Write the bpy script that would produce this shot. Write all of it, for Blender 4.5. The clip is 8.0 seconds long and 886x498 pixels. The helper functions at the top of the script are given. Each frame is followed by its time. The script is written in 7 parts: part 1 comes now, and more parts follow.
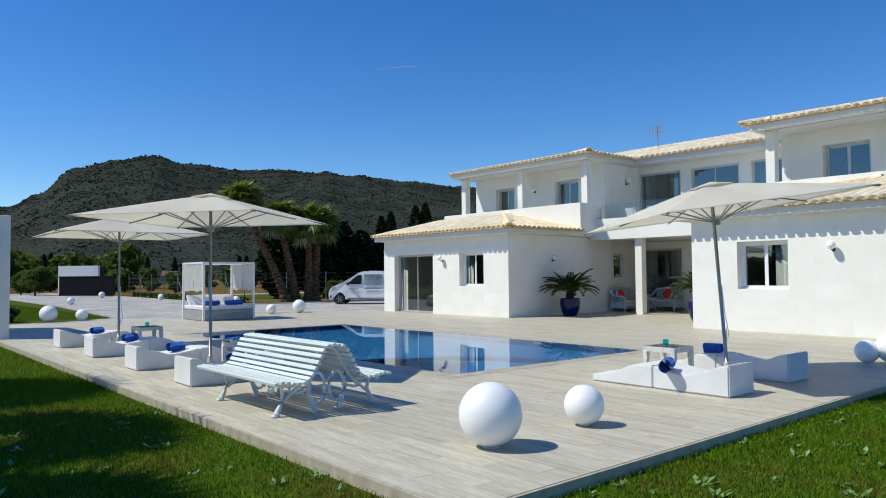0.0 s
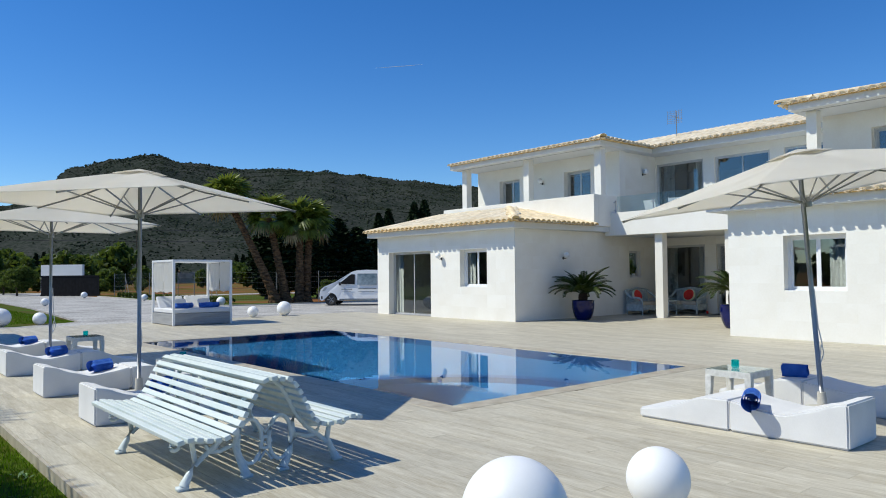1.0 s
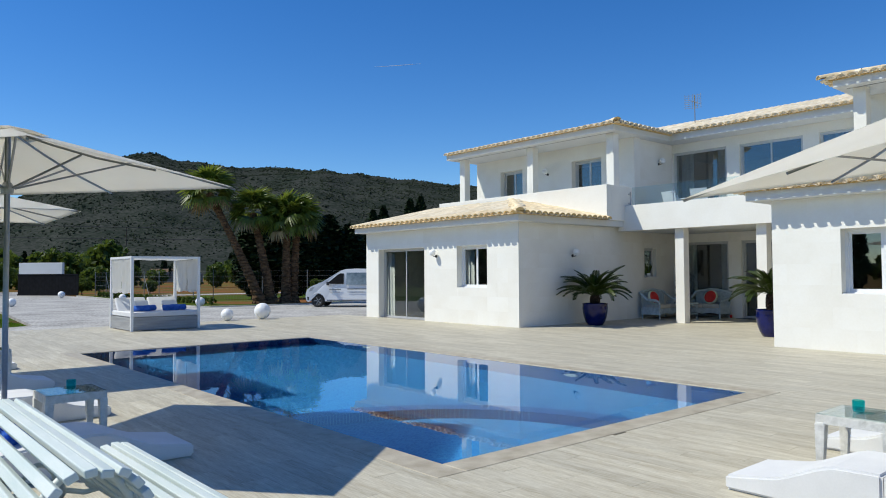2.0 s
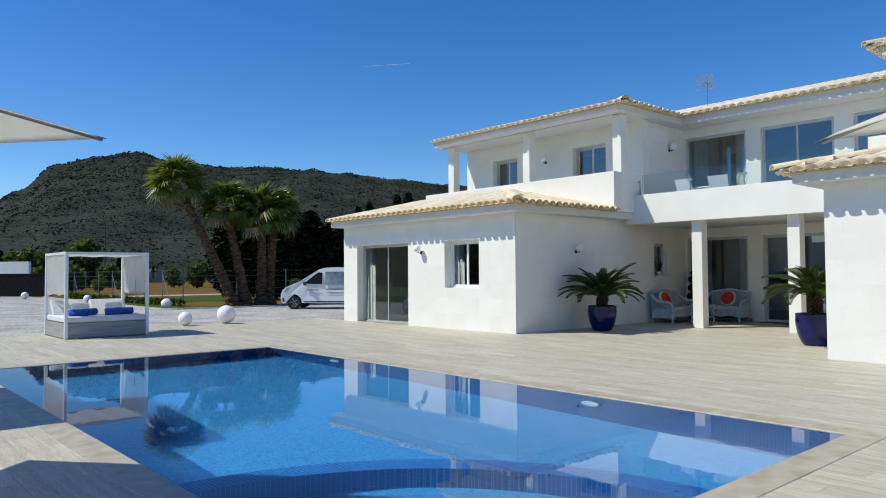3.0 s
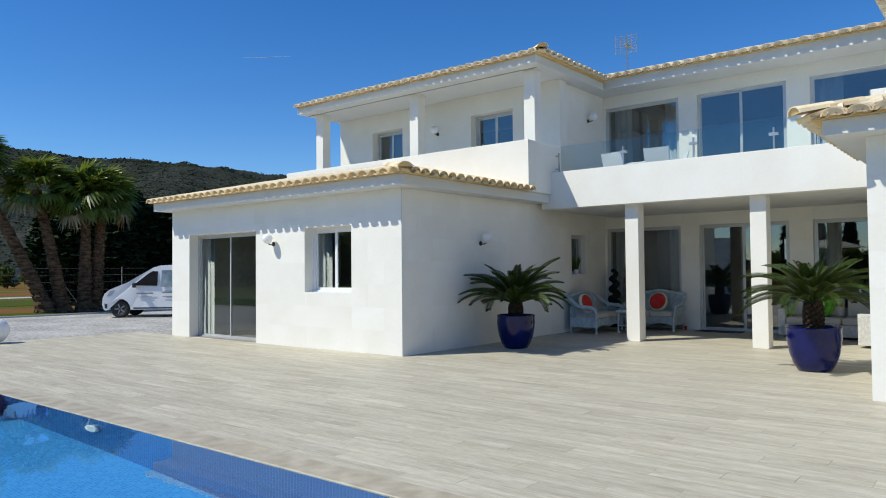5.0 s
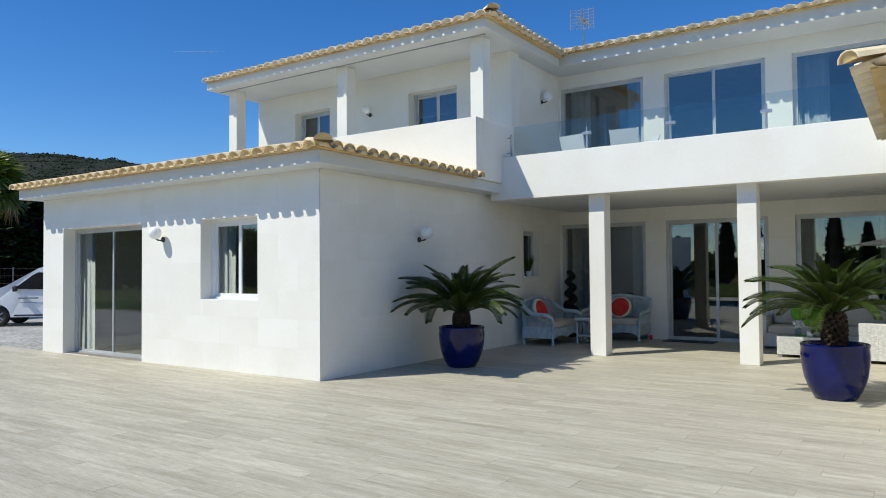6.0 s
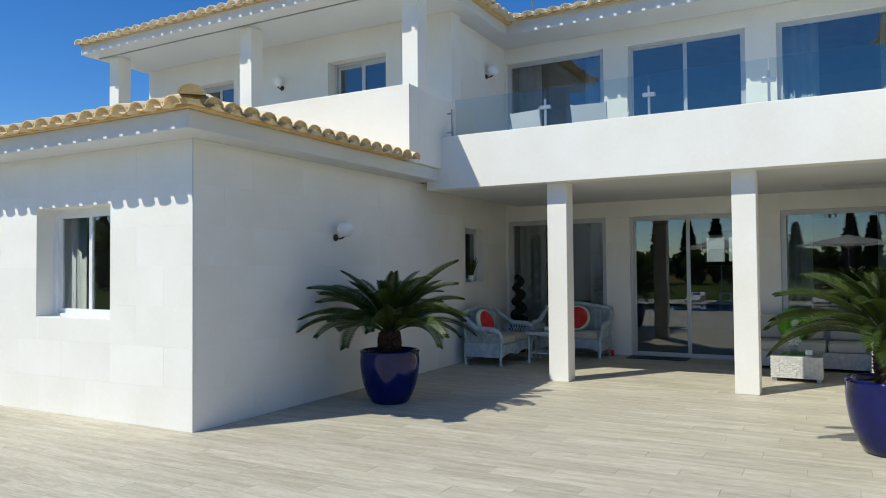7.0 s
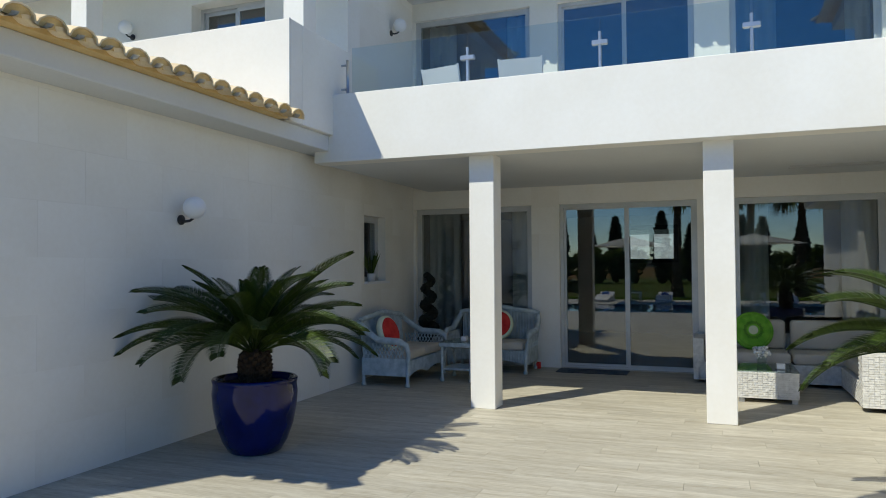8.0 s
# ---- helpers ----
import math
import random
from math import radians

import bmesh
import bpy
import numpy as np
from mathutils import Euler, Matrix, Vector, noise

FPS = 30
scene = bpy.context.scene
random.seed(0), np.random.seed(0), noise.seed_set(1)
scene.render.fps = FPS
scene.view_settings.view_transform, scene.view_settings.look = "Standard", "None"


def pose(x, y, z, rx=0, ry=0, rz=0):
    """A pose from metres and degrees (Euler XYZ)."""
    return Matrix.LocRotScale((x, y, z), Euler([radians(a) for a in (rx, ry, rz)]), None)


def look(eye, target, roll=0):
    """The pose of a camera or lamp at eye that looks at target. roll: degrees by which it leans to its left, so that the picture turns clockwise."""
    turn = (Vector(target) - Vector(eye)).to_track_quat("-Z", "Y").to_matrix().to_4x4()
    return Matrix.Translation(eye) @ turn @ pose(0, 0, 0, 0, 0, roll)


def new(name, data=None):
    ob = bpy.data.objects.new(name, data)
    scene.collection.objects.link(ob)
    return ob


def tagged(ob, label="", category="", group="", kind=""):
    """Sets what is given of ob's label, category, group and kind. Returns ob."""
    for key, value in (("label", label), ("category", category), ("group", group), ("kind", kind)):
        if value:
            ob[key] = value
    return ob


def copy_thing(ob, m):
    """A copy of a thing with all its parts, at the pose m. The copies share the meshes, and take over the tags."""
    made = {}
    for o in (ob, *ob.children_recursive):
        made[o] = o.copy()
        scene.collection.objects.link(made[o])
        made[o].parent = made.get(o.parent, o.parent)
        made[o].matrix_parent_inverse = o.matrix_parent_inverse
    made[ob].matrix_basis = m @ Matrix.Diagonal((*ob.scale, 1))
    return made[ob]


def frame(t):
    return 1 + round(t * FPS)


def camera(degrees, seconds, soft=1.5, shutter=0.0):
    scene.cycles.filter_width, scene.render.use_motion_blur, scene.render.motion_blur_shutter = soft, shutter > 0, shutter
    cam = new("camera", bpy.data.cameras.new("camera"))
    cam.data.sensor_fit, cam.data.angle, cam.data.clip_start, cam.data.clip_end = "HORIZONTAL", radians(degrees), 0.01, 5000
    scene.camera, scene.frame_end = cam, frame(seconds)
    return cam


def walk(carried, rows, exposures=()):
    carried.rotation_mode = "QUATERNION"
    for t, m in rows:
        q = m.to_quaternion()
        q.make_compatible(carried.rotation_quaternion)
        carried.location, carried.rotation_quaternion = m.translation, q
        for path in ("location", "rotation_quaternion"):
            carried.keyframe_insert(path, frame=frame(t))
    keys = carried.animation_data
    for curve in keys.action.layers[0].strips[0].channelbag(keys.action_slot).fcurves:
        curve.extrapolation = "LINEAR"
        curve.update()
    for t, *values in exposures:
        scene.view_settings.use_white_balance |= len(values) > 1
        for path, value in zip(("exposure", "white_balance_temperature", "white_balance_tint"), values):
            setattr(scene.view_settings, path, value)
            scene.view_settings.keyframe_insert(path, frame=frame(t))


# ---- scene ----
cam = camera(63.6, 8.0, 1.0)
PATH = [
    (0, (0.003, -0.037, 1.488), (1.302, 1.482, 1.56), -0.5),
    (0.5, (0.905, 0.939, 1.489), (2.202, 2.459, 1.561), -0.5),
    (1, (1.706, 1.884, 1.486), (3.005, 3.404, 1.556), -0.5),
    (1.5, (2.55, 2.791, 1.486), (3.849, 4.309, 1.555), -0.4),
    (3, (5.134, 5.596, 1.441), (6.459, 7.093, 1.509), -0.4),
    (3.5, (6.014, 6.446, 1.417), (7.368, 7.916, 1.486), -0.4),
    (4, (6.875, 7.319, 1.444), (8.29, 8.73, 1.507), -0.4),
    (4.5, (7.706, 8.139, 1.454), (9.196, 9.471, 1.513), -0.5),
    (6, (10.547, 10.323, 1.477), (12.203, 11.443, 1.536), -0.5),
    (6.5, (11.575, 10.978, 1.537), (13.28, 12.022, 1.591), -0.5),
    (7, (12.649, 11.615, 1.569), (14.404, 12.573, 1.624), -0.5),
    (7.5, (13.683, 12.172, 1.553), (15.494, 13.019, 1.607), -0.5),
    (8, (14.707, 12.624, 1.529), (16.577, 13.331, 1.58), -0.4),
]
walk(cam, [(t, look(eye, target, roll)) for t, eye, target, roll in PATH], exposures=[(0, 0.05, 6850, 2), (8, 0.05, 6850, 2)])

# world, sun, exposure
SUN_WAY = Vector((2.07, -1.42, -3.05))
world = bpy.data.worlds.new("world")
scene.world = world
world.use_nodes = True
wn = world.node_tree.nodes
sky = wn.new("ShaderNodeTexSky")
sky.sky_type = "NISHITA"
sky.sun_disc = False
sky.sun_elevation = radians(50.5)
sky.sun_rotation = math.atan2(-2.07, 1.42)
sky.altitude, sky.air_density, sky.dust_density, sky.ozone_density = 800.0, 1.0, 0.0, 6.0
deep = wn.new("ShaderNodeHueSaturation")
deep.inputs["Hue"].default_value = 0.511
deep.inputs["Saturation"].default_value, deep.inputs["Value"].default_value = 1.26, 1.88
world.node_tree.links.new(sky.outputs[0], deep.inputs["Color"])
world.node_tree.links.new(deep.outputs[0], wn["Background"].inputs[0])
wn["Background"].inputs[1].default_value = 0.075
sun_data = bpy.data.lights.new("sun", "SUN")
sun_data.energy, sun_data.angle, sun_data.color = 4.05, radians(0.55), (1.0, 0.965, 0.92)
sun = new("sun", sun_data)
sun.matrix_world = look((0, 0, 30), Vector((0, 0, 30)) + SUN_WAY)


# ---- materials ----
def nodes_of(name):
    m = bpy.data.materials.new(name)
    m.use_nodes = True
    t = m.node_tree
    return m, t.nodes, t.links, t.nodes["Principled BSDF"]


def surface(name, c1, c2, scale=4.0, fine=60.0, rough=0.6, bump=0.1, spread=0.0, metal=0.0, stretch=(1, 1, 1), world_space=True, contrast=(0.35, 0.65), fine_mix=0.25, random_from="object", spec=0.5):
    """Colour at two scales between c1 and c2, a fine relief, and a tint that differs from piece to piece (spread)."""
    m, n, l, b = nodes_of(name)
    if world_space:
        src = n.new("ShaderNodeNewGeometry").outputs["Position"]
    else:
        src = n.new("ShaderNodeTexCoord").outputs["Object"]
    mp = n.new("ShaderNodeMapping")
    mp.inputs["Scale"].default_value = stretch
    l.new(src, mp.inputs[0])
    if spread:
        if random_from == "object":
            rnd = n.new("ShaderNodeObjectInfo").outputs["Random"]
        else:
            rnd = n.new("ShaderNodeNewGeometry").outputs["Random Per Island"]
        off = n.new("ShaderNodeVectorMath")
        off.operation = "MULTIPLY_ADD"
        comb = n.new("ShaderNodeCombineXYZ")
        for k in range(3):
            l.new(rnd, comb.inputs[k])
        l.new(comb.outputs[0], off.inputs[0])
        off.inputs[1].default_value = (37.0, 53.0, 71.0)
        l.new(mp.outputs[0], off.inputs[2])
        vec = off.outputs[0]
    else:
        vec = mp.outputs[0]
    big = n.new("ShaderNodeTexNoise")
    big.inputs["Scale"].default_value, big.inputs["Detail"].default_value = scale, 4.0
    small = n.new("ShaderNodeTexNoise")
    small.inputs["Scale"].default_value, small.inputs["Detail"].default_value = fine, 3.0
    l.new(vec, big.inputs["Vector"])
    l.new(vec, small.inputs["Vector"])
    mixn = n.new("ShaderNodeMix")
    mixn.inputs[0].default_value = fine_mix
    l.new(big.outputs[0], mixn.inputs[2])
    l.new(small.outputs[0], mixn.inputs[3])
    ramp = n.new("ShaderNodeValToRGB")
    ramp.color_ramp.elements[0].position, ramp.color_ramp.elements[1].position = contrast
    ramp.color_ramp.elements[0].color, ramp.color_ramp.elements[1].color = (*c1, 1), (*c2, 1)
    l.new(mixn.outputs[0], ramp.inputs[0])
    col = ramp.outputs[0]
    if spread:
        hsv = n.new("ShaderNodeHueSaturation")
        rng = n.new("ShaderNodeMapRange")
        rng.inputs["To Min"].default_value, rng.inputs["To Max"].default_value = 1 - spread, 1 + spread
        l.new(rnd, rng.inputs[0])
        l.new(rng.outputs[0], hsv.inputs["Value"])
        l.new(col, hsv.inputs["Color"])
        col = hsv.outputs[0]
    l.new(col, b.inputs["Base Color"])
    b.inputs["Roughness"].default_value, b.inputs["Metallic"].default_value = rough, metal
    b.inputs["Specular IOR Level"].default_value = spec
    if bump:
        bp = n.new("ShaderNodeBump")
        bp.inputs["Strength"].default_value, bp.inputs["Distance"].default_value = bump, 0.02
        l.new(mixn.outputs[0], bp.inputs["Height"])
        l.new(bp.outputs[0], b.inputs["Normal"])
    return m


def schlick(n, l, f0):
    """Mirror share of a clear surface: f0 face on, rising to all at grazing; the same from both sides."""
    lw, pw, rg = n.new("ShaderNodeLayerWeight"), n.new("ShaderNodeMath"), n.new("ShaderNodeMapRange")
    pw.operation, pw.inputs[1].default_value = "POWER", 5.0
    l.new(lw.outputs["Facing"], pw.inputs[0])
    l.new(pw.outputs[0], rg.inputs[0])
    rg.inputs["To Min"].default_value = f0
    lw.inputs["Blend"].default_value = 0.5
    return rg.outputs[0]


def glass_material(name, tint, ior, rough=0.0, face_on=None):
    """A pane: clear with a tint, mirror-like towards grazing; face_on: the mirror share of a coated double pane."""
    m, n, l, b = nodes_of(name)
    clear, gloss, mix = n.new("ShaderNodeBsdfTransparent"), n.new("ShaderNodeBsdfGlossy"), n.new("ShaderNodeMixShader")
    clear.inputs[0].default_value = (*tint, 1)
    gloss.inputs["Roughness"].default_value = rough
    l.new(schlick(n, l, face_on or ((ior - 1) / (ior + 1)) ** 2), mix.inputs[0])
    l.new(clear.outputs[0], mix.inputs[1])
    l.new(gloss.outputs[0], mix.inputs[2])
    l.new(mix.outputs[0], n["Material Output"].inputs[0])
    return m


def water_material():
    m, n, l, b = nodes_of("pool_water")
    clear, gloss, mix = n.new("ShaderNodeBsdfRefraction"), n.new("ShaderNodeBsdfGlossy"), n.new("ShaderNodeMixShader")
    clear.inputs[0].default_value = (0.72, 0.92, 1.0, 1)
    clear.inputs["IOR"].default_value, clear.inputs["Roughness"].default_value = 1.33, 0.0
    gloss.inputs["Roughness"].default_value = 0.0
    geo, nz, nz2, bp = n.new("ShaderNodeNewGeometry"), n.new("ShaderNodeTexNoise"), n.new("ShaderNodeTexNoise"), n.new("ShaderNodeBump")
    nz.inputs["Scale"].default_value, nz.inputs["Detail"].default_value = 3.0, 2.0
    nz2.inputs["Scale"].default_value = 0.45
    l.new(geo.outputs["Position"], nz.inputs["Vector"])
    l.new(geo.outputs["Position"], nz2.inputs["Vector"])
    mul = n.new("ShaderNodeMath")
    mul.operation = "MULTIPLY"
    l.new(nz.outputs[0], mul.inputs[0])
    l.new(nz2.outputs[0], mul.inputs[1])
    bp.inputs["Strength"].default_value, bp.inputs["Distance"].default_value = 0.05, 0.02
    l.new(mul.outputs[0], bp.inputs["Height"])
    l.new(bp.outputs[0], gloss.inputs["Normal"])
    l.new(schlick(n, l, 0.025), mix.inputs[0])
    l.new(clear.outputs[0], mix.inputs[1])
    l.new(gloss.outputs[0], mix.inputs[2])
    l.new(mix.outputs[0], n["Material Output"].inputs[0])
    return m


def mosaic_material(name, c1, c2, grout, size):
    """Small square glass tiles; the pattern lies in all three planes."""
    m, n, l, b = nodes_of(name)
    geo = n.new("ShaderNodeNewGeometry")
    scaled = n.new("ShaderNodeVectorMath")
    scaled.operation = "SCALE"
    scaled.inputs["Scale"].default_value = 1.0 / size
    l.new(geo.outputs["Position"], scaled.inputs[0])
    wn_ = n.new("ShaderNodeTexWhiteNoise")
    fl, fr_ = n.new("ShaderNodeVectorMath"), n.new("ShaderNodeVectorMath")
    shift = n.new("ShaderNodeVectorMath")
    shift.inputs[1].default_value = (0.013, 0.017, 0.011)
    l.new(scaled.outputs[0], shift.inputs[0])
    fl.operation, fr_.operation = "FLOOR", "FRACTION"
    l.new(shift.outputs[0], fl.inputs[0])
    l.new(shift.outputs[0], fr_.inputs[0])
    l.new(fl.outputs[0], wn_.inputs["Vector"])
    sep = n.new("ShaderNodeSeparateXYZ")
    l.new(fr_.outputs[0], sep.inputs[0])
    nsep = n.new("ShaderNodeSeparateXYZ")
    l.new(geo.outputs["True Normal"], nsep.inputs[0])
    total = None
    for k in range(3):
        less = n.new("ShaderNodeMath")
        less.operation, less.inputs[1].default_value = "LESS_THAN", 0.14
        l.new(sep.outputs[k], less.inputs[0])
        ab = n.new("ShaderNodeMath")
        ab.operation = "ABSOLUTE"
        l.new(nsep.outputs[k], ab.inputs[0])
        lt = n.new("ShaderNodeMath")
        lt.operation, lt.inputs[1].default_value = "LESS_THAN", 0.9
        l.new(ab.outputs[0], lt.inputs[0])
        mu = n.new("ShaderNodeMath")
        mu.operation = "MULTIPLY"
        l.new(less.outputs[0], mu.inputs[0])
        l.new(lt.outputs[0], mu.inputs[1])
        if total is None:
            total = mu.outputs[0]
        else:
            mx = n.new("ShaderNodeMath")
            mx.operation = "MAXIMUM"
            l.new(total, mx.inputs[0])
            l.new(mu.outputs[0], mx.inputs[1])
            total = mx.outputs[0]
    ramp = n.new("ShaderNodeValToRGB")
    ramp.color_ramp.elements[0].color, ramp.color_ramp.elements[1].color = (*c1, 1), (*c2, 1)
    l.new(wn_.outputs[0], ramp.inputs[0])
    mix = n.new("ShaderNodeMix")
    mix.data_type = "RGBA"
    l.new(total, mix.inputs[0])
    l.new(ramp.outputs[0], mix.inputs[6])
    mix.inputs[7].default_value = (*grout, 1)
    l.new(mix.outputs[2], b.inputs["Base Color"])
    b.inputs["Roughness"].default_value = 0.25
    return m


def leaf_material(name, c1, c2, rough=0.45):
    m = surface(name, c1, c2, scale=3.0, fine=40.0, rough=rough, bump=0.0, spread=0.35, random_from="island")
    b = m.node_tree.nodes["Principled BSDF"]
    b.inputs["Subsurface Weight"].default_value = 0.0
    return m


def let_through(m, colour, share):
    """Thin cloth: part of the light comes through to the other side."""
    n, l = m.node_tree.nodes, m.node_tree.links
    tr, mix = n.new("ShaderNodeBsdfTranslucent"), n.new("ShaderNodeMixShader")
    tr.inputs[0].default_value = (*colour, 1)
    mix.inputs[0].default_value = share
    l.new(n["Principled BSDF"].outputs[0], mix.inputs[1])
    l.new(tr.outputs[0], mix.inputs[2])
    l.new(mix.outputs[0], n["Material Output"].inputs[0])


M_STONE = surface("white_limestone", (0.80, 0.77, 0.695), (0.855, 0.835, 0.775), scale=1.2, fine=22.0, rough=0.75, bump=0.06, spread=0.009)
M_WALL = surface("white_render", (0.77, 0.76, 0.73), (0.82, 0.81, 0.79), scale=0.9, fine=30.0, rough=0.8, bump=0.05)
# white slabs, greyed and cooled: the soffits' shade is partly in the colour
M_SOFFIT = surface("white_soffit_shaded", (0.63, 0.645, 0.645), (0.68, 0.695, 0.69), scale=1.0, fine=30.0, rough=0.8, bump=0.03)
M_TILE = surface("sand_clay_tile", (0.72, 0.54, 0.30), (0.88, 0.745, 0.51), scale=2.5, fine=45.0, rough=0.8, bump=0.25, spread=0.12, random_from="object")
M_TILE_FAR = surface("sand_clay_tile_joined", (0.70, 0.56, 0.36), (0.86, 0.77, 0.60), scale=2.5, fine=45.0, rough=0.8, bump=0.25, spread=0.12, random_from="island")
M_MORTAR = surface("roof_mortar", (0.42, 0.34, 0.24), (0.58, 0.48, 0.35), rough=0.9)
M_BED = surface("ochre_mortar_bed", (0.62, 0.42, 0.17), (0.76, 0.56, 0.27), scale=3.0, fine=40.0, rough=0.9)
M_PLANK = surface("wood_look_porcelain", (0.385, 0.340, 0.250), (0.595, 0.555, 0.450), scale=1.6, fine=12.0, rough=0.55, spec=0.2, bump=0.12, spread=0.08, stretch=(9, 0.8, 1), fine_mix=0.5, contrast=(0.35, 0.65))
M_PLANK_FAR = surface("wood_look_porcelain_joined", (0.385, 0.340, 0.250), (0.595, 0.555, 0.450), scale=1.6, fine=12.0, rough=0.55, spec=0.2, bump=0.12, spread=0.08, stretch=(9, 0.8, 1), fine_mix=0.5, contrast=(0.35, 0.65), random_from="island")
M_GROUT = surface("terrace_bed", (0.36, 0.31, 0.24), (0.5, 0.45, 0.37), rough=0.9)
M_COPING = surface("beige_stone_coping", (0.36, 0.305, 0.215), (0.52, 0.465, 0.355), scale=3, rough=0.5, stretch=(2, 2, 1))
M_ALU = surface("silver_aluminium", (0.50, 0.505, 0.50), (0.58, 0.585, 0.58), rough=0.4, metal=0.3, bump=0.0)
M_WHITE_FRAME = surface("white_lacquer_frame", (0.76, 0.77, 0.77), (0.82, 0.82, 0.82), rough=0.35, bump=0.0)
M_GLASS = glass_material("window_glass", (0.84, 0.88, 0.88), 1.5, face_on=0.12)
M_RAILGLASS = glass_material("balustrade_glass", (0.88, 0.93, 0.93), 1.45)
M_WATER = water_material()
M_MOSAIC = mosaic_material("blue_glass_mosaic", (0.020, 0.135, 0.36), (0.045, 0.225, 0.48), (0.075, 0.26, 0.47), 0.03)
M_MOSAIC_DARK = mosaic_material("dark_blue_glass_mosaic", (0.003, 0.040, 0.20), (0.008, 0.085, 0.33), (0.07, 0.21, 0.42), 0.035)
M_CURTAIN = surface("white_curtain", (0.76, 0.77, 0.75), (0.84, 0.85, 0.83), rough=0.9, bump=0.0)
# room surfaces coloured dark, so the dimness behind the glass is painted in
M_ROOM = surface("dimmed_room_paint", (0.20, 0.19, 0.175), (0.26, 0.25, 0.235), rough=0.9, bump=0.0)
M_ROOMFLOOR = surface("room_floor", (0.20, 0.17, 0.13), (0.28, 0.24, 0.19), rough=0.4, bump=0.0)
M_BALL = surface("white_polyethylene", (0.82, 0.82, 0.81), (0.86, 0.86, 0.85), rough=0.45, bump=0.0)
ball_shader = M_BALL.node_tree.nodes["Principled BSDF"]
ball_shader.inputs["Subsurface Weight"].default_value = 0.7
ball_shader.inputs["Subsurface Radius"].default_value = (1.0, 1.0, 1.0)
ball_shader.inputs["Subsurface Scale"].default_value = 0.12
M_LOUNGER = surface("white_foam_cover", (0.66, 0.66, 0.66), (0.74, 0.74, 0.74), scale=3, fine=80, rough=0.65, bump=0.05)
M_TOWEL = surface("blue_terry", (0.035, 0.17, 0.70), (0.10, 0.30, 0.88), scale=8, fine=220, rough=0.95, bump=0.6, world_space=False)
M_CANVAS = surface("cream_canvas", (0.83, 0.81, 0.745), (0.89, 0.875, 0.825), scale=1.5, fine=90, rough=0.9, bump=0.04)
let_through(M_CANVAS, (0.92, 0.80, 0.58), 0.20)
M_POLE = surface("grey_anodised_pole", (0.26, 0.27, 0.28), (0.34, 0.35, 0.36), rough=0.35, metal=0.6, bump=0.0)
M_BENCHWOOD = surface("pale_blue_white_painted_wood", (0.56, 0.64, 0.62), (0.68, 0.73, 0.71), scale=4, fine=60, rough=0.55, bump=0.12, stretch=(3, 0.5, 3))
M_BENCHIRON = surface("pale_painted_cast_iron", (0.52, 0.60, 0.62), (0.66, 0.72, 0.73), scale=6, fine=90, rough=0.5, bump=0.2)
M_BLUEPOT = surface("cobalt_glazed_ceramic", (0.0012, 0.003, 0.045), (0.004, 0.009, 0.105), scale=3, fine=15, rough=0.07, bump=0.02, spec=0.4)
M_SOIL = surface("potting_soil", (0.03, 0.02, 0.012), (0.08, 0.05, 0.03), scale=10, fine=60, rough=1.0, bump=0.8)
M_DRAPE = surface("white_drape", (0.76, 0.76, 0.74), (0.82, 0.82, 0.80), scale=3, fine=80, rough=0.9, bump=0.03)
let_through(M_DRAPE, (0.85, 0.84, 0.80), 0.45)
M_FROND = leaf_material("cycad_leaf", (0.007, 0.018, 0.003), (0.056, 0.086, 0.010), 0.45)
M_FROND.node_tree.nodes["Principled BSDF"].inputs["Specular IOR Level"].default_value = 0.25
let_through(M_FROND, (0.10, 0.15, 0.02), 0.06)
M_CYCADTRUNK = surface("cycad_trunk", (0.018, 0.011, 0.006), (0.065, 0.040, 0.022), scale=12, fine=60, rough=1.0, bump=1.0)
M_GRASS = leaf_material("lawn_grass", (0.045, 0.105, 0.003), (0.150, 0.255, 0.009), 0.7)
M_GRASS.node_tree.nodes["Principled BSDF"].inputs["Specular IOR Level"].default_value = 0.1
let_through(M_GRASS, (0.16, 0.30, 0.01), 0.2)
M_LAWN = surface("lawn_ground", (0.085, 0.060, 0.016), (0.045, 0.115, 0.005), scale=0.8, fine=30, rough=0.95, spec=0.05, bump=0.6)
M_WEED = leaf_material("lawn_weed", (0.10, 0.19, 0.05), (0.2, 0.32, 0.11), 0.6)
M_GRAVEL = surface("grey_gravel", (0.24, 0.23, 0.215), (0.56, 0.54, 0.505), scale=0.7, fine=11, rough=0.95, spec=0.1, bump=1.0, fine_mix=0.62, contrast=(0.38, 0.62))
M_FIELD = surface("red_brown_field", (0.21, 0.085, 0.035), (0.075, 0.105, 0.02), scale=0.16, fine=3.0, rough=1.0, spec=0.03, bump=0.6, contrast=(0.42, 0.62))
M_KERB = surface("pale_concrete_kerb", (0.42, 0.40, 0.36), (0.55, 0.53, 0.48), rough=0.9)
M_PALMLEAF = leaf_material("fan_palm_leaf", (0.024, 0.055, 0.006), (0.165, 0.205, 0.030), 0.4)
let_through(M_PALMLEAF, (0.26, 0.32, 0.04), 0.3)
M_PALMDRY = leaf_material("dry_palm_leaf", (0.20, 0.15, 0.07), (0.32, 0.25, 0.13), 0.8)
M_BARK = surface("palm_bark", (0.045, 0.026, 0.015), (0.20, 0.12, 0.065), scale=4, fine=30, rough=1.0, spec=0.1, bump=1.0, stretch=(1, 1, 3))
M_ORCHARD = leaf_material("citrus_leaf", (0.025, 0.05, 0.010), (0.10, 0.14, 0.03), 0.5)
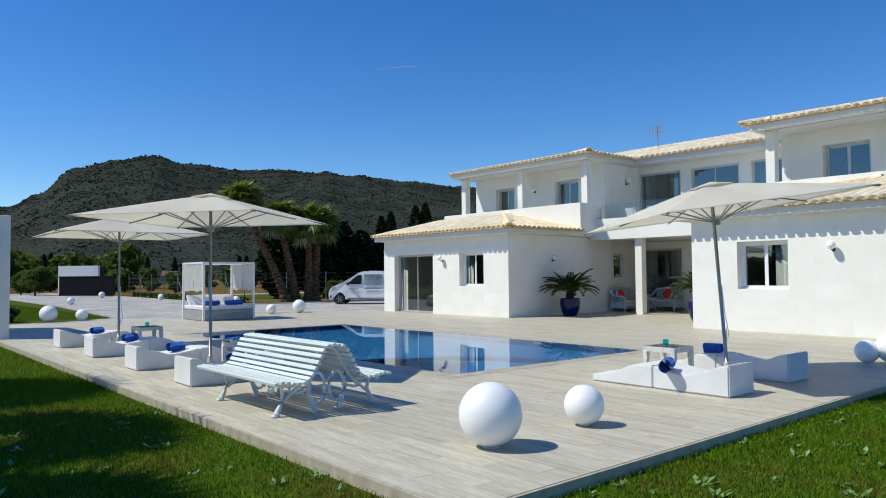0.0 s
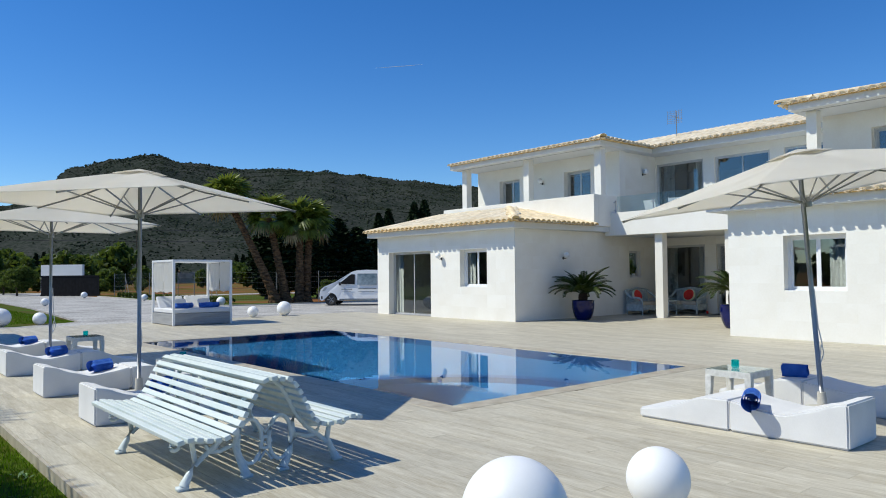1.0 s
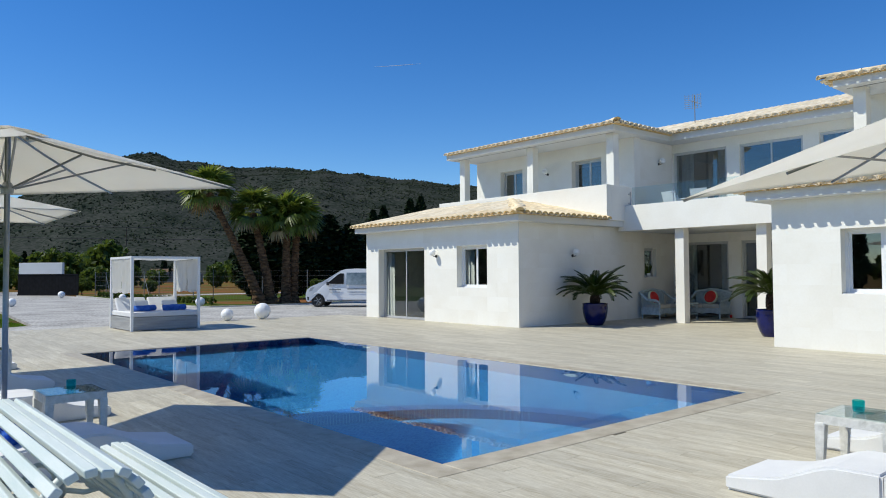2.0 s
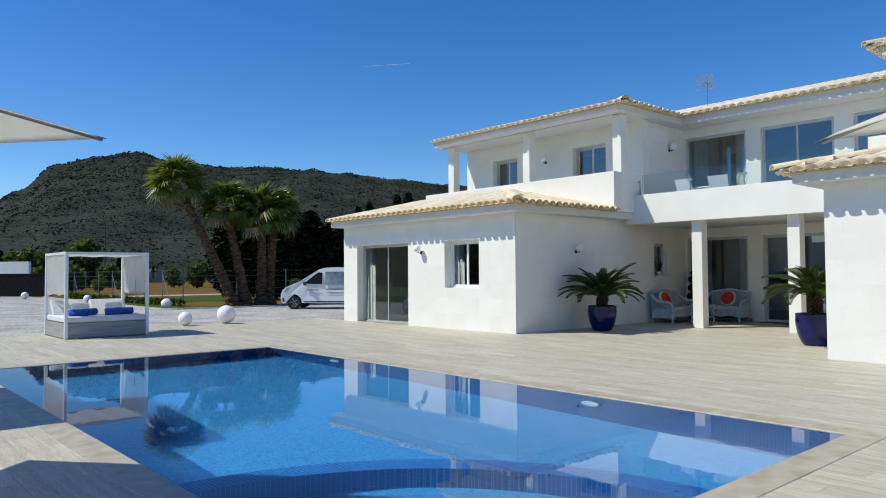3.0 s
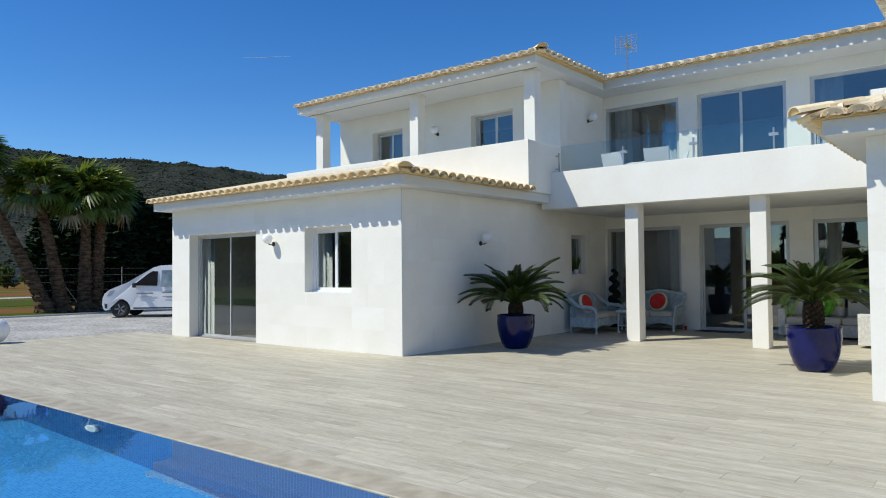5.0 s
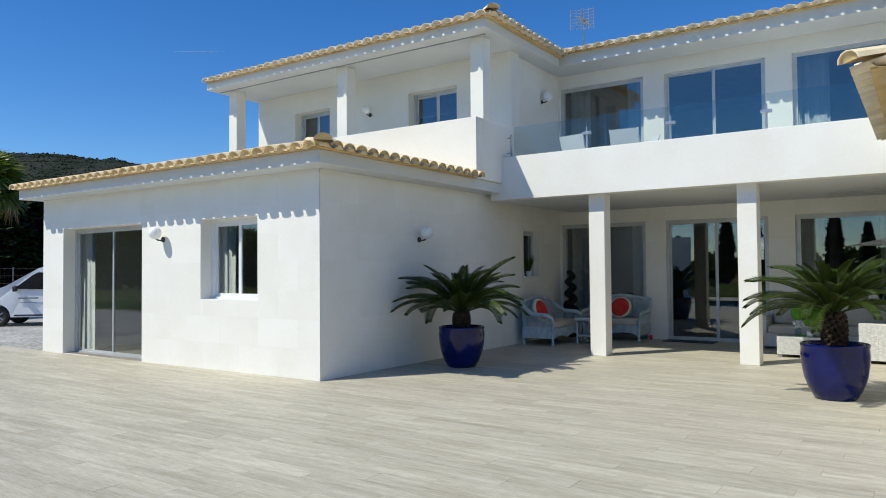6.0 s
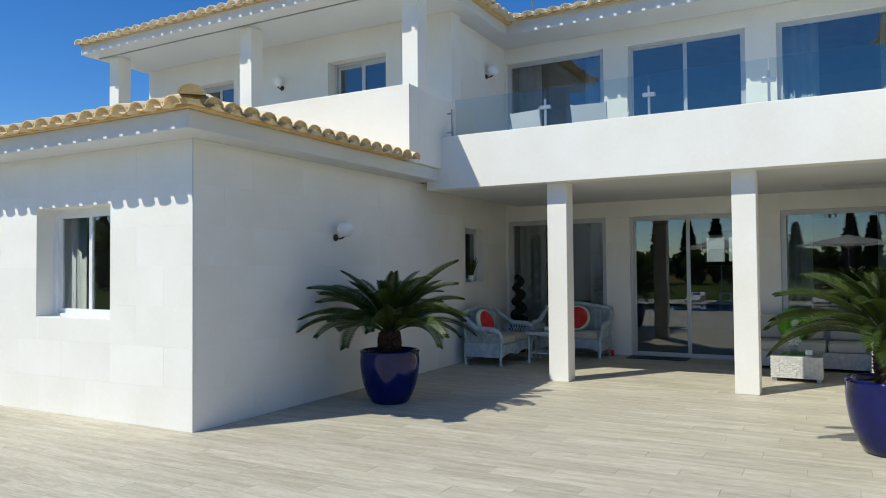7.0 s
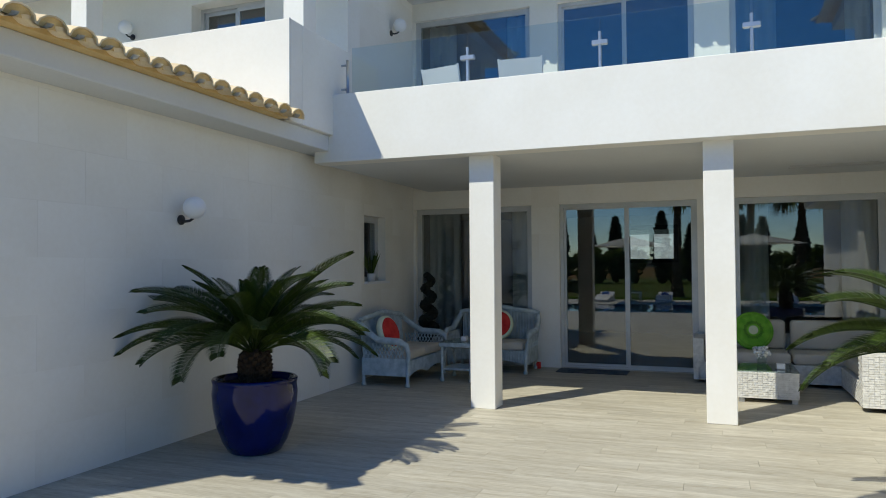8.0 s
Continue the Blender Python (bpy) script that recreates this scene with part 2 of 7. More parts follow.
M_ORCHARD.node_tree.nodes["Principled BSDF"].inputs["Specular IOR Level"].default_value = 0.15
let_through(M_ORCHARD, (0.16, 0.22, 0.03), 0.3)
M_CYPRESS = leaf_material("cypress_leaf", (0.008, 0.018, 0.006), (0.025, 0.045, 0.014), 0.7)
M_CYPRESS.node_tree.nodes["Principled BSDF"].inputs["Specular IOR Level"].default_value = 0.15
M_TRUNK = surface("tree_bark", (0.06, 0.045, 0.03), (0.14, 0.10, 0.07), rough=1.0, bump=0.8)
M_VAN = surface("white_car_paint", (0.74, 0.75, 0.76), (0.78, 0.79, 0.80), rough=0.18, bump=0.0)
# mottled grey-blue stands in for the reflection in the van's middle window
M_VANPANE = surface("painted_window_reflection", (0.10, 0.14, 0.16), (0.34, 0.40, 0.43), scale=1.2, fine=9, rough=0.2, bump=0.0)
M_RUBBER = surface("black_rubber", (0.012, 0.012, 0.012), (0.03, 0.03, 0.03), rough=0.8)
M_DARKTRIM = surface("dark_plastic_trim", (0.02, 0.022, 0.025), (0.04, 0.04, 0.045), rough=0.5, bump=0.0)
M_CARGLASS = glass_material("car_glass", (0.12, 0.14, 0.15), 1.6)
M_WICKER = surface("pale_blue_grey_wicker", (0.34, 0.42, 0.45), (0.55, 0.63, 0.66), scale=12, fine=90, rough=0.7, bump=0.5)
M_WHITEWICKER = surface("white_resin_wicker", (0.58, 0.57, 0.53), (0.76, 0.75, 0.71), scale=20, fine=120, rough=0.6, bump=0.5)
M_CUSHION = surface("beige_cushion", (0.50, 0.46, 0.385), (0.62, 0.58, 0.50), scale=3, fine=90, rough=0.95, bump=0.1)
M_RED = surface("watermelon_red_fabric", (0.55, 0.02, 0.02), (0.72, 0.05, 0.04), scale=10, fine=80, rough=0.9)
M_GREEN = surface("kiwi_green_fabric", (0.10, 0.34, 0.02), (0.22, 0.52, 0.05), scale=10, fine=80, rough=0.9)
M_PALE = surface("pale_fabric", (0.6, 0.66, 0.45), (0.75, 0.78, 0.6), rough=0.9)
M_BLACK = surface("black_paint", (0.006, 0.006, 0.007), (0.012, 0.012, 0.014), rough=0.7, bump=0.0, spec=0.15)
M_STEEL = surface("galvanised_steel", (0.40, 0.41, 0.42), (0.55, 0.56, 0.57), rough=0.35, metal=0.9, bump=0.0)
M_WIRE = surface("dull_zinc_wire", (0.20, 0.205, 0.20), (0.30, 0.305, 0.30), rough=0.7, bump=0.0)
M_TURQ = glass_material("turquoise_glass", (0.25, 0.85, 0.88), 1.35)
M_GREYWOOD = surface("weathered_grey_slats", (0.26, 0.265, 0.27), (0.37, 0.375, 0.38), scale=3, fine=40, rough=0.7, stretch=(0.4, 0.4, 6))
M_FARMSTONE = surface("old_rubble_stone", (0.16, 0.14, 0.11), (0.36, 0.32, 0.26), scale=0.8, fine=6, rough=1.0, bump=0.8)
M_FARMROOF = surface("old_clay_roof", (0.10, 0.06, 0.035), (0.24, 0.15, 0.09), scale=1.0, fine=7, rough=1.0, bump=0.8)
M_DARKTOP = surface("topiary_leaf", (0.004, 0.006, 0.004), (0.012, 0.016, 0.010), scale=20, fine=90, rough=0.9, bump=1.0)


# ---- shaping helpers ----
def put(name, bm, material, smooth=False):
    me = bpy.data.meshes.new(name)
    bm.to_mesh(me)
    bm.free()
    me.materials.append(material)
    if smooth:
        me.shade_smooth()
    return me


def part(name, bm, material, parent, label="", smooth=False, m=None):
    """Links a bmesh as ONE mesh object under a thing or part."""
    ob = new(name, put(name, bm, material, smooth))
    if parent is not None:
        ob.parent = parent
        ob.matrix_parent_inverse = Matrix.Identity(4)
    if m is not None:
        ob.matrix_basis = m
    return tagged(ob, label)


def thing(name, m, label, category, group="", kind=""):
    ob = new(name)
    ob.empty_display_size = 0.2
    ob.matrix_basis = m
    return tagged(ob, label, category, group, kind)


def box(bm, x0, x1, y0, y1, z0, z1, m=None):
    v = [bm.verts.new((x, y, z)) for x in (x0, x1) for y in (y0, y1) for z in (z0, z1)]
    for f in ((0, 1, 3, 2), (4, 6, 7, 5), (0, 4, 5, 1), (2, 3, 7, 6), (0, 2, 6, 4), (1, 5, 7, 3)):
        bm.faces.new([v[i] for i in f])
    if m is not None:
        bmesh.ops.transform(bm, matrix=m, verts=v)
    return v


def boxed(x0, x1, y0, y1, z0, z1, bevel=0.0, segments=2):
    bm = bmesh.new()
    box(bm, x0, x1, y0, y1, z0, z1)
    if bevel:
        bmesh.ops.bevel(bm, geom=bm.edges[:], offset=bevel, segments=segments, affect="EDGES", profile=0.5)
    return bm


def tube(bm, pts, radius, sides=8, cap=True):
    """A round bar along points; radius is a number or one per point."""
    pts = [Vector(p) for p in pts]
    rad = radius if isinstance(radius, (list, tuple)) else [radius] * len(pts)
    rings, up = [], Vector((0, 0, 1))
    for i, p in enumerate(pts):
        d = (pts[min(i + 1, len(pts) - 1)] - pts[max(i - 1, 0)]).normalized()
        a = d.cross(up if abs(d.z) < 0.95 else Vector((1, 0, 0))).normalized()
        b = d.cross(a)
        rings.append([bm.verts.new(p + rad[i] * (a * math.cos(6.2832 * k / sides) + b * math.sin(6.2832 * k / sides))) for k in range(sides)])
    for r, s in zip(rings, rings[1:]):
        for k in range(sides):
            bm.faces.new((r[k], r[(k + 1) % sides], s[(k + 1) % sides], s[k]))
    if cap:
        bm.faces.new(rings[0])
        bm.faces.new(rings[-1][::-1])
    return bm


def lathe(profile, sides=24):
    """A turned body from (radius, height) pairs."""
    bm = bmesh.new()
    rings = []
    for r, z in profile:
        rings.append([bm.verts.new((r * math.cos(6.2832 * k / sides), r * math.sin(6.2832 * k / sides), z)) for k in range(sides)])
    for a, b in zip(rings, rings[1:]):
        for k in range(sides):
            bm.faces.new((a[k], a[(k + 1) % sides], b[(k + 1) % sides], b[k]))
    bm.faces.new(rings[0][::-1])
    bm.faces.new(rings[-1])
    bmesh.ops.recalc_face_normals(bm, faces=bm.faces[:])
    return bm


def globe(radius, centre=(0, 0, 0), segs=32, rings=20):
    bm = bmesh.new()
    bmesh.ops.create_uvsphere(bm, u_segments=segs, v_segments=rings, radius=radius, matrix=Matrix.Translation(centre))
    return bm


def extrude_profile(outline, a0, a1, axis="y"):
    """A prism: a closed outline of (u, z), drawn from a0 to a1 along axis; u lies along the other level axis."""
    bm = bmesh.new()
    put_at = (lambda u, a, z: (u, a, z)) if axis == "y" else (lambda u, a, z: (a, u, z))
    r0 = [bm.verts.new(put_at(u, a0, z)) for u, z in outline]
    r1 = [bm.verts.new(put_at(u, a1, z)) for u, z in outline]
    n = len(outline)
    for k in range(n):
        bm.faces.new((r0[k], r0[(k + 1) % n], r1[(k + 1) % n], r1[k]))
    bm.faces.new(r0[::-1])
    bm.faces.new(r1)
    bmesh.ops.recalc_face_normals(bm, faces=bm.faces[:])
    return bm


def holed(axis, p0, p1, a0, a1, z0, z1, openings=()):
    """A wall between the planes p0 and p1 of an axis, from a0 to a1 along the other, with openings (a0, a1, z0, z1) right through it."""
    bm = bmesh.new()
    us = sorted({a0, a1, *[v for o in openings for v in o[:2] if a0 <= v <= a1]})
    zs = sorted({z0, z1, *[v for o in openings for v in o[2:] if z0 <= v <= z1]})
    cache = {}

    def vert(p, i, j):
        key = (p, i, j)
        if key not in cache:
            c = (p, us[i], zs[j]) if axis == "x" else (us[i], p, zs[j])
            cache[key] = bm.verts.new(c)
        return cache[key]

    def solid(i, j):
        if not (0 <= i < len(us) - 1 and 0 <= j < len(zs) - 1):
            return False
        u, z = (us[i] + us[i + 1]) / 2, (zs[j] + zs[j + 1]) / 2
        return not any(o[0] < u < o[1] and o[2] < z < o[3] for o in openings)

    for i in range(len(us) - 1):
        for j in range(len(zs) - 1):
            if not solid(i, j):
                continue
            for p in (p0, p1):
                bm.faces.new((vert(p, i, j), vert(p, i + 1, j), vert(p, i + 1, j + 1), vert(p, i, j + 1)))
            for di, dj, e in ((-1, 0, ((i, j), (i, j + 1))), (1, 0, ((i + 1, j), (i + 1, j + 1))), (0, -1, ((i, j), (i + 1, j))), (0, 1, ((i, j + 1), (i + 1, j + 1)))):
                if not solid(i + di, j + dj):
                    a, b = e
                    bm.faces.new((vert(p0, *a), vert(p0, *b), vert(p1, *b), vert(p1, *a)))
    bmesh.ops.recalc_face_normals(bm, faces=bm.faces[:])
    return bm


def joined(name, verts, faces, material, parent=None, label="", kind="", smooth=False):
    me = bpy.data.meshes.new(name)
    me.from_pydata(verts, [], faces)
    me.materials.append(material)
    if smooth:
        me.shade_smooth()
    ob = new(name, me)
    if parent is not None:
        ob.parent = parent
        ob.matrix_parent_inverse = Matrix.Identity(4)
    return tagged(ob, label, kind=kind)


def quads_mesh(name, corners, material):
    """A mesh of loose four-cornered leaves from an array of shape (n, 4, 3)."""
    n = len(corners)
    me = bpy.data.meshes.new(name)
    me.vertices.add(n * 4)
    me.vertices.foreach_set("co", corners.astype(np.float32).ravel())
    me.loops.add(n * 4)
    me.loops.foreach_set("vertex_index", np.arange(n * 4, dtype=np.int32))
    me.polygons.add(n)
    me.polygons.foreach_set("loop_start", np.arange(0, n * 4, 4, dtype=np.int32))
    me.update()
    me.validate()
    me.materials.append(material)
    return me


# ---- ground, drive, lawn ----
def sheet(name, rects, z, material, label, hole=None):
    bm = bmesh.new()
    for x0, x1, y0, y1 in rects:
        bm.faces.new([bm.verts.new(p) for p in ((x0, y0, z), (x1, y0, z), (x1, y1, z), (x0, y1, z))])
    ob = part(name, bm, material, None, label)
    return tagged(ob, category=name, kind="structure")


TX0, TX1, TY0, TY1 = 3.05, 25.45, 3.36, 26.0
PX0, PX1, PY0, PY1 = 7.05, 12.0, 8.0, 18.6
sheet("ground", [(-1500, TX0, -1500, 1500), (TX1, 1500, -1500, 1500), (TX0, TX1, -1500, TY0), (TX0, TX1, TY1, 1500)], -0.13, M_FIELD, "red-brown field soil with green patches")


def polygon_slab(name, pts, z0, z1, material, label, category):
    bm = bmesh.new()
    top = [bm.verts.new((x, y, z1)) for x, y in pts]
    low = [bm.verts.new((x, y, z0)) for x, y in pts]
    n = len(pts)
    bm.faces.new(top)
    for k in range(n):
        bm.faces.new((top[k], low[k], low[(k + 1) % n], top[(k + 1) % n]))
    bmesh.ops.recalc_face_normals(bm, faces=bm.faces[:])
    ob = part(name, bm, material, None, label)
    return tagged(ob, category=category, kind="structure")


polygon_slab("lawn", [(-60, -40), (TX0, -40), (TX0, 19.9), (2.6, 19.9), (2.6, 26.0), (-60, 26.0)], -0.13, -0.10, M_LAWN, "green lawn with worn earthy patches", "lawn")
polygon_slab("lawn", [(TX0, -40), (60, -40), (60, TY0), (TX0, TY0)], -0.13, -0.10, M_LAWN, "green lawn beside the paved terrace", "lawn")
polygon_slab("road", [(3.2, 26.0), (17.6, 26.0), (17.6, 24.4), (40, 24.4), (40, 34.9), (20.9, 35.0), (16.6, 35.6), (16.1, 37.5), (16.8, 60.0), (17, 80), (9.7, 80), (9.6, 58.0), (9.1, 41.0), (8.1, 28.1), (6.0, 26.9), (3.2, 26.9)], -0.13, -0.007, M_GRAVEL, "pale grey gravel driveway beside the terrace", "driveway")
polygon_slab("lawn", [(3.3, 26.93), (5.9, 26.95), (7.95, 28.2), (8.95, 41.0), (9.45, 58.0), (9.5, 80), (-30, 80), (-30, 26.93)], -0.13, -0.02, M_LAWN, "green lawn beside the gravel driveway", "lawn")
polygon_slab("lawn", [(16.3, 37.6), (16.75, 35.75), (20.9, 35.15), (40, 35.05), (40, 37.4), (22, 37.3), (18.9, 38.6), (18.3, 60), (17.0, 60)], -0.13, -0.015, M_LAWN, "strip of green grass along the driveway", "grass strip")
bm = bmesh.new()
pts = [(17.0, 60), (16.95, 57), (16.2, 37.5), (16.35, 36.3), (16.75, 35.65), (18, 35.35), (20.9, 35.05), (40, 34.95)]
for (xa, ya), (xb, yb) in zip(pts, pts[1:]):
    d = Vector((xb - xa, yb - ya, 0))
    m = Matrix.Translation((xa, ya, 0)) @ Matrix.Rotation(math.atan2(d.y, d.x), 4, "Z")
    box(bm, 0, d.length, -0.06, 0.06, -0.13, 0.05, m)
tagged(part("kerb", bm, M_KERB, None, "pale concrete kerb along the driveway"), category="kerb", kind="structure")

# ---- terrace bed and pool ----
floor_bm = bmesh.new()
for r in ((TX0, PX0 - 0.3, TY0, TY1), (PX1 + 0.3, TX1, TY0, TY1), (PX0 - 0.3, PX1 + 0.3, TY0, PY0 - 0.3), (PX0 - 0.3, PX1 + 0.3, PY1 + 0.3, TY1)):
    box(floor_bm, r[0], r[1], r[2], r[3], -0.25, -0.012)
terrace = part("floor", floor_bm, M_GROUT, None, "terrace paved with pale wood-look porcelain planks")
tagged(terrace, category="terrace", kind="structure")
polygon_slab("grass_strip", [(19.2, 47.5), (70, 46.0), (70, 55.5), (19.0, 57.0)], -0.13, -0.115, M_LAWN, "green grass strip in the field beyond the fence", "grass strip")
polygon_slab("track", [(18.9, 60.0), (80, 57.5), (80, 60.5), (18.9, 63.0)], -0.13, -0.117, M_GRAVEL, "pale gravel farm track beyond the fence", "track")
# skirting of the terrace slab towards the lawn
bm = bmesh.new()
box(bm, TX0 - 0.03, TX0 - 0.001, TY0 - 0.03, 19.9, -0.25, -0.004)
box(bm, TX0, 27, TY0 - 0.03, TY0 - 0.001, -0.25, -0.004)
tagged(part("trim", bm, M_COPING, None, "pale stone edge of the terrace"), category="edge trim", kind="structure")

pool = thing("swimming_pool", pose((PX0 + PX1) / 2, (PY0 + PY1) / 2, 0), "blue mosaic swimming pool filled level with the terrace", "swimming pool", kind="structure")
inv = pool.matrix_basis.inverted()


def pool_part(name, bm, mat, label="", smooth=False):
    bmesh.ops.transform(bm, matrix=inv, verts=bm.verts[:])
    return part(name, bm, mat, pool, label, smooth)


DEPTH = -1.2
bm = bmesh.new()
box(bm, PX0 - 0.3, PX1 + 0.3, PY0 - 0.3, PY1 + 0.3, DEPTH - 0.2, DEPTH)
pool_part("pool_bottom", bm, M_MOSAIC)
bm = bmesh.new()
for r in ((PX0 - 0.29, PX0, PY0 - 0.29, PY1 + 0.29), (PX1, PX1 + 0.29, PY0 - 0.29, PY1 + 0.29), (PX0, PX1, PY0 - 0.29, PY0), (PX0, PX1, PY1, PY1 + 0.29)):
    box(bm, *r, DEPTH, -0.035)
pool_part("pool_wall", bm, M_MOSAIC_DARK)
RIM = 0.28
for r in ((PX0 - RIM, PX0, PY0 - RIM, PY1 + RIM), (PX1, PX1 + RIM, PY0 - RIM, PY1 + RIM), (PX0, PX1, PY0 - RIM, PY0), (PX0, PX1, PY1, PY1 + RIM)):
    pool_part("coping", boxed(*r, -0.034, 0.003, 0.006, 1), M_COPING, "beige stone coping")
bm = bmesh.new()
bmesh.ops.create_grid(bm, x_segments=8, y_segments=16, size=0.5, matrix=Matrix.Translation(((PX0 + PX1) / 2, (PY0 + PY1) / 2, -0.006)) @ Matrix.Diagonal((PX1 - PX0 - 0.002, PY1 - PY0 - 0.002, 1, 1)))
water = pool_part("water", bm, M_WATER, "clear still pool water")
water.visible_shadow = False
# narrow dark slot between the coping and the planks
bm = bmesh.new()
box(bm, PX0 - RIM - 0.015, PX0 - RIM - 0.001, PY0 - RIM, PY1 + RIM, -0.05, -0.006)
pool_part("overflow_slot", bm, M_DARKTRIM, "narrow dark slot")
# curved spa bench in a corner of the pool, its rim just under water
bm = bmesh.new()
R0, R1, N = 2.45, 2.72, 28
pr = [[], [], [], []]
for k in range(N + 1):
    a = math.pi / 2 * k / N
    c, s = math.cos(a), math.sin(a)
    for lst, r, z in zip(pr, (R0, R1, R1, R0), (-0.16, -0.16, DEPTH, -0.7)):
        lst.append(bm.verts.new((PX0 + r * c, PY0 + r * s, z)))
for k in range(N):
    for i in range(3):
        bm.faces.new((pr[i][k], pr[i + 1][k], pr[i + 1][k + 1], pr[i][k + 1]))
    bm.faces.new((pr[3][k], pr[0][k], pr[0][k + 1], pr[3][k + 1]))
bmesh.ops.recalc_face_normals(bm, faces=bm.faces[:])
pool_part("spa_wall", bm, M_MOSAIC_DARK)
bm = bmesh.new()
c0 = bm.verts.new((PX0, PY0, -0.62))
ring = [bm.verts.new((PX0 + R0 * math.cos(math.pi / 2 * k / N), PY0 + R0 * math.sin(math.pi / 2 * k / N), -0.62)) for k in range(N + 1)]
for k in range(N):
    bm.faces.new((c0, ring[k], ring[k + 1]))
pool_part("spa_floor", bm, M_MOSAIC)
for x, y in ((PX1 - 0.01, 16.2), (PX1 - 0.01, 10.75)):
    bm = lathe([(0.085, 0.0), (0.13, 0.0), (0.13, 0.025), (0.10, 0.035), (0.085, 0.03)], 24)
    bmesh.ops.transform(bm, matrix=Matrix.Translation((x, y, -0.45)) @ Matrix.Rotation(-math.pi / 2, 4, "Y"), verts=bm.verts[:])
    pool_part("pool_light", bm, M_BALL, "round white pool light", True)

# ---- villa ----
MID = 27.3
house = thing("house", pose(25.45, MID / 2, 0), "two-storey white villa with sand-coloured tiled roofs", "house")
hinv = house.matrix_basis.inverted()


def hpart(name, bm, mat, label="", smooth=False, parent=None):
    bmesh.ops.transform(bm, matrix=hinv, verts=bm.verts[:])
    return part(name, bm, mat, parent or house, label, smooth)


def yy(side, a, b):
    """Left wing's y range, or its mirror in the right wing."""
    return (a, b) if side > 0 else (MID - b, MID - a)


def cladding(axis, p, sign, a0, a1, z0, z1, openings, wall, size=(0.82, 0.405)):
    """Thin limestone slabs in staggered rows, proud of a wall's face."""
    row, z = 0, z0
    while z < z1 - 0.03:
        h = min(size[1], z1 - z)
        spans, a = [], a0 - (size[0] / 2 if row % 2 else 0)
        while a < a1:
            spans.append((max(a, a0), min(a + size[0], a1)))
            a += size[0]
        for b0, b1 in spans:
            if b1 - b0 < 0.04:
                continue
            cells = [(b0, b1, z, z + h)]
            for o in openings:
                nxt = []
                for c in cells:
                    if o[1] <= c[0] or o[0] >= c[1] or o[3] <= c[2] or o[2] >= c[3]:
                        nxt.append(c)
                        continue
                    if c[0] < o[0]:
                        nxt.append((c[0], o[0], c[2], c[3]))
                    if c[1] > o[1]:
                        nxt.append((o[1], c[1], c[2], c[3]))
                    m0, m1 = max(c[0], o[0]), min(c[1], o[1])
                    if c[2] < o[2]:
                        nxt.append((m0, m1, c[2], o[2]))
                    if c[3] > o[3]:
                        nxt.append((m0, m1, o[3], c[3]))
                cells = nxt
            for c in cells:
                if c[1] - c[0] < 0.02 or c[3] - c[2] < 0.02:
                    continue
                PANELS.append((axis, p, sign, c, wall))
        z += h
        row += 1


PANELS = []


def window(axis, p, a0, a1, z0, z1, kind="window", leaves=2, out=-1, sill=False, material=None):
    """A framed window or sliding door in the plane p: outer frame, leaf stiles and panes."""
    material = material or M_ALU
    cx = ((p, (a0 + a1) / 2, z0) if axis == "x" else ((a0 + a1) / 2, p, z0))
    ob = new(kind)
    ob.parent = house
    ob.matrix_parent_inverse = Matrix.Identity(4)
    ob.matrix_basis = hinv @ Matrix.Translation(cx)
    w, h = a1 - a0, z1 - z0

    def b(u0, u1, d0, d1, v0, v1):
        return (d0, d1, u0, u1, v0, v1) if axis == "x" else (u0, u1, d0, d1, v0, v1)

    f = 0.05
    bm = bmesh.new()
    for r in ((-w / 2, -w / 2 + f, 0, h), (w / 2 - f, w / 2, 0, h), (-w / 2 + f, w / 2 - f, h - f, h), (-w / 2 + f, w / 2 - f, 0, f * 0.7)):
        box(bm, *b(r[0], r[1], -0.04, 0.04, r[2], r[3]))
    part("window_frame", bm, material, ob)
    lw = (w - 2 * f) / leaves
    for k in range(leaves):
        u0 = -w / 2 + f + k * lw
        d = 0.018 if k % 2 else -0.018
        bm = bmesh.new()
        s = 0.034 if kind == "door" or leaves == 1 else 0.052
        for r in ((u0, u0 + s, f * 0.7, h - f), (u0 + lw - s, u0 + lw, f * 0.7, h - f), (u0 + s, u0 + lw - s, h - f - s, h - f), (u0 + s, u0 + lw - s, f * 0.7, f * 0.7 + s)):
            box(bm, *b(r[0], r[1], d - 0.016, d + 0.016, r[2], r[3]))
        part("sash", bm, material, ob)
        bm = bmesh.new()
        box(bm, *b(u0 + s - 0.005, u0 + lw - s + 0.005, d - 0.004, d + 0.004, f * 0.7 + s - 0.005, h - f - s + 0.005))
        pane = part("pane", bm, M_GLASS, ob)
        pane.visible_shadow = False
    if sill:
        bm = bmesh.new()
        box(bm, *b(-w / 2 - 0.0, w / 2 + 0.0, min(0, out * 0.232), max(0, out * 0.232) - 0.045, -0.03, 0.004))
        part("window_sill", bm, M_WHITE_FRAME, ob, "white sill")
    return ob


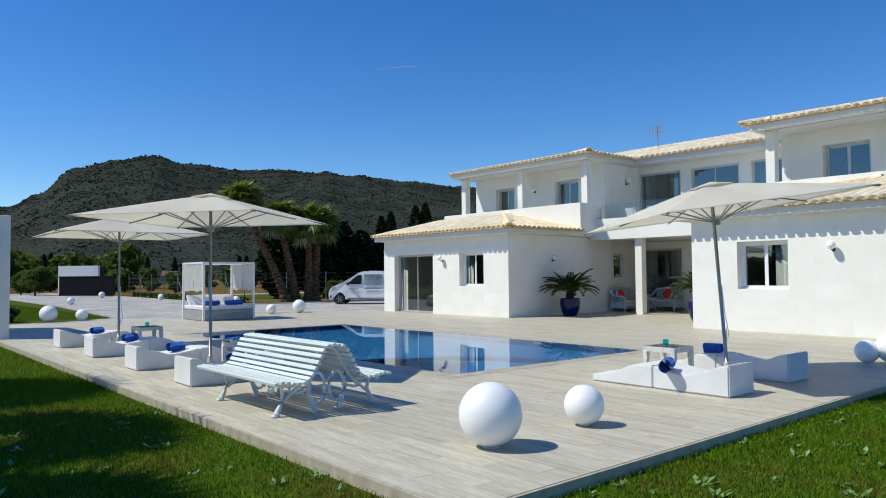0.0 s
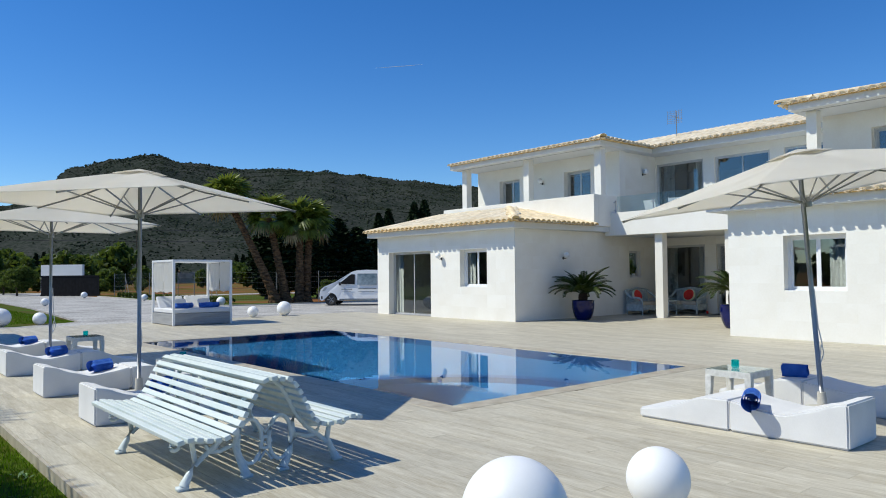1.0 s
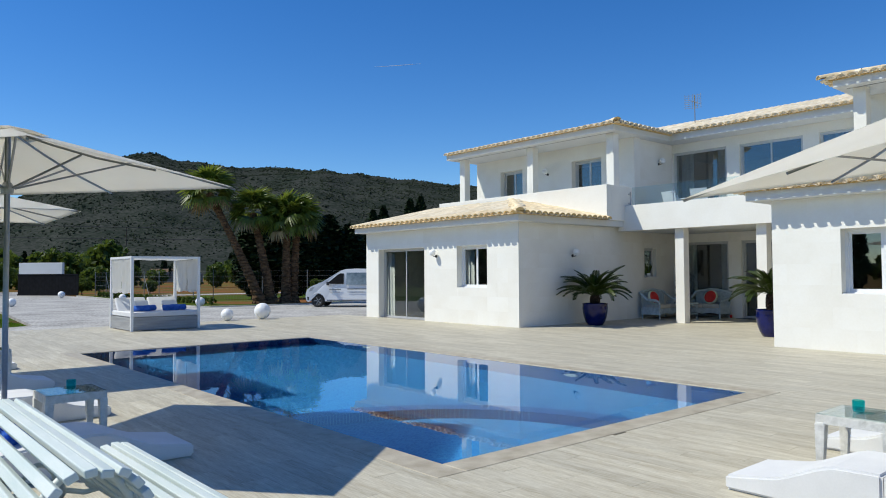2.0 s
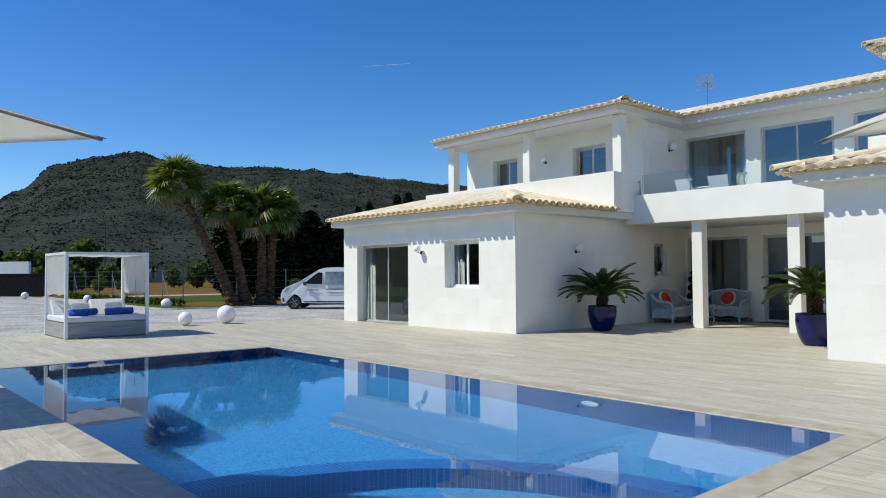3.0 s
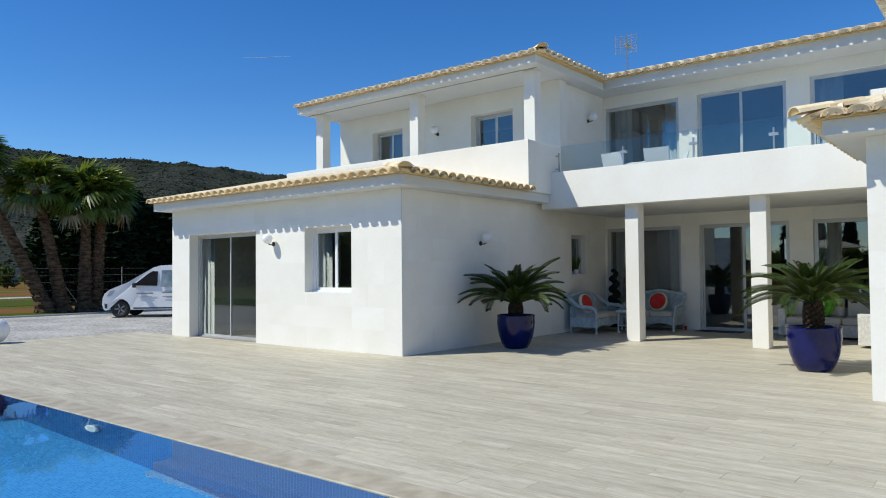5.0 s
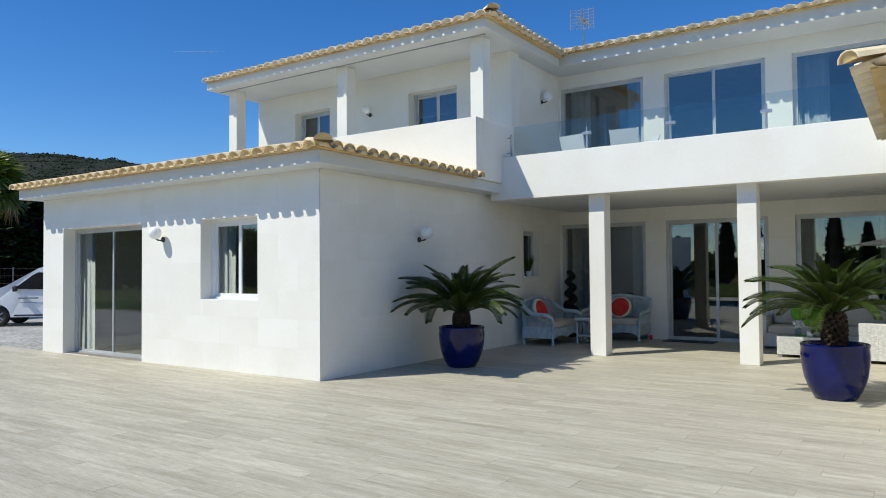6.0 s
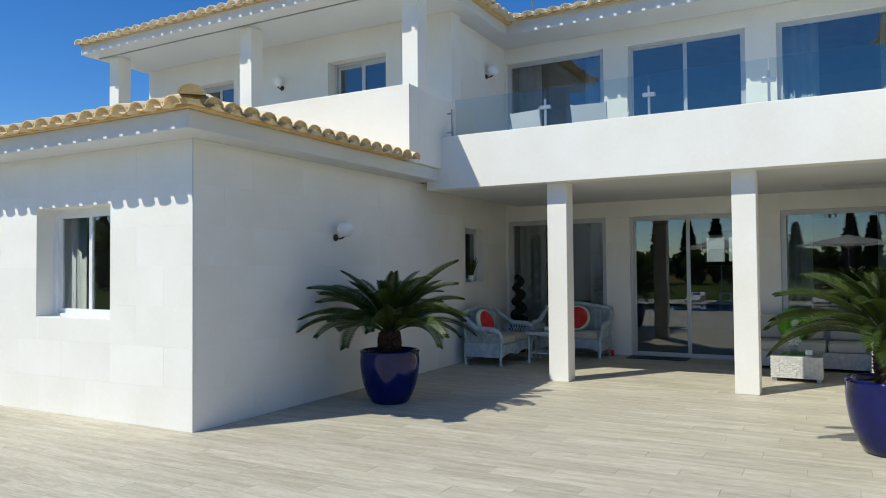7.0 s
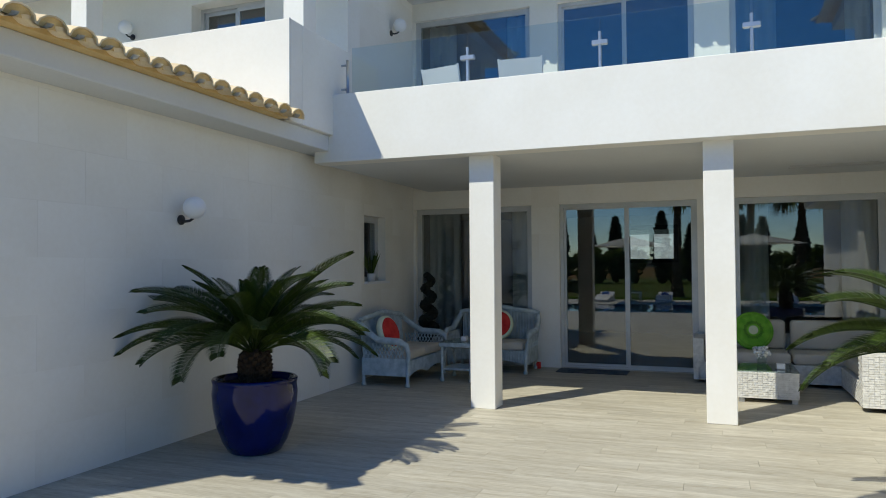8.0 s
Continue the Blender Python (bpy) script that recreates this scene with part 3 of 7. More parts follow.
def curtain(axis, p, a0, a1, z0, z1, depth=0.03):
    """A hanging cloth in folds."""
    bm = bmesh.new()
    n = max(8, int((a1 - a0) / 0.025))
    rows = []
    for z in (z0, z1):
        rows.append([])
        for k in range(n + 1):
            u = a0 + (a1 - a0) * k / n
            d = depth * math.sin(k * 1.1) + 0.3 * depth * math.sin(k * 0.37 + z)
            rows[-1].append(bm.verts.new((p + d, u, z) if axis == "x" else (u, p + d, z)))
    for k in range(n):
        bm.faces.new((rows[0][k], rows[0][k + 1], rows[1][k + 1], rows[1][k]))
    bmesh.ops.solidify(bm, geom=bm.faces[:], thickness=0.006)
    ob = part("curtain", bm, M_CURTAIN, None, "white floor-length curtain hanging in folds", True)
    return tagged(ob, category="curtain", group="curtains behind the windows")


ROOFS = []


def tile_mesh():
    """One tapered barrel tile, hollow side down, 0.42 long, eave end at the origin."""
    bm = bmesh.new()
    seg, rows = 6, []
    for y, r in ((0.0, 0.122), (0.42, 0.104)):
        for rr in (r, r - 0.014):
            rows.append([bm.verts.new((rr * math.cos(math.pi * k / seg), y, rr * 0.74 * math.sin(math.pi * k / seg))) for k in range(seg + 1)])
    o0, i0, o1, i1 = rows
    for k in range(seg):
        bm.faces.new((o0[k], o0[k + 1], o1[k + 1], o1[k]))
        bm.faces.new((i0[k], i1[k], i1[k + 1], i0[k + 1]))
        bm.faces.new((o0[k], i0[k], i0[k + 1], o0[k + 1]))
    plug = [bm.verts.new((v.co.x * 0.985, 0.014 if k in (2, 3, 4) else 0.024, v.co.z * 0.985)) for k, v in enumerate(i0)]
    bm.faces.new(plug)
    bmesh.ops.recalc_face_normals(bm, faces=bm.faces[:])
    me = put("tile", bm, M_TILE)
    me.materials.append(M_BED)
    me.polygons[len(me.polygons) - 1].material_index = 1
    return me


TILE = tile_mesh()
TILE_V = np.array([v.co[:] for v in TILE.vertices])
TILE_F = [tuple(f.vertices) for f in TILE.polygons]
PITCH = 0.215


def slope(roof, origin, along, up, length, rows, keep, near=0, pitch=PITCH):
    """Lays barrel tiles, covers and pans, on a slope. along and up are level unit directions; near: how many of them are parts."""
    along, up = Vector(along), Vector(up)
    s = Vector((up.x, up.y, pitch)).normalized()
    nrm = along.cross(s)
    if nrm.z < 0:
        nrm = -nrm
    verts, faces, made = [], [], 0
    n = int(length / 0.24)
    rot = Matrix((along, s, nrm)).transposed().to_4x4()
    flip = rot @ Matrix.Rotation(math.pi, 4, "Y") @ Matrix.Translation((0, 0.42, 0)) @ Matrix.Diagonal((0.88, -1, 0.66, 1))
    for j in range(rows):
        for i in range(2 * n + 1):
            cover = i % 2 == 0
            p = Vector(origin) - Vector((0, 0, 0.03)) + along * (0.12 * i) + s * (0.345 * j + (0.038 if cover else 0.0)) + nrm * (0.030 if cover else 0.062)
            mid = p + s * 0.2
            if not keep(mid.x, mid.y):
                continue
            jit = Matrix.Rotation(random.uniform(-0.025, 0.025), 4, "Z") @ Matrix.Rotation(0.035 + random.uniform(-0.01, 0.01), 4, "X")
            m = Matrix.Translation(p + nrm * random.uniform(-0.004, 0.006)) @ rot @ jit if cover else Matrix.Translation(p) @ flip
            if made < near:
                TILES.append((roof, m))
                made += 1
            else:
                base = len(verts)
                q = TILE_V @ np.array(m.to_3x3()).T + np.array(m.translation)
                verts.extend(q.tolist())
                faces.extend(tuple(base + k for k in f) for f in TILE_F)
    if verts:
        hv = np.array(verts) + np.array(hinv.translation)
        joined("tile_field", hv.tolist(), faces, M_TILE_FAR, roof, "rows of sand-coloured barrel tiles", "stuff")


TILES = []


def hip_row(roof, a, b, size=1.0):
    """Ridge tiles laid along a hip."""
    a, b = Vector(a), Vector(b)
    d = (b - a).normalized()
    side = d.cross(Vector((0, 0, 1))).normalized()
    up = side.cross(d)
    rot = Matrix((side, d, up)).transposed().to_4x4()
    for k in range(int((b - a).length / 0.36)):
        TILES.append((roof, Matrix.Translation(a + d * 0.36 * k + up * 0.02) @ rot @ Matrix.Rotation(0.05, 4, "X") @ Matrix.Diagonal((size, 1.05, size, 1))))


def bed(roof, rects, z0, z1):
    """Strips of mortar that close the eaves under the first row of tiles."""
    bm = bmesh.new()
    for r in rects:
        box(bm, *r, z0, z1)
    hpart("mortar_bed", bm, M_BED, "golden mortar bed under the tiles", parent=roof)


def deck(corners):
    """A roof's solid body under its tiles."""
    bm = bmesh.new()
    vs = [bm.verts.new(c) for c in corners["v"]]
    for f in corners["f"]:
        bm.faces.new([vs[i] for i in f])
    bmesh.ops.recalc_face_normals(bm, faces=bm.faces[:])
    return bm


def wing(side):
    left = side > 0
    Y = (lambda y: y) if left else (lambda y: MID - y)
    # ground floor
    if left:
        ops = [(21.15, 23.62, 0.0, 2.3), (18.33, 19.62, 1.06, 2.29)]
        fx = 17.6
    else:
        ops = [(7.66, 8.94, 1.06, 2.26)]
        fx = 17.55
    y0, y1 = yy(side, 17.1, 24.34)
    w = hpart("wall", holed("x", fx, fx + 0.35, y0, y1, -0.1, 2.87, ops), M_STONE)
    cladding("x", fx, -1, y0, y1, 0.0, 2.87, ops, w)
    yw0, yw1 = yy(side, 17.1, 17.45)
    so = [(23.68, 24.37, 1.33, 2.27)] if left else []
    w = hpart("wall", holed("y", yw0, yw1, fx + 0.35, 23.4, -0.1, 2.87), M_STONE)
    yx0, yx1 = yy(side, 17.2, 17.45)
    w2 = hpart("wall", holed("y", yx0, yx1, 23.4, 25.45, -0.1, 2.87, so), M_STONE)
    if left:
        cladding("y", 17.1, -1, fx, 23.4, 0.0, 2.87, so, w)
        cladding("y", 17.2, -1, 23.4, 25.45, 0.0, 2.87, so, w2)
    ye0, ye1 = yy(side, 23.99, 24.34)
    hpart("wall", holed("y", ye0, ye1, fx + 0.35, 30.0, -0.1, 2.87), M_STONE)
    # room behind
    r0, r1 = yy(side, 17.45, 23.99)
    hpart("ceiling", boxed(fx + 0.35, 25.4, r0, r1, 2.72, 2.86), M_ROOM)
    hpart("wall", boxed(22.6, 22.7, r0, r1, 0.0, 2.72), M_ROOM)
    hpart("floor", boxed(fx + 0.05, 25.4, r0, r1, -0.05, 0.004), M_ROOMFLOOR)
    # eaves slab
    e0, e1 = yy(side, 16.74, 24.5)
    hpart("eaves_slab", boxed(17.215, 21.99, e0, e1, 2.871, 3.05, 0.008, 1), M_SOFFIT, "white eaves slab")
    # lower roof
    roof = new("roof")
    roof.parent = house
    roof.matrix_parent_inverse = Matrix.Identity(4)
    roof.matrix_basis = Matrix.Identity(4)
    tagged(roof, "low hipped roof of sand-coloured barrel tiles")
    ze, xe, ya, yb = 3.052, 17.12, Y(16.62), Y(24.62)
    run = 20.98 - xe
    top = ze + PITCH * run
    yh = Y(16.62 + run)
    hpart("roof_deck", deck({"v": [(xe + 0.14, Y(16.76), ze), (xe + 0.14, yb, ze), (20.98, yb, ze), (20.98, Y(16.76), ze), (20.98, yb, top), (20.98, yh, top)],
                             "f": [(0, 1, 4, 5), (0, 5, 3), (1, 2, 4), (3, 5, 4, 2), (0, 3, 2, 1)]}), M_MORTAR, parent=roof)
    if left:
        slope(roof, (xe - 0.07, 16.55, ze), (0, 1, 0), (1, 0, 0), 8.0, 12, lambda x, y: x < 20.93 and y > 16.62 + (x - xe) - 0.05, 90)
        slope(roof, (xe - 0.02, 16.51, ze), (1, 0, 0), (0, 1, 0), 4.0, 12, lambda x, y: x < 20.95 and y < 16.62 + (x - xe) + 0.05, 190)
    else:
        slope(roof, (xe - 0.07, MID - 16.55 - 8.0, ze), (0, 1, 0), (1, 0, 0), 8.0, 12, lambda x, y: x < 20.93 and MID - y > 16.58 + (x - xe) - 0.05, 0)
        slope(roof, (xe - 0.02, MID - 16.51, ze), (1, 0, 0), (0, -1, 0), 4.0, 12, lambda x, y: x < 20.95 and MID - y < 16.58 + (x - xe) + 0.05, 0)
    hip_row(roof, (xe - 0.08, Y(16.50), ze + 0.04), (20.9, yh, top + 0.02))
    bed(roof, [(xe + 0.05, xe + 0.3, *yy(side, 16.64, 24.5)), (xe + 0.3, 20.9, *yy(side, 16.64, 16.9))], 3.0505, 3.135)
    # upper terrace: parapets, floor, columns
    p0, p1 = yy(side, 16.68, 24.4)
    w = hpart("parapet", boxed(21.0, 21.25, p0, p1, 3.051, 4.12, 0.006, 1), M_STONE, "white stone-clad parapet")
    s0, s1 = yy(side, 16.68, 16.93)
    hpart("parapet", boxed(21.25, 22.3, s0, s1, 3.051, 4.118, 0.006, 1), M_STONE, "white stone-clad parapet")
    t0, t1 = yy(side, 24.15, 24.4)
    hpart("parapet", boxed(21.25, 23.05, t0, t1, 2.9, 4.118, 0.006, 1), M_STONE, "white stone-clad parapet")
    f0, f1 = yy(side, 16.93, 24.15)
    hpart("terrace_floor", boxed(21.25, 25.4, f0, f1, 2.88, 3.2), M_SOFFIT)
    for a, b in ((17.1, 17.38), (20.48, 20.76), (24.0, 24.28)):
        c0, c1 = yy(side, a, b)
        hpart("column", boxed(21.95, 22.23, c0, c1, 3.2, 5.85, 0.006, 1), M_STONE, "square white stone column")
    # upper rooms
    if left:
        uo = [(18.40, 19.66, 4.2, 5.36), (22.0, 23.15, 4.2, 5.36)]
    else:
        uo = [(7.62, 8.95, 4.2, 5.36)]
    u0, u1 = yy(side, 17.1, 24.47)
    w = hpart("wall", holed("x", 23.05, 23.38, u0, u1, 3.2, 5.85, uo), M_STONE)
    v0, v1 = yy(side, 17.2, 17.4)
    w = hpart("wall", holed("y", v0, v1, 23.38, 25.45, 3.0, 5.85), M_STONE)
    if left:
        cladding("y", 17.2, -1, 23.38, 25.45, 3.3, 5.85, [], w)
    v0, v1 = yy(side, 24.17, 24.47)
    hpart("wall", holed("y", v0, v1, 23.38, 30.0, 2.87, 5.85), M_STONE)
    r0, r1 = yy(side, 17.4, 24.17)
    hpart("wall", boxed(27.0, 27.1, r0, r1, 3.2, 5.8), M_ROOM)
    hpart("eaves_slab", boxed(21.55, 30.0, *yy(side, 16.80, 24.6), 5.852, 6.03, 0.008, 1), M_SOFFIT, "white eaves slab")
    # no groove is cut: a thin grey strip gives its dark line
    hpart("soffit_shade_strip", boxed(21.86, 21.90, *yy(side, 17.0, 24.5), 5.844, 5.8515), M_POLE, "thin grey strip painting the shade of a soffit groove")
    hpart("corner_strip", boxed(20.992, 20.998, *yy(side, 16.672, 16.678), 3.2, 4.118), M_POLE, "thin metal corner strip")
    # upper roof
    roof = new("roof")
    roof.parent = house
    roof.matrix_parent_inverse = Matrix.Identity(4)
    tagged(roof, "upper hipped roof of sand-coloured barrel tiles")
    xe, ze, run = 21.47, 6.032, 4.0
    ya, yb, xr = Y(16.62), Y(24.75), 29.47
    hpart("roof_deck", deck({"v": [(xe + 0.2, Y(16.82), ze), (xe + 0.2, yb, ze), (xr, yb, ze), (xr, Y(16.82), ze), (xe + run, Y(16.62 + run), ze + PITCH * run), (xe + run, Y(24.75 - run), ze + PITCH * run)],
                             "f": [(0, 1, 5, 4), (0, 4, 3), (1, 2, 5), (3, 4, 5, 2), (0, 3, 2, 1)]}), M_MORTAR, parent=roof)
    inside = lambda x, y: (16.62 + (x - xe) - 0.05) < Y(y) < 24.75 - (x - xe) + 0.05
    if left:
        slope(roof, (xe - 0.07, 16.6, ze), (0, 1, 0), (1, 0, 0), 8.1, 12, inside)
        slope(roof, (xe - 0.02, 16.55, ze), (1, 0, 0), (0, 1, 0), 3.2, 10, lambda x, y: y < 16.62 + (x - xe) + 0.05)
    else:
        slope(roof, (xe - 0.07, MID - 24.7, ze), (0, 1, 0), (1, 0, 0), 8.1, 12, inside)
        slope(roof, (xe - 0.02, MID - 16.55, ze), (1, 0, 0), (0, -1, 0), 3.2, 10, lambda x, y: Y(y) < 16.62 + (x - xe) + 0.05)
    hip_row(roof, (xe - 0.08, Y(16.54), ze + 0.04), (xe + run, Y(16.62 + run), ze + PITCH * run + 0.02))
    bed(roof, [(xe + 0.05, xe + 0.4, *yy(side, 16.70, 24.6)), (xe + 0.4, 25.0, *yy(side, 16.70, 16.95))], 6.0305, 6.115)


wing(1)
wing(-1)

# central block
GLASS_Y = [(15.23, 17.16), (12.83, 14.80), (10.5, 12.36)]
lo = [(a, b, 0.0, 2.47) for a, b in GLASS_Y]
hi = [(a, b, 3.0, 5.56) for a, b in GLASS_Y]
w = hpart("wall", holed("x", 25.45, 25.8, 10.1, 17.2, -0.1, 2.75, lo), M_STONE)
cladding("x", 25.45, -1, 10.2, 17.2, 0.0, 2.75, lo, w)
hpart("wall", holed("x", 25.45, 25.8, 10.1, 17.2, 2.75, 5.85, hi), M_STONE)
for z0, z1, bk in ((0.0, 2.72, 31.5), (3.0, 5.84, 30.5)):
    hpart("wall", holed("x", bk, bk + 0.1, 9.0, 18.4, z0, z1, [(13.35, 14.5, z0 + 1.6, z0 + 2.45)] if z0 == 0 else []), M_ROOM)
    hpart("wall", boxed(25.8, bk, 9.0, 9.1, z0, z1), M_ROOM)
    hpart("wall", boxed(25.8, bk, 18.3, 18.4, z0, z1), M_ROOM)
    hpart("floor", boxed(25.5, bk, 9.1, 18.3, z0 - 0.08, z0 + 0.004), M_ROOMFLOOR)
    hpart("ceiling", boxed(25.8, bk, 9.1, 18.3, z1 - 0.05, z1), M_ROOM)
window("x", 31.55, 13.35, 14.5, 1.6, 2.45, "window", 2, material=M_DARKTRIM)
garden = part("wall_garden", boxed(40.0, 40.2, 6, 22, -0.13, 2.6), M_WALL, None, "white garden wall behind the villa")
tagged(garden, category="wall", kind="structure")
# linear air grille in the loggia ceiling
bm = bmesh.new()
for k in range(6):
    box(bm, 24.45 + k * 0.03, 24.465 + k * 0.03, 10.7, 11.7, 2.738, 2.751)
box(bm, 24.43, 24.445, 10.68, 11.72, 2.738, 2.751)
box(bm, 24.63, 24.645, 10.68, 11.72, 2.738, 2.751)
hpart("ceiling_grille", bm, M_ALU, "linear air grille")
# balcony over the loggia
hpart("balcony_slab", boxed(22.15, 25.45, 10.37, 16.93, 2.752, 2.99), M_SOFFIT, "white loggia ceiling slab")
w = hpart("balcony_front", boxed(21.9, 22.15, 10.37, 16.93, 2.74, 3.52, 0.005, 1), M_STONE, "white stone-clad balcony front")
for a in (14.83, 12.425):
    hpart("column", boxed(22.1, 22.38, a, a + 0.28, 0.0, 2.75, 0.006, 1), M_STONE, "square white stone column with stained foot")
hpart("eaves_slab", boxed(24.66, 30.0, 10.4, 16.9, 5.853, 6.068), M_SOFFIT, "white eaves slab")
roof = new("roof")
roof.parent = house
roof.matrix_parent_inverse = Matrix.Identity(4)
tagged(roof, "sand-coloured barrel-tiled roof of the middle block")
xe, ze = 24.55, 6.07
hpart("roof_deck", deck({"v": [(xe + 0.22, 10.68, ze), (xe + 0.22, 16.62, ze), (xe + 4, 22.4, ze + 0.275 * 4), (xe + 4, 4.9, ze + 0.275 * 4), (xe + 4, 22.4, ze), (xe + 4, 4.9, ze)],
                         "f": [(0, 1, 2, 3), (0, 3, 5), (1, 4, 2), (2, 4, 5, 3), (0, 5, 4, 1)]}), M_MORTAR, parent=roof)
slope(roof, (xe - 0.07, 7.7, ze), (0, 1, 0), (1, 0, 0), 13.0, 12, lambda x, y: 10.7 - 1.49 * (x - xe) - 0.1 < y < 16.6 + 1.49 * (x - xe) + 0.1, 0, 0.275)
bed(roof, [(xe + 0.05, xe + 0.4, 10.72, 16.58)], 6.0685, 6.17)

# windows and doors
hpart("corner_strip", boxed(17.585, 17.592, 17.085, 17.092, 0.0, 2.87), M_ALU, "thin metal corner strip")
window("x", 17.86, 21.15, 23.62, 0.0, 2.3, "door", 2)
window("x", 17.84, 18.33, 19.62, 1.06, 2.29, "window", 2, sill=True, material=M_WHITE_FRAME)
window("x", 17.80, 7.66, 8.94, 1.06, 2.26, "window", 2, sill=True, material=M_WHITE_FRAME)
window("y", 17.36, 23.68, 24.37, 1.33, 2.27, "window", 1, sill=True)
window("x", 23.3, 18.40, 19.66, 4.2, 5.36, "window", 2)
window("x", 23.3, 22.0, 23.15, 4.2, 5.36, "window", 2)
window("x", 23.3, 7.62, 8.95, 4.2, 5.36, "window", 2)
for k, (a, b) in enumerate(GLASS_Y):
    window("x", 25.56, a, b, 0.0, 2.47, "door" if k == 1 else "window", 2 if k == 1 else 1)
    window("x", 25.56, a, b, 3.0, 5.56, "door" if k == 1 else "window", 2 if k == 1 else 1)
# curtains
for a, b in ((16.45, 16.98), (15.25, 15.6), (10.55, 11.0), (11.9, 12.3)):
    curtain("x", 25.66, a, b, 0.02, 2.42)
for a, b in ((16.5, 16.98), (15.3, 15.65), (11.75, 12.3), (10.6, 10.9)):
    curtain("x", 25.66, a, b, 3.02, 5.5)
curtain("x", 17.97, 23.2, 23.6, 0.02, 2.28)
curtain("x", 17.94, 19.22, 19.6, 1.07, 2.27)
curtain("x", 17.94, 18.35, 18.55, 1.1, 2.27)
curtain("x", 17.90, 7.68, 8.12, 1.07, 2.25)


# ---- fittings of the villa ----
def wall_lamp(x, y, z, face):
    """A globe lamp on a bent arm; face: the wall's outward direction."""
    t = thing("wall_lamp", pose(x, y, z, 0, 0, math.degrees(math.atan2(face[1], face[0]))), "white globe wall lamp on a dark bent arm", "wall lamp", "globe lamps on the walls")
    bm = lathe([(0.0, 0), (0.045, 0), (0.045, 0.012), (0.02, 0.02), (0.0, 0.02)], 16)
    bmesh.ops.transform(bm, matrix=Matrix.Translation((0.007, 0, -0.06)) @ Matrix.Rotation(math.pi / 2, 4, "Y"), verts=bm.verts[:])
    part("wall_plate", bm, M_DARKTRIM, t)
    part("arm", tube(bmesh.new(), [(0.015, 0, -0.06), (0.06, 0, -0.075), (0.11, 0, -0.07), (0.15, 0, -0.045)], 0.012, 8), M_DARKTRIM, t, "dark bent arm", True)
    part("shade", globe(0.10, (0.16, 0, 0.045), 24, 14), M_BALL, t, "white globe", True)


wall_lamp(17.6, 20.56, 2.07, (-1, 0))
wall_lamp(19.87, 17.1, 2.03, (0, -1))
wall_lamp(24.6, 17.2, 5.18, (0, -1))
wall_lamp(23.05, 20.74, 5.08, (-1, 0))
wall_lamp(17.55, 6.62, 2.05, (-1, 0))

rail = thing("balustrade", pose(22.03, MID / 2, 3.52), "frameless glass balustrade with steel clamps on the balcony front", "balustrade")
for k in range(4):
    a = 16.5 - MID / 2 - k * 1.42
    pane = part("pane", boxed(-0.006, 0.006, a - 1.40, a, 0.02, 0.55), M_RAILGLASS, rail)
    pane.visible_shadow = False
    if k:
        bm = bmesh.new()
        box(bm, -0.02, 0.02, a - 0.005, a + 0.025, 0.0, 0.40)
        box(bm, -0.028, 0.028, a - 0.07, a + 0.09, 0.26, 0.31)
        bmesh.ops.bevel(bm, geom=bm.edges[:], offset=0.006, segments=1, affect="EDGES")
        part("clamp", bm, M_STEEL, rail, "steel cross clamp")
bm = bmesh.new()
tube(bm, [(0, 16.56 - MID / 2, 0.0), (0, 16.56 - MID / 2, 0.42)], 0.018, 10)
for z in (0.08, 0.36):
    tube(bm, [(0, 16.56 - MID / 2, z), (0, 16.64 - MID / 2, z)], 0.014, 8)
part("end_post", bm, M_STEEL, rail, smooth=True)

antenna = thing("antenna", pose(27.0, 17.2, 6.85, 0, 0, 15), "thin metal television antenna on the roof", "antenna")
part("mast", tube(bmesh.new(), [(0, 0, -0.1), (0, 0, 1.0)], 0.016, 8), M_WIRE, antenna, smooth=True)
bm = bmesh.new()
tube(bm, [(-0.30, 0.0, 0.72), (0.42, 0.0, 0.80)], 0.012, 6)
for k in range(8):
    c = Vector((-0.28, 0.0, 0.722)).lerp(Vector((0.42, 0.0, 0.80)), k / 7)
    tube(bm, [c + Vector((0, 0.13, 0.05)), c - Vector((0, 0.13, 0.05))], 0.006, 5)
part("yagi", bm, M_WIRE, antenna)
bm = bmesh.new()
for s in (-1, 1):
    for k in range(7):
        z = 0.5 + 0.075 * k
        tube(bm, [(-0.24, 0.28 * s, z), (-0.18, 0.03 * s, z)], 0.006, 5)
    for q in (0.03, 0.15, 0.28):
        tube(bm, [(-0.24 + 0.06 * (0.28 - q) / 0.25, q * s, 0.46), (-0.24 + 0.06 * (0.28 - q) / 0.25, q * s, 1.0)], 0.007, 5)
part("reflector", bm, M_WIRE, antenna, "grid reflector")


def sling_chair(x, y, turn):
    t = thing("balcony_chair", pose(x, y, 2.99, 0, 0, turn), "white sling armchair on the balcony", "chair", "white chairs on the balcony")
    for s in (-0.27, 0.27):
        bm = bmesh.new()
        tube(bm, [(-0.22, s, 0), (-0.25, s, 0.62), (0.2, s, 0.64), (0.24, s, 0)], 0.014, 6)
        tube(bm, [(-0.2, s * 0.93, 0.42), (0.2, s * 0.93, 0.40), (0.36, s * 0.93, 0.95)], 0.014, 6)
        part("side_frame", bm, M_WHITE_FRAME, t)
    bm = bmesh.new()
    box(bm, -0.2, 0.2, -0.25, 0.25, 0.395, 0.41)
    box(bm, 0, 0.016, -0.25, 0.25, 0, 0.56, Matrix.Translation((0.2, 0, 0.40)) @ Matrix.Rotation(radians(16), 4, "Y"))
    part("sling", bm, M_LOUNGER, t)


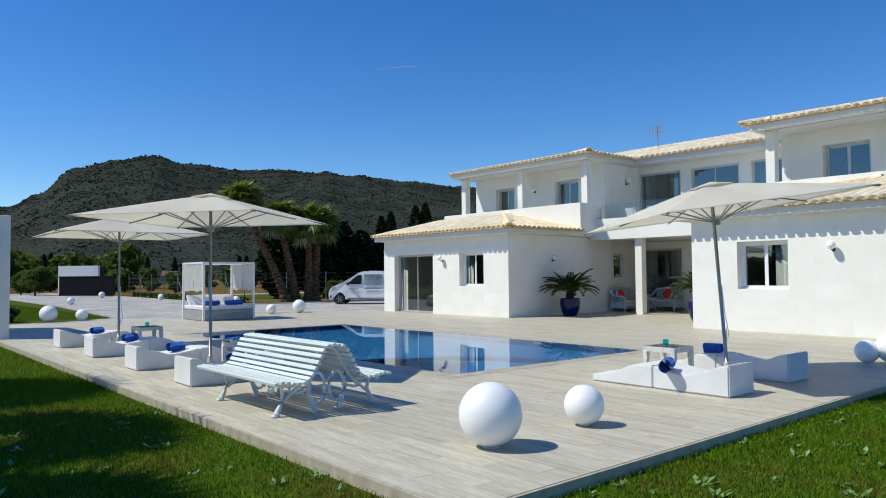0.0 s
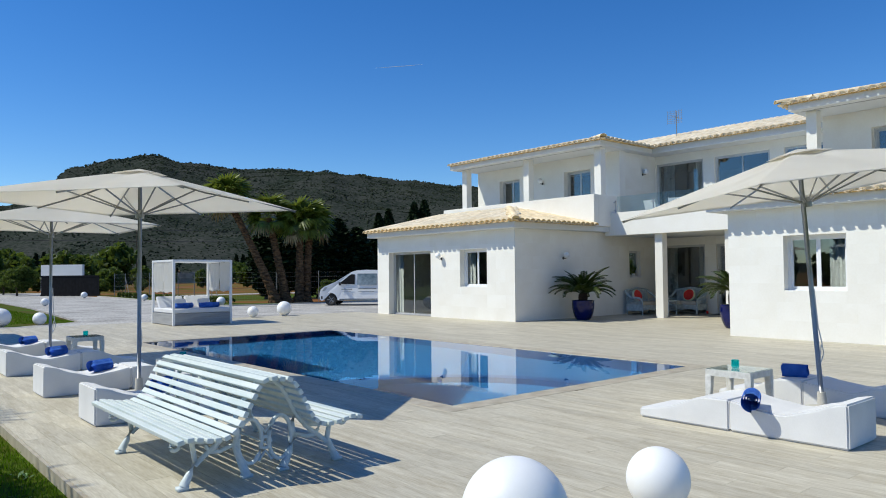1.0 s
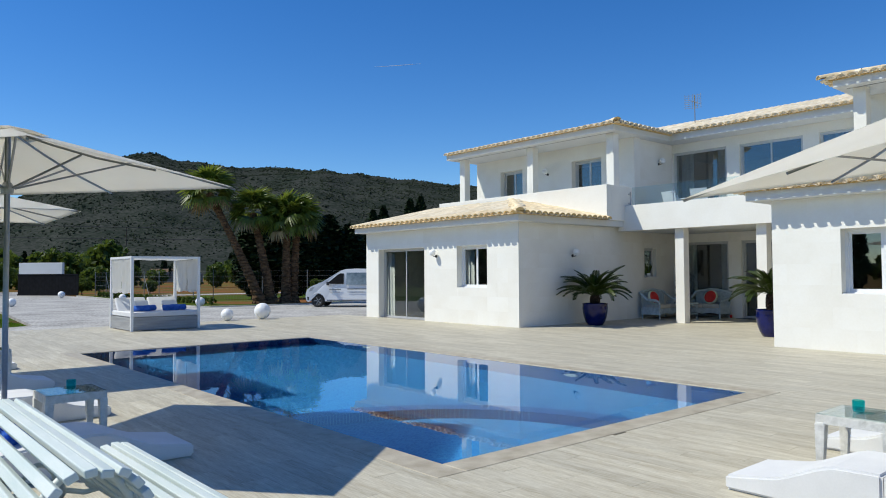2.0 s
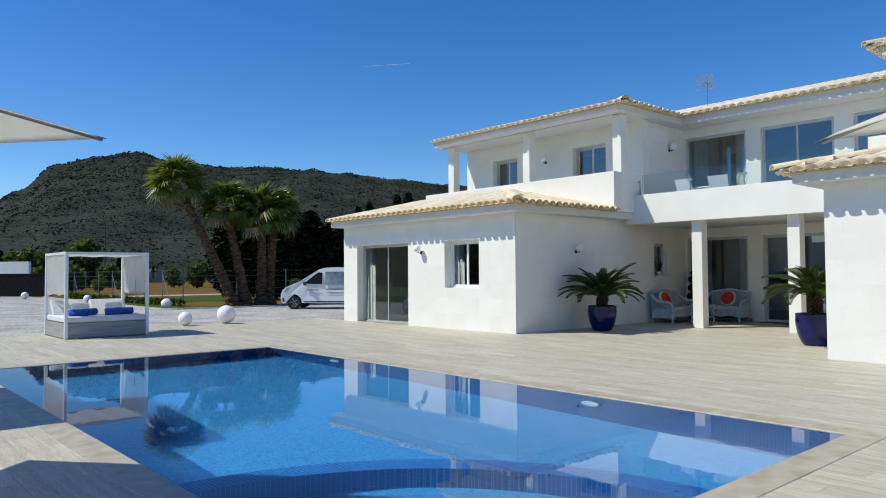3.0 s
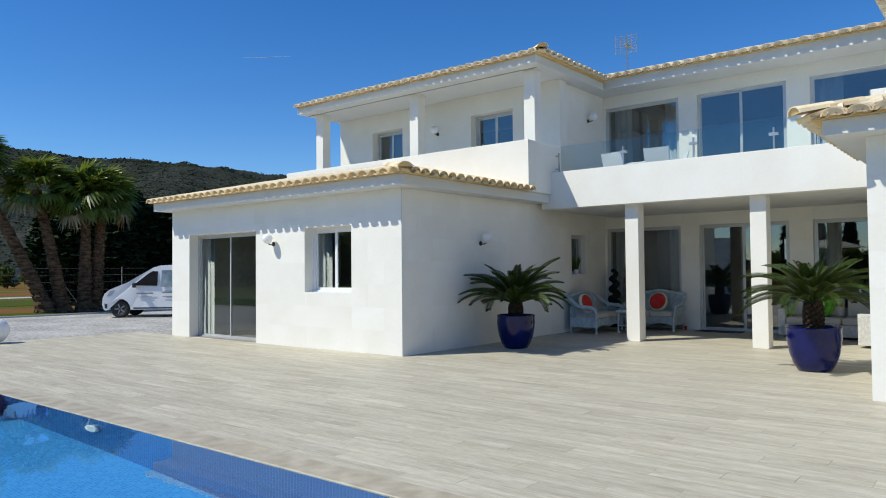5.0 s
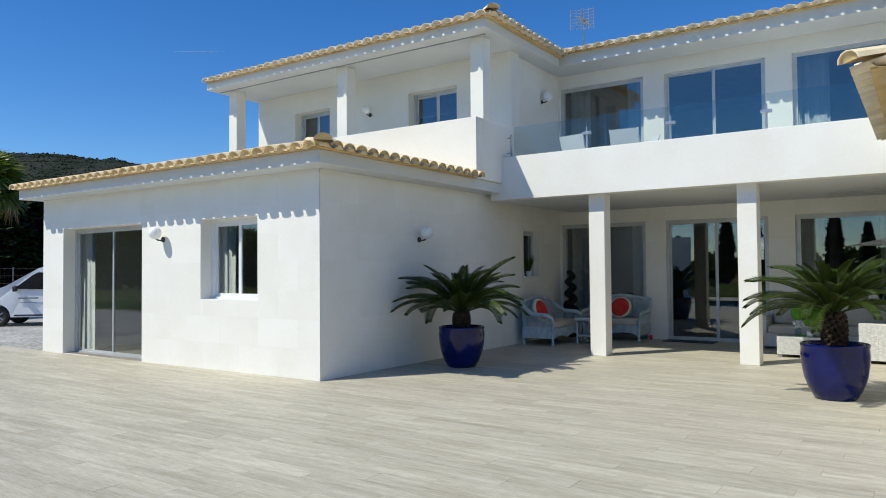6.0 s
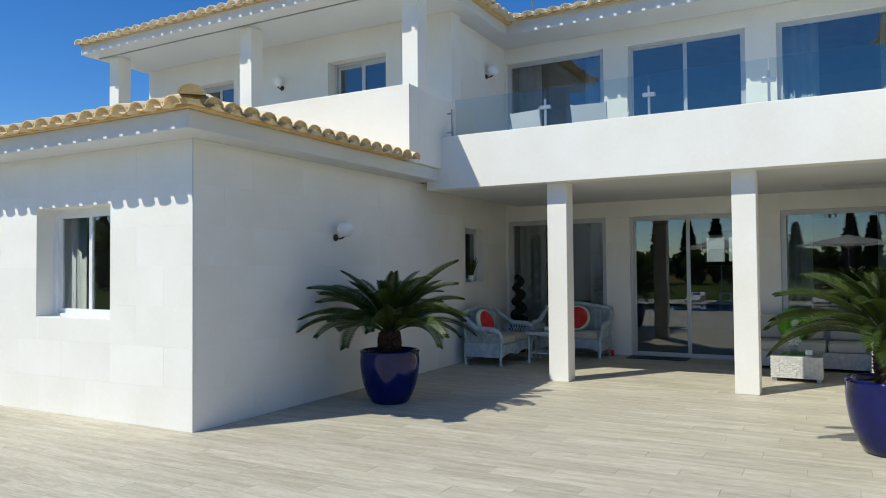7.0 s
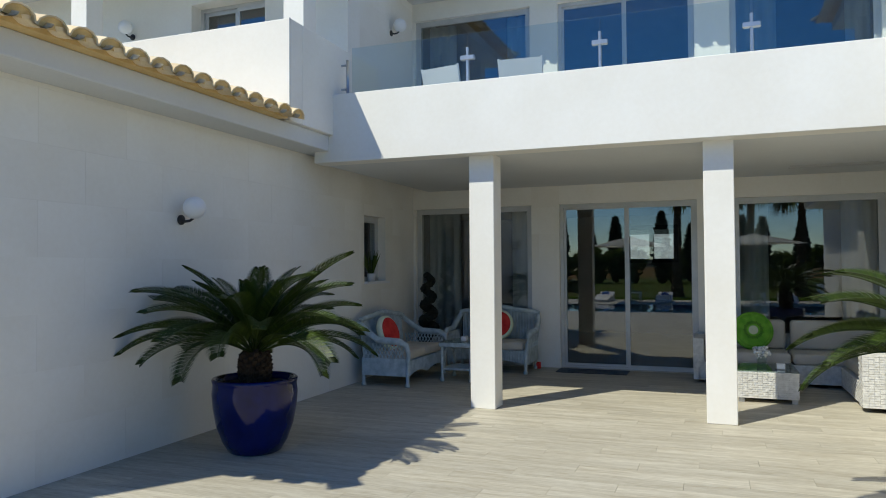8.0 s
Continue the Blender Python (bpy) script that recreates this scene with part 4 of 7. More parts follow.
for x, y, r in ((23.02, 15.6, 170), (23.02, 14.7, 185), (23.6, 14.75, 300), (23.8, 15.9, 80)):
    sling_chair(x, y, r)
t = thing("balcony_table", pose(23.4, 15.35, 2.99), "white square balcony table", "table")
part("tabletop", boxed(-0.4, 0.4, -0.4, 0.4, 0.70, 0.73, 0.006), M_WHITE_FRAME, t)
for sx in (-0.35, 0.35):
    for sy in (-0.35, 0.35):
        part("leg", boxed(sx - 0.02, sx + 0.02, sy - 0.02, sy + 0.02, 0, 0.70), M_WHITE_FRAME, t)


# ---- terrace furniture ----
def light_ball(x, y, r, z=0.0, group="white globe lights"):
    t = thing("globe_light", pose(x, y, z), "large white globe garden light" if r > 0.23 else "small white globe garden light", "globe light", group)
    part("globe", globe(r, (0, 0, r + 0.006), 40, 24), M_BALL, t, smooth=True)
    part("base", lathe([(0.0, 0), (r * 0.27, 0), (r * 0.28, 0.012), (r * 0.25, 0.02), (0, 0.02)], 24), M_LOUNGER, t, "white foot ring")


for x, y, r, z in ((4.346, 4.43, 0.275, 0), (5.636, 4.44, 0.195, 0), (12.756, 4.34, 0.185, 0), (12.9, 4.0, 0.26, 0), (5.62, 27.2, 0.285, -0.02), (6.7, 27.35, 0.2, -0.02),
                   (13.15, 25.75, 0.195, 0), (14.38, 25.75, 0.265, 0), (10.2, 44.0, 0.2, -0.007), (15.3, 57.0, 0.22, -0.007), (16.55, 48.0, 0.2, -0.015), (16.75, 36.9, 0.22, -0.015)):
    light_ball(x, y, r, z)


def umbrella(x, y, z_rim, half, lean=0.0, turn=0.0, label="cream square parasol with an aluminium pole"):
    """A square market parasol; lean: degrees it tips over its x = -y diagonal."""
    axis = Matrix.Rotation(-radians(turn), 3, "Z") @ Vector((1, 1, 0)).normalized()
    tip = Matrix.Translation((0, 0, 0)) @ Matrix.Rotation(radians(lean), 4, axis)
    t = thing("parasol", pose(x, y, 0, 0, 0, turn) @ Matrix.Rotation(radians(lean * 0.55), 4, axis), label, "parasol", "cream parasols")
    up = z_rim + 0.36
    tilt = Matrix.Translation((0, 0, up)) @ Matrix.Rotation(radians(lean * 0.55), 4, axis) @ Matrix.Translation((0, 0, -up))
    part("pole", tube(bmesh.new(), [(0, 0, 0.05), (0, 0, up + 0.02)], 0.024, 12), M_POLE, t, "grey aluminium pole", True)
    n = 14
    bm = bmesh.new()
    grid = {}

    def height(u, v):
        m_ = max(abs(u), abs(v))
        diag = min(abs(u), abs(v)) / max(m_, 1e-6)
        sag = 0.05 * math.sin(math.pi * min(m_, 1)) * (1 - diag)
        return up - 0.38 * m_ ** 1.08 - sag * 0.9 + 0.03 * (1 - m_)

    for i in range(-n, n + 1):
        for j in range(-n, n + 1):
            u, v = i / n, j / n
            grid[i, j] = bm.verts.new((half * u, half * v, height(u, v)))
    for i in range(-n, n):
        for j in range(-n, n):
            if (i >= 0) == (j >= 0):
                bm.faces.new((grid[i, j], grid[i + 1, j], grid[i + 1, j + 1]))
                bm.faces.new((grid[i, j], grid[i + 1, j + 1], grid[i, j + 1]))
            else:
                bm.faces.new((grid[i, j], grid[i + 1, j], grid[i, j + 1]))
                bm.faces.new((grid[i + 1, j], grid[i + 1, j + 1], grid[i, j + 1]))
    bmesh.ops.solidify(bm, geom=bm.faces[:], thickness=0.004)
    bmesh.ops.transform(bm, matrix=tilt, verts=bm.verts[:])
    canopy = part("canopy", bm, M_CANVAS, t, "taut cream canvas", True)
    # vent cap
    bm = bmesh.new()
    c = bm.verts.new((0, 0, up + 0.055))
    ring = [bm.verts.new((0.23 * a, 0.23 * b, up - 0.012 + 0.012 * (a * b == 0))) for a, b in ((-1, -1), (0, -1.05), (1, -1), (1.05, 0), (1, 1), (0, 1.05), (-1, 1), (-1.05, 0))]
    for k in range(8):
        bm.faces.new((c, ring[k], ring[(k + 1) % 8]))
    bmesh.ops.solidify(bm, geom=bm.faces[:], thickness=0.004)
    bmesh.ops.transform(bm, matrix=tilt, verts=bm.verts[:])
    vent = part("vent", bm, M_CANVAS, canopy, "canvas vent cap")
    hub = lathe([(0.0, up - 0.56), (0.05, up - 0.56), (0.055, up - 0.50), (0.035, up - 0.46), (0.0, up - 0.46)], 12)
    bmesh.ops.transform(hub, matrix=tilt, verts=hub.verts[:])
    part("hub", hub, M_POLE, t)
    for a, b in ((1, 1), (1, -1), (-1, 1), (-1, -1), (1, 0), (-1, 0), (0, 1), (0, -1)):
        bm = bmesh.new()
        tube(bm, [(half * a * k, half * b * k, height(a * k, b * k) - 0.02) for k in (0.02, 0.3, 0.6, 0.985)], 0.011, 6)
        bmesh.ops.transform(bm, matrix=tilt, verts=bm.verts[:])
        rib = part("rib", bm, M_POLE, t)
        bm = bmesh.new()
        k = 0.5
        tube(bm, [(0.04 * a, 0.04 * b, up - 0.51), (half * a * k, half * b * k, height(a * k, b * k) - 0.03)], 0.010, 6)
        bmesh.ops.transform(bm, matrix=tilt, verts=bm.verts[:])
        part("strut", bm, M_POLE, rib)
    part("base", lathe([(0.0, 0), (0.27, 0), (0.28, 0.03), (0.24, 0.07), (0.05, 0.085), (0.04, 0.24), (0, 0.24)], 24), M_KERB, t, "round pale stone base")
    bm = bmesh.new()
    tube(bm, [(0.03, 0, 1.3), (0.05, 0.02, 0.9), (0.06, 0.0, 0.75), (0.09, 0.03, 0.62), (0.04, 0.04, 0.5), (0.05, 0, 0.72)], 0.006, 5)
    part("cord", bm, M_LOUNGER, t, "white cord")
    return t


umbrella(4.595, 11.045, 2.41, 1.468, 0.0, 38.8)
umbrella(4.64, 15.98, 2.39, 1.476, 0.0, -3.0)
umbrella(9.48, 4.98, 2.35, 1.44, -7.0, -32.0, "cream square parasol leaning on its grey pole")


def lounger(m):
    """A wave-shaped foam lounger in two pieces; foot at the origin, head towards +x, 2.0 long."""
    t = thing("sun_lounger", m, "low white wave-shaped foam sun lounger on the terrace", "sun lounger", "white sun loungers")

    def h(u):
        pts = [(0, 0.10), (0.3, 0.14), (0.7, 0.29), (0.95, 0.295), (1.2, 0.25), (1.45, 0.22), (1.7, 0.29), (1.9, 0.37), (2.0, 0.385)]
        for (a, p), (b, q) in zip(pts, pts[1:]):
            if a <= u <= b:
                s = (u - a) / (b - a)
                s = s * s * (3 - 2 * s) * 0.5 + s * 0.5
                return p + (q - p) * s
        return 0.385

    for a, b, nm in ((0.0, 0.965, "foot_block"), (0.97, 2.0, "head_block")):
        n = 14
        outline = [(a, 0.006)] + [(a + (b - a) * k / n, h(a + (b - a) * k / n)) for k in range(n + 1)] + [(b, 0.006)]
        bm = extrude_profile(outline, -0.31, 0.31, "y")
        bmesh.ops.bevel(bm, geom=[e for e in bm.edges if e.calc_face_angle(0) > 0.7], offset=0.016, segments=2, affect="EDGES")
        part(nm, bm, M_LOUNGER, t, smooth=False)
    bm = bmesh.new()
    box(bm, 0.02, 1.98, -0.29, 0.29, 0.0, 0.006)
    part("base", bm, M_KERB, t)
    return t, h


def towel(m, long=0.42, r=0.09):
    """A towel rolled up, its spiral showing at the ends."""
    bm = bmesh.new()
    n, turns = 76, 3.75
    rows = [[], []]
    for k in range(n + 1):
        a = 6.2832 * turns * k / n
        rr = 0.012 + (r - 0.012) * k / n
        for row, y in zip(rows, (-long / 2, long / 2)):
            row.append(bm.verts.new((rr * math.cos(a), y + 0.006 * math.sin(3 * a), r + rr * math.sin(a))))
    for k in range(n):
        bm.faces.new((rows[0][k], rows[0][k + 1], rows[1][k + 1], rows[1][k]))
    bmesh.ops.solidify(bm, geom=bm.faces[:], thickness=0.0195)
    zmin = min(v.co.z for v in bm.verts)
    bmesh.ops.translate(bm, vec=(0, 0, -zmin), verts=bm.verts[:])
    ob = part("towel", bm, M_TOWEL, None, "blue terry towel rolled up", True)
    ob.matrix_basis = m
    return tagged(ob, category="towel", group="rolled blue towels")


for y in (17.1, 14.6, 12.1, 9.85):
    lounger(pose(5.7, y, 0, 0, 0, 180))
for y, dx in ((17.1, 0.08), (14.6, 0.02), (12.1, 0.0), (9.85, 0.05)):
    towel(pose(4.42 + dx, y - 0.02, 0.235, 0, 0, 120 + 120 * dx), 0.31, 0.085)
lounger(pose(8.37, 6.22, 0, 0, 0, -90))
lounger(pose(10.02, 6.25, 0, 0, 0, -90))
towel(pose(8.04, 5.02, 0.24, 0, 0, -66), 0.36)
towel(pose(10.0, 5.48, 0.285, 0, 0, 12), 0.26, 0.08)


def side_table(x, y, turn=0.0, h=0.44, w=0.5):
    t = thing("side_table", pose(x, y, 0, 0, 0, turn), "small white wicker side table with a glass top", "side table", "wicker side tables")
    for sx in (-1, 1):
        for sy in (-1, 1):
            cx, cy = sx * (w / 2 - 0.03), sy * (w / 2 - 0.03)
            bm = boxed(cx - 0.034, cx + 0.034, cy - 0.034, cy + 0.034, 0, h - 0.06, 0.008, 1)
            for v in bm.verts:
                if v.co.z < 0.1:
                    v.co.x = cx + (v.co.x - cx) * 0.62 + sx * 0.008
                    v.co.y = cy + (v.co.y - cy) * 0.62 + sy * 0.008
            part("leg", bm, M_WHITEWICKER, t)
    bm = bmesh.new()
    a, b = w / 2, w / 2 - 0.05
    for r in ((-a, a, -a, -b), (-a, a, b, a), (-a, -b, -b, b), (b, a, -b, b)):
        box(bm, *r, h - 0.075, h - 0.008)
    part("frame", bm, M_WHITEWICKER, t)
    # weave strands round the frame
    bm = bmesh.new()
    for row in range(5):
        z = h - 0.073 + 0.0125 * row
        k = -a + (0.014 if row % 2 else 0.0)
        while k < a - 0.02:
            for s in (-1, 1):
                box(bm, k, k + 0.02, s * a - 0.002, s * a + 0.002, z, z + 0.009)
                box(bm, s * a - 0.002, s * a + 0.002, k, k + 0.02, z, z + 0.009)
            k += 0.028
    # bands wound round the tapering legs
    for sx in (-1, 1):
        for sy in (-1, 1):
            for row in range(22):
                f = (row + 0.5) / 22
                r = 0.034 * (0.62 + 0.38 * f) + (0.0022 if row % 2 else 0.0010)
                cx, cy, z = sx * (w / 2 - 0.03 + 0.008 * (1 - f)), sy * (w / 2 - 0.03 + 0.008 * (1 - f)), 0.012 + (h - 0.09) * f
                box(bm, cx - r, cx + r, cy - r, cy + r, z - 0.0065, z + 0.0065)
    part("weave", bm, M_WHITEWICKER, t)
    part("glass_top", boxed(-a + 0.003, a - 0.003, -a + 0.003, a - 0.003, h - 0.008, h, 0.002, 1), M_RAILGLASS, t, "clear glass top")
    part("shelf_panel", boxed(-b, b, -b, b, h - 0.03, h - 0.012), M_WHITEWICKER, t)
    return t


def tealight(x, y, z):
    bm = lathe([(0.0, 0.0), (0.036, 0.0), (0.042, 0.02), (0.042, 0.085), (0.036, 0.085), (0.034, 0.015), (0.0, 0.012)], 20)
    ob = part("candle_glass", bm, M_TURQ, None, "turquoise candle glass on a side table", True)
    ob.matrix_basis = pose(x, y, z)
    return tagged(ob, category="candle glass", group="turquoise candle glasses")


for x, y in ((9.18, 5.72), (5.15, 15.75), (5.1, 10.95)):
    side_table(x, y)
    tealight(x + 0.02, y + 0.05, 0.44)


def bench():
    """Back-to-back promenade bench: slats on scrolled cast-iron ends; length along y."""
    t = thing("double_bench", pose(4.20, 7.70, 0) @ Matrix.Diagonal((0.94, 1, 0.865, 1)), "pale painted back-to-back slatted bench on scrolled iron ends", "bench")
    # one side's seat-and-back curve, from the middle top to the seat's front lip
    curve = [(0.03, 0.845), (0.10, 0.835), (0.155, 0.78), (0.195, 0.715), (0.23, 0.645), (0.262, 0.575), (0.298, 0.507), (0.345, 0.448), (0.41, 0.412), (0.48, 0.402), (0.55, 0.410), (0.62, 0.425), (0.69, 0.437), (0.755, 0.425)]
    for s in (-1, 1):
        for k, (x, z) in enumerate(curve):
            a = curve[max(k - 1, 0)]
            b = curve[min(k + 1, len(curve) - 1)]
            ang = math.atan2(b[1] - a[1], (b[0] - a[0]) * s)
            bm = boxed(-0.026, 0.026, -1.04 + random.uniform(-0.008, 0.008), 1.04 + random.uniform(-0.008, 0.008), -0.026, 0.014, 0.007, 2)
            bmesh.ops.transform(bm, matrix=Matrix.Translation((s * x, 0, z)) @ Matrix.Rotation(-ang, 4, "Y"), verts=bm.verts[:])
            part("slat", bm, M_BENCHWOOD, t)
    for y in (-0.82, 0.58):
        bm = bmesh.new()
        for s in (-1, 1):
            sub = [(s * (x - 0.016), y, z - 0.045) for x, z in curve]
            tube(bm, sub, 0.021, 8)
            # front leg, swept out to a foot
            tube(bm, [(s * 0.60, y, 0.395), (s * 0.585, y, 0.30), (s * 0.57, y, 0.22), (s * 0.61, y, 0.12), (s * 0.655, y, 0.03)], [0.022, 0.021, 0.022, 0.028, 0.038], 8)
            tube(bm, [(s * 0.30, y, 0.47), (s * 0.36, y, 0.36), (s * 0.47, y, 0.27), (s * 0.57, y, 0.18)], 0.02, 8)
            # rear leg
            tube(bm, [(s * 0.27, y, 0.50), (s * 0.235, y, 0.40), (s * 0.26, y, 0.28), (s * 0.215, y, 0.16), (s * 0.16, y, 0.03)], [0.022, 0.023, 0.021, 0.028, 0.038], 8)
            tube(bm, [(s * 0.26, y, 0.30), (s * 0.38, y, 0.26), (s * 0.47, y, 0.27)], 0.018, 8)
            # large oval scroll towards the middle
            tube(bm, [(s * (0.13 + 0.10 * math.cos(a)), y, 0.30 + 0.19 * math.sin(a)) for a in [6.2832 * k / 18 for k in range(19)]], 0.018, 8, False)
            tube(bm, [(s * (0.44 + 0.05 * math.cos(a)), y, 0.335 + 0.05 * math.sin(a)) for a in [6.2832 * k / 12 for k in range(13)]], 0.015, 8, False)
            # curl under the seat's lip
            tube(bm, [(s * (0.72 + 0.035 * math.cos(a)), y, 0.36 + 0.035 * math.sin(a)) for a in [6.2832 * k / 12 for k in range(12)]], 0.015, 8, False)
            for fx in (0.665, 0.155):
                box(bm, s * fx - 0.04, s * fx + 0.04, y - 0.03, y + 0.03, 0.0, 0.03)
        tube(bm, [(0.05 * math.cos(a), y, 0.27 + 0.05 * math.sin(a)) for a in [6.2832 * k / 12 for k in range(13)]], 0.014, 8, False)
        tube(bm, [(-0.06, y, 0.44), (0, y, 0.36), (0.06, y, 0.44)], 0.012, 8)
        tube(bm, [(-0.06, y, 0.12), (0, y, 0.2), (0.06, y, 0.12)], 0.012, 8)
        part("iron_end", bm, M_BENCHIRON, t, "scrolled cast-iron bench end", True)
    part("stretcher", tube(bmesh.new(), [(0, -0.82, 0.27), (0, 0.58, 0.27)], 0.009, 6), M_BENCHIRON, t)


bench()


def daybed():
    t = thing("canopy_daybed", pose(9.45, 23.38, 0), "white canopy daybed with slatted base and hanging side curtains", "daybed")
    W, H = 1.86, 1.99
    for x in (0, W - 0.07):
        for y in (0, W - 0.07):
            part("post", boxed(x, x + 0.07, y, y + 0.07, 0, H, 0.004, 1), M_WHITE_FRAME, t)
    bm = bmesh.new()
    for r in ((0.07, W - 0.07, 0, 0.05), (0.07, W - 0.07, W - 0.05, W), (0, 0.05, 0.07, W - 0.07), (W - 0.05, W, 0.07, W - 0.07)):
        box(bm, *r, H - 0.06, H)
    part("top_rail", bm, M_WHITE_FRAME, t)
    for k in range(5):
        z = 0.02 + k * 0.068
        bm = bmesh.new()
        box(bm, 0.07, W - 0.07, 0.012, 0.035, z, z + 0.0655)
        box(bm, 0.012, 0.035, 0.07, W - 0.07, z, z + 0.0655)
        box(bm, W - 0.035, W - 0.012, 0.07, W - 0.07, z, z + 0.0655)
        box(bm, 0.07, W - 0.07, W - 0.035, W - 0.012, z, z + 0.0655)
        part("slat", bm, M_GREYWOOD, t, "weathered grey slat")
    part("mattress", boxed(0.04, W - 0.04, 0.04, W - 0.04, 0.36, 0.50, 0.03, 3), M_LOUNGER, t, "white mattress")
    for x in (0.08, 0.96):
        bm = boxed(0, 0.82, 0, 0.1, 0, 0.50, 0.03, 2)
        bmesh.ops.transform(bm, matrix=Matrix.Translation((x, 1.35, 0.49)) @ Matrix.Rotation(radians(-42), 4, "X"), verts=bm.verts[:])
        part("backrest", bm, M_LOUNGER, t, "raised white backrest")
    # roof cloth sagging between rails
    bm = bmesh.new()
    n = 18
    g = [[bm.verts.new((0.05 + (W - 0.1) * i / n, 0.05 + (W - 0.1) * j / n, H - 0.02 - 0.07 * abs(math.sin(3 * math.pi * i / n)) * (0.6 + 0.4 * math.sin(3.0 * j / n)))) for j in range(n + 1)] for i in range(n + 1)]
    for i in range(n):
        for j in range(n):
            bm.faces.new((g[i][j], g[i + 1][j], g[i + 1][j + 1], g[i][j + 1]))
    bmesh.ops.solidify(bm, geom=bm.faces[:], thickness=0.004)
    part("canopy_cloth", bm, M_DRAPE, t, "sagging white canopy cloth", True)
    for x in (0.02, W - 0.03):
        for a, b in ((0.10, 0.94), (0.96, W - 0.08)):
            bm = bmesh.new()
            n = 16
            rows = []
            for z in np.linspace(1.0, H - 0.05, 8):
                rows.append([bm.verts.new((x + 0.018 * math.sin(k * 1.3 + z), a + (b - a) * (k / n) * (0.96 + 0.04 * math.sin(z * 9)), z + 0.02 * math.sin(k * 0.5))) for k in range(n + 1)])
            for r0, r1 in zip(rows, rows[1:]):
                for k in range(n):
                    bm.faces.new((r0[k], r0[k + 1], r1[k + 1], r1[k]))
            bmesh.ops.solidify(bm, geom=bm.faces[:], thickness=0.004)
            part("side_curtain", bm, M_DRAPE, t, "rolled-up white curtain", True)
    for x in (0.62, 1.40):
        bm = boxed(-0.2, 0.2, -0.07, 0.07, -0.13, 0.13, 0.05, 3)
        ob = part("pillow", bm, M_LOUNGER, None, "white pillow on the daybed", True)
        ob.matrix_basis = pose(9.45 + x, 23.38 + 1.12, 0.645, -30, 0, 5)
        tagged(ob, category="pillow")
    for x, y, r in ((0.40, 0.42, 78), (0.70, 0.66, 128), (1.20, 0.44, 80), (1.48, 0.64, 55)):
        towel(pose(9.45 + x, 23.38 + y, 0.50, 0, 0, r), 0.42, 0.085)


daybed()


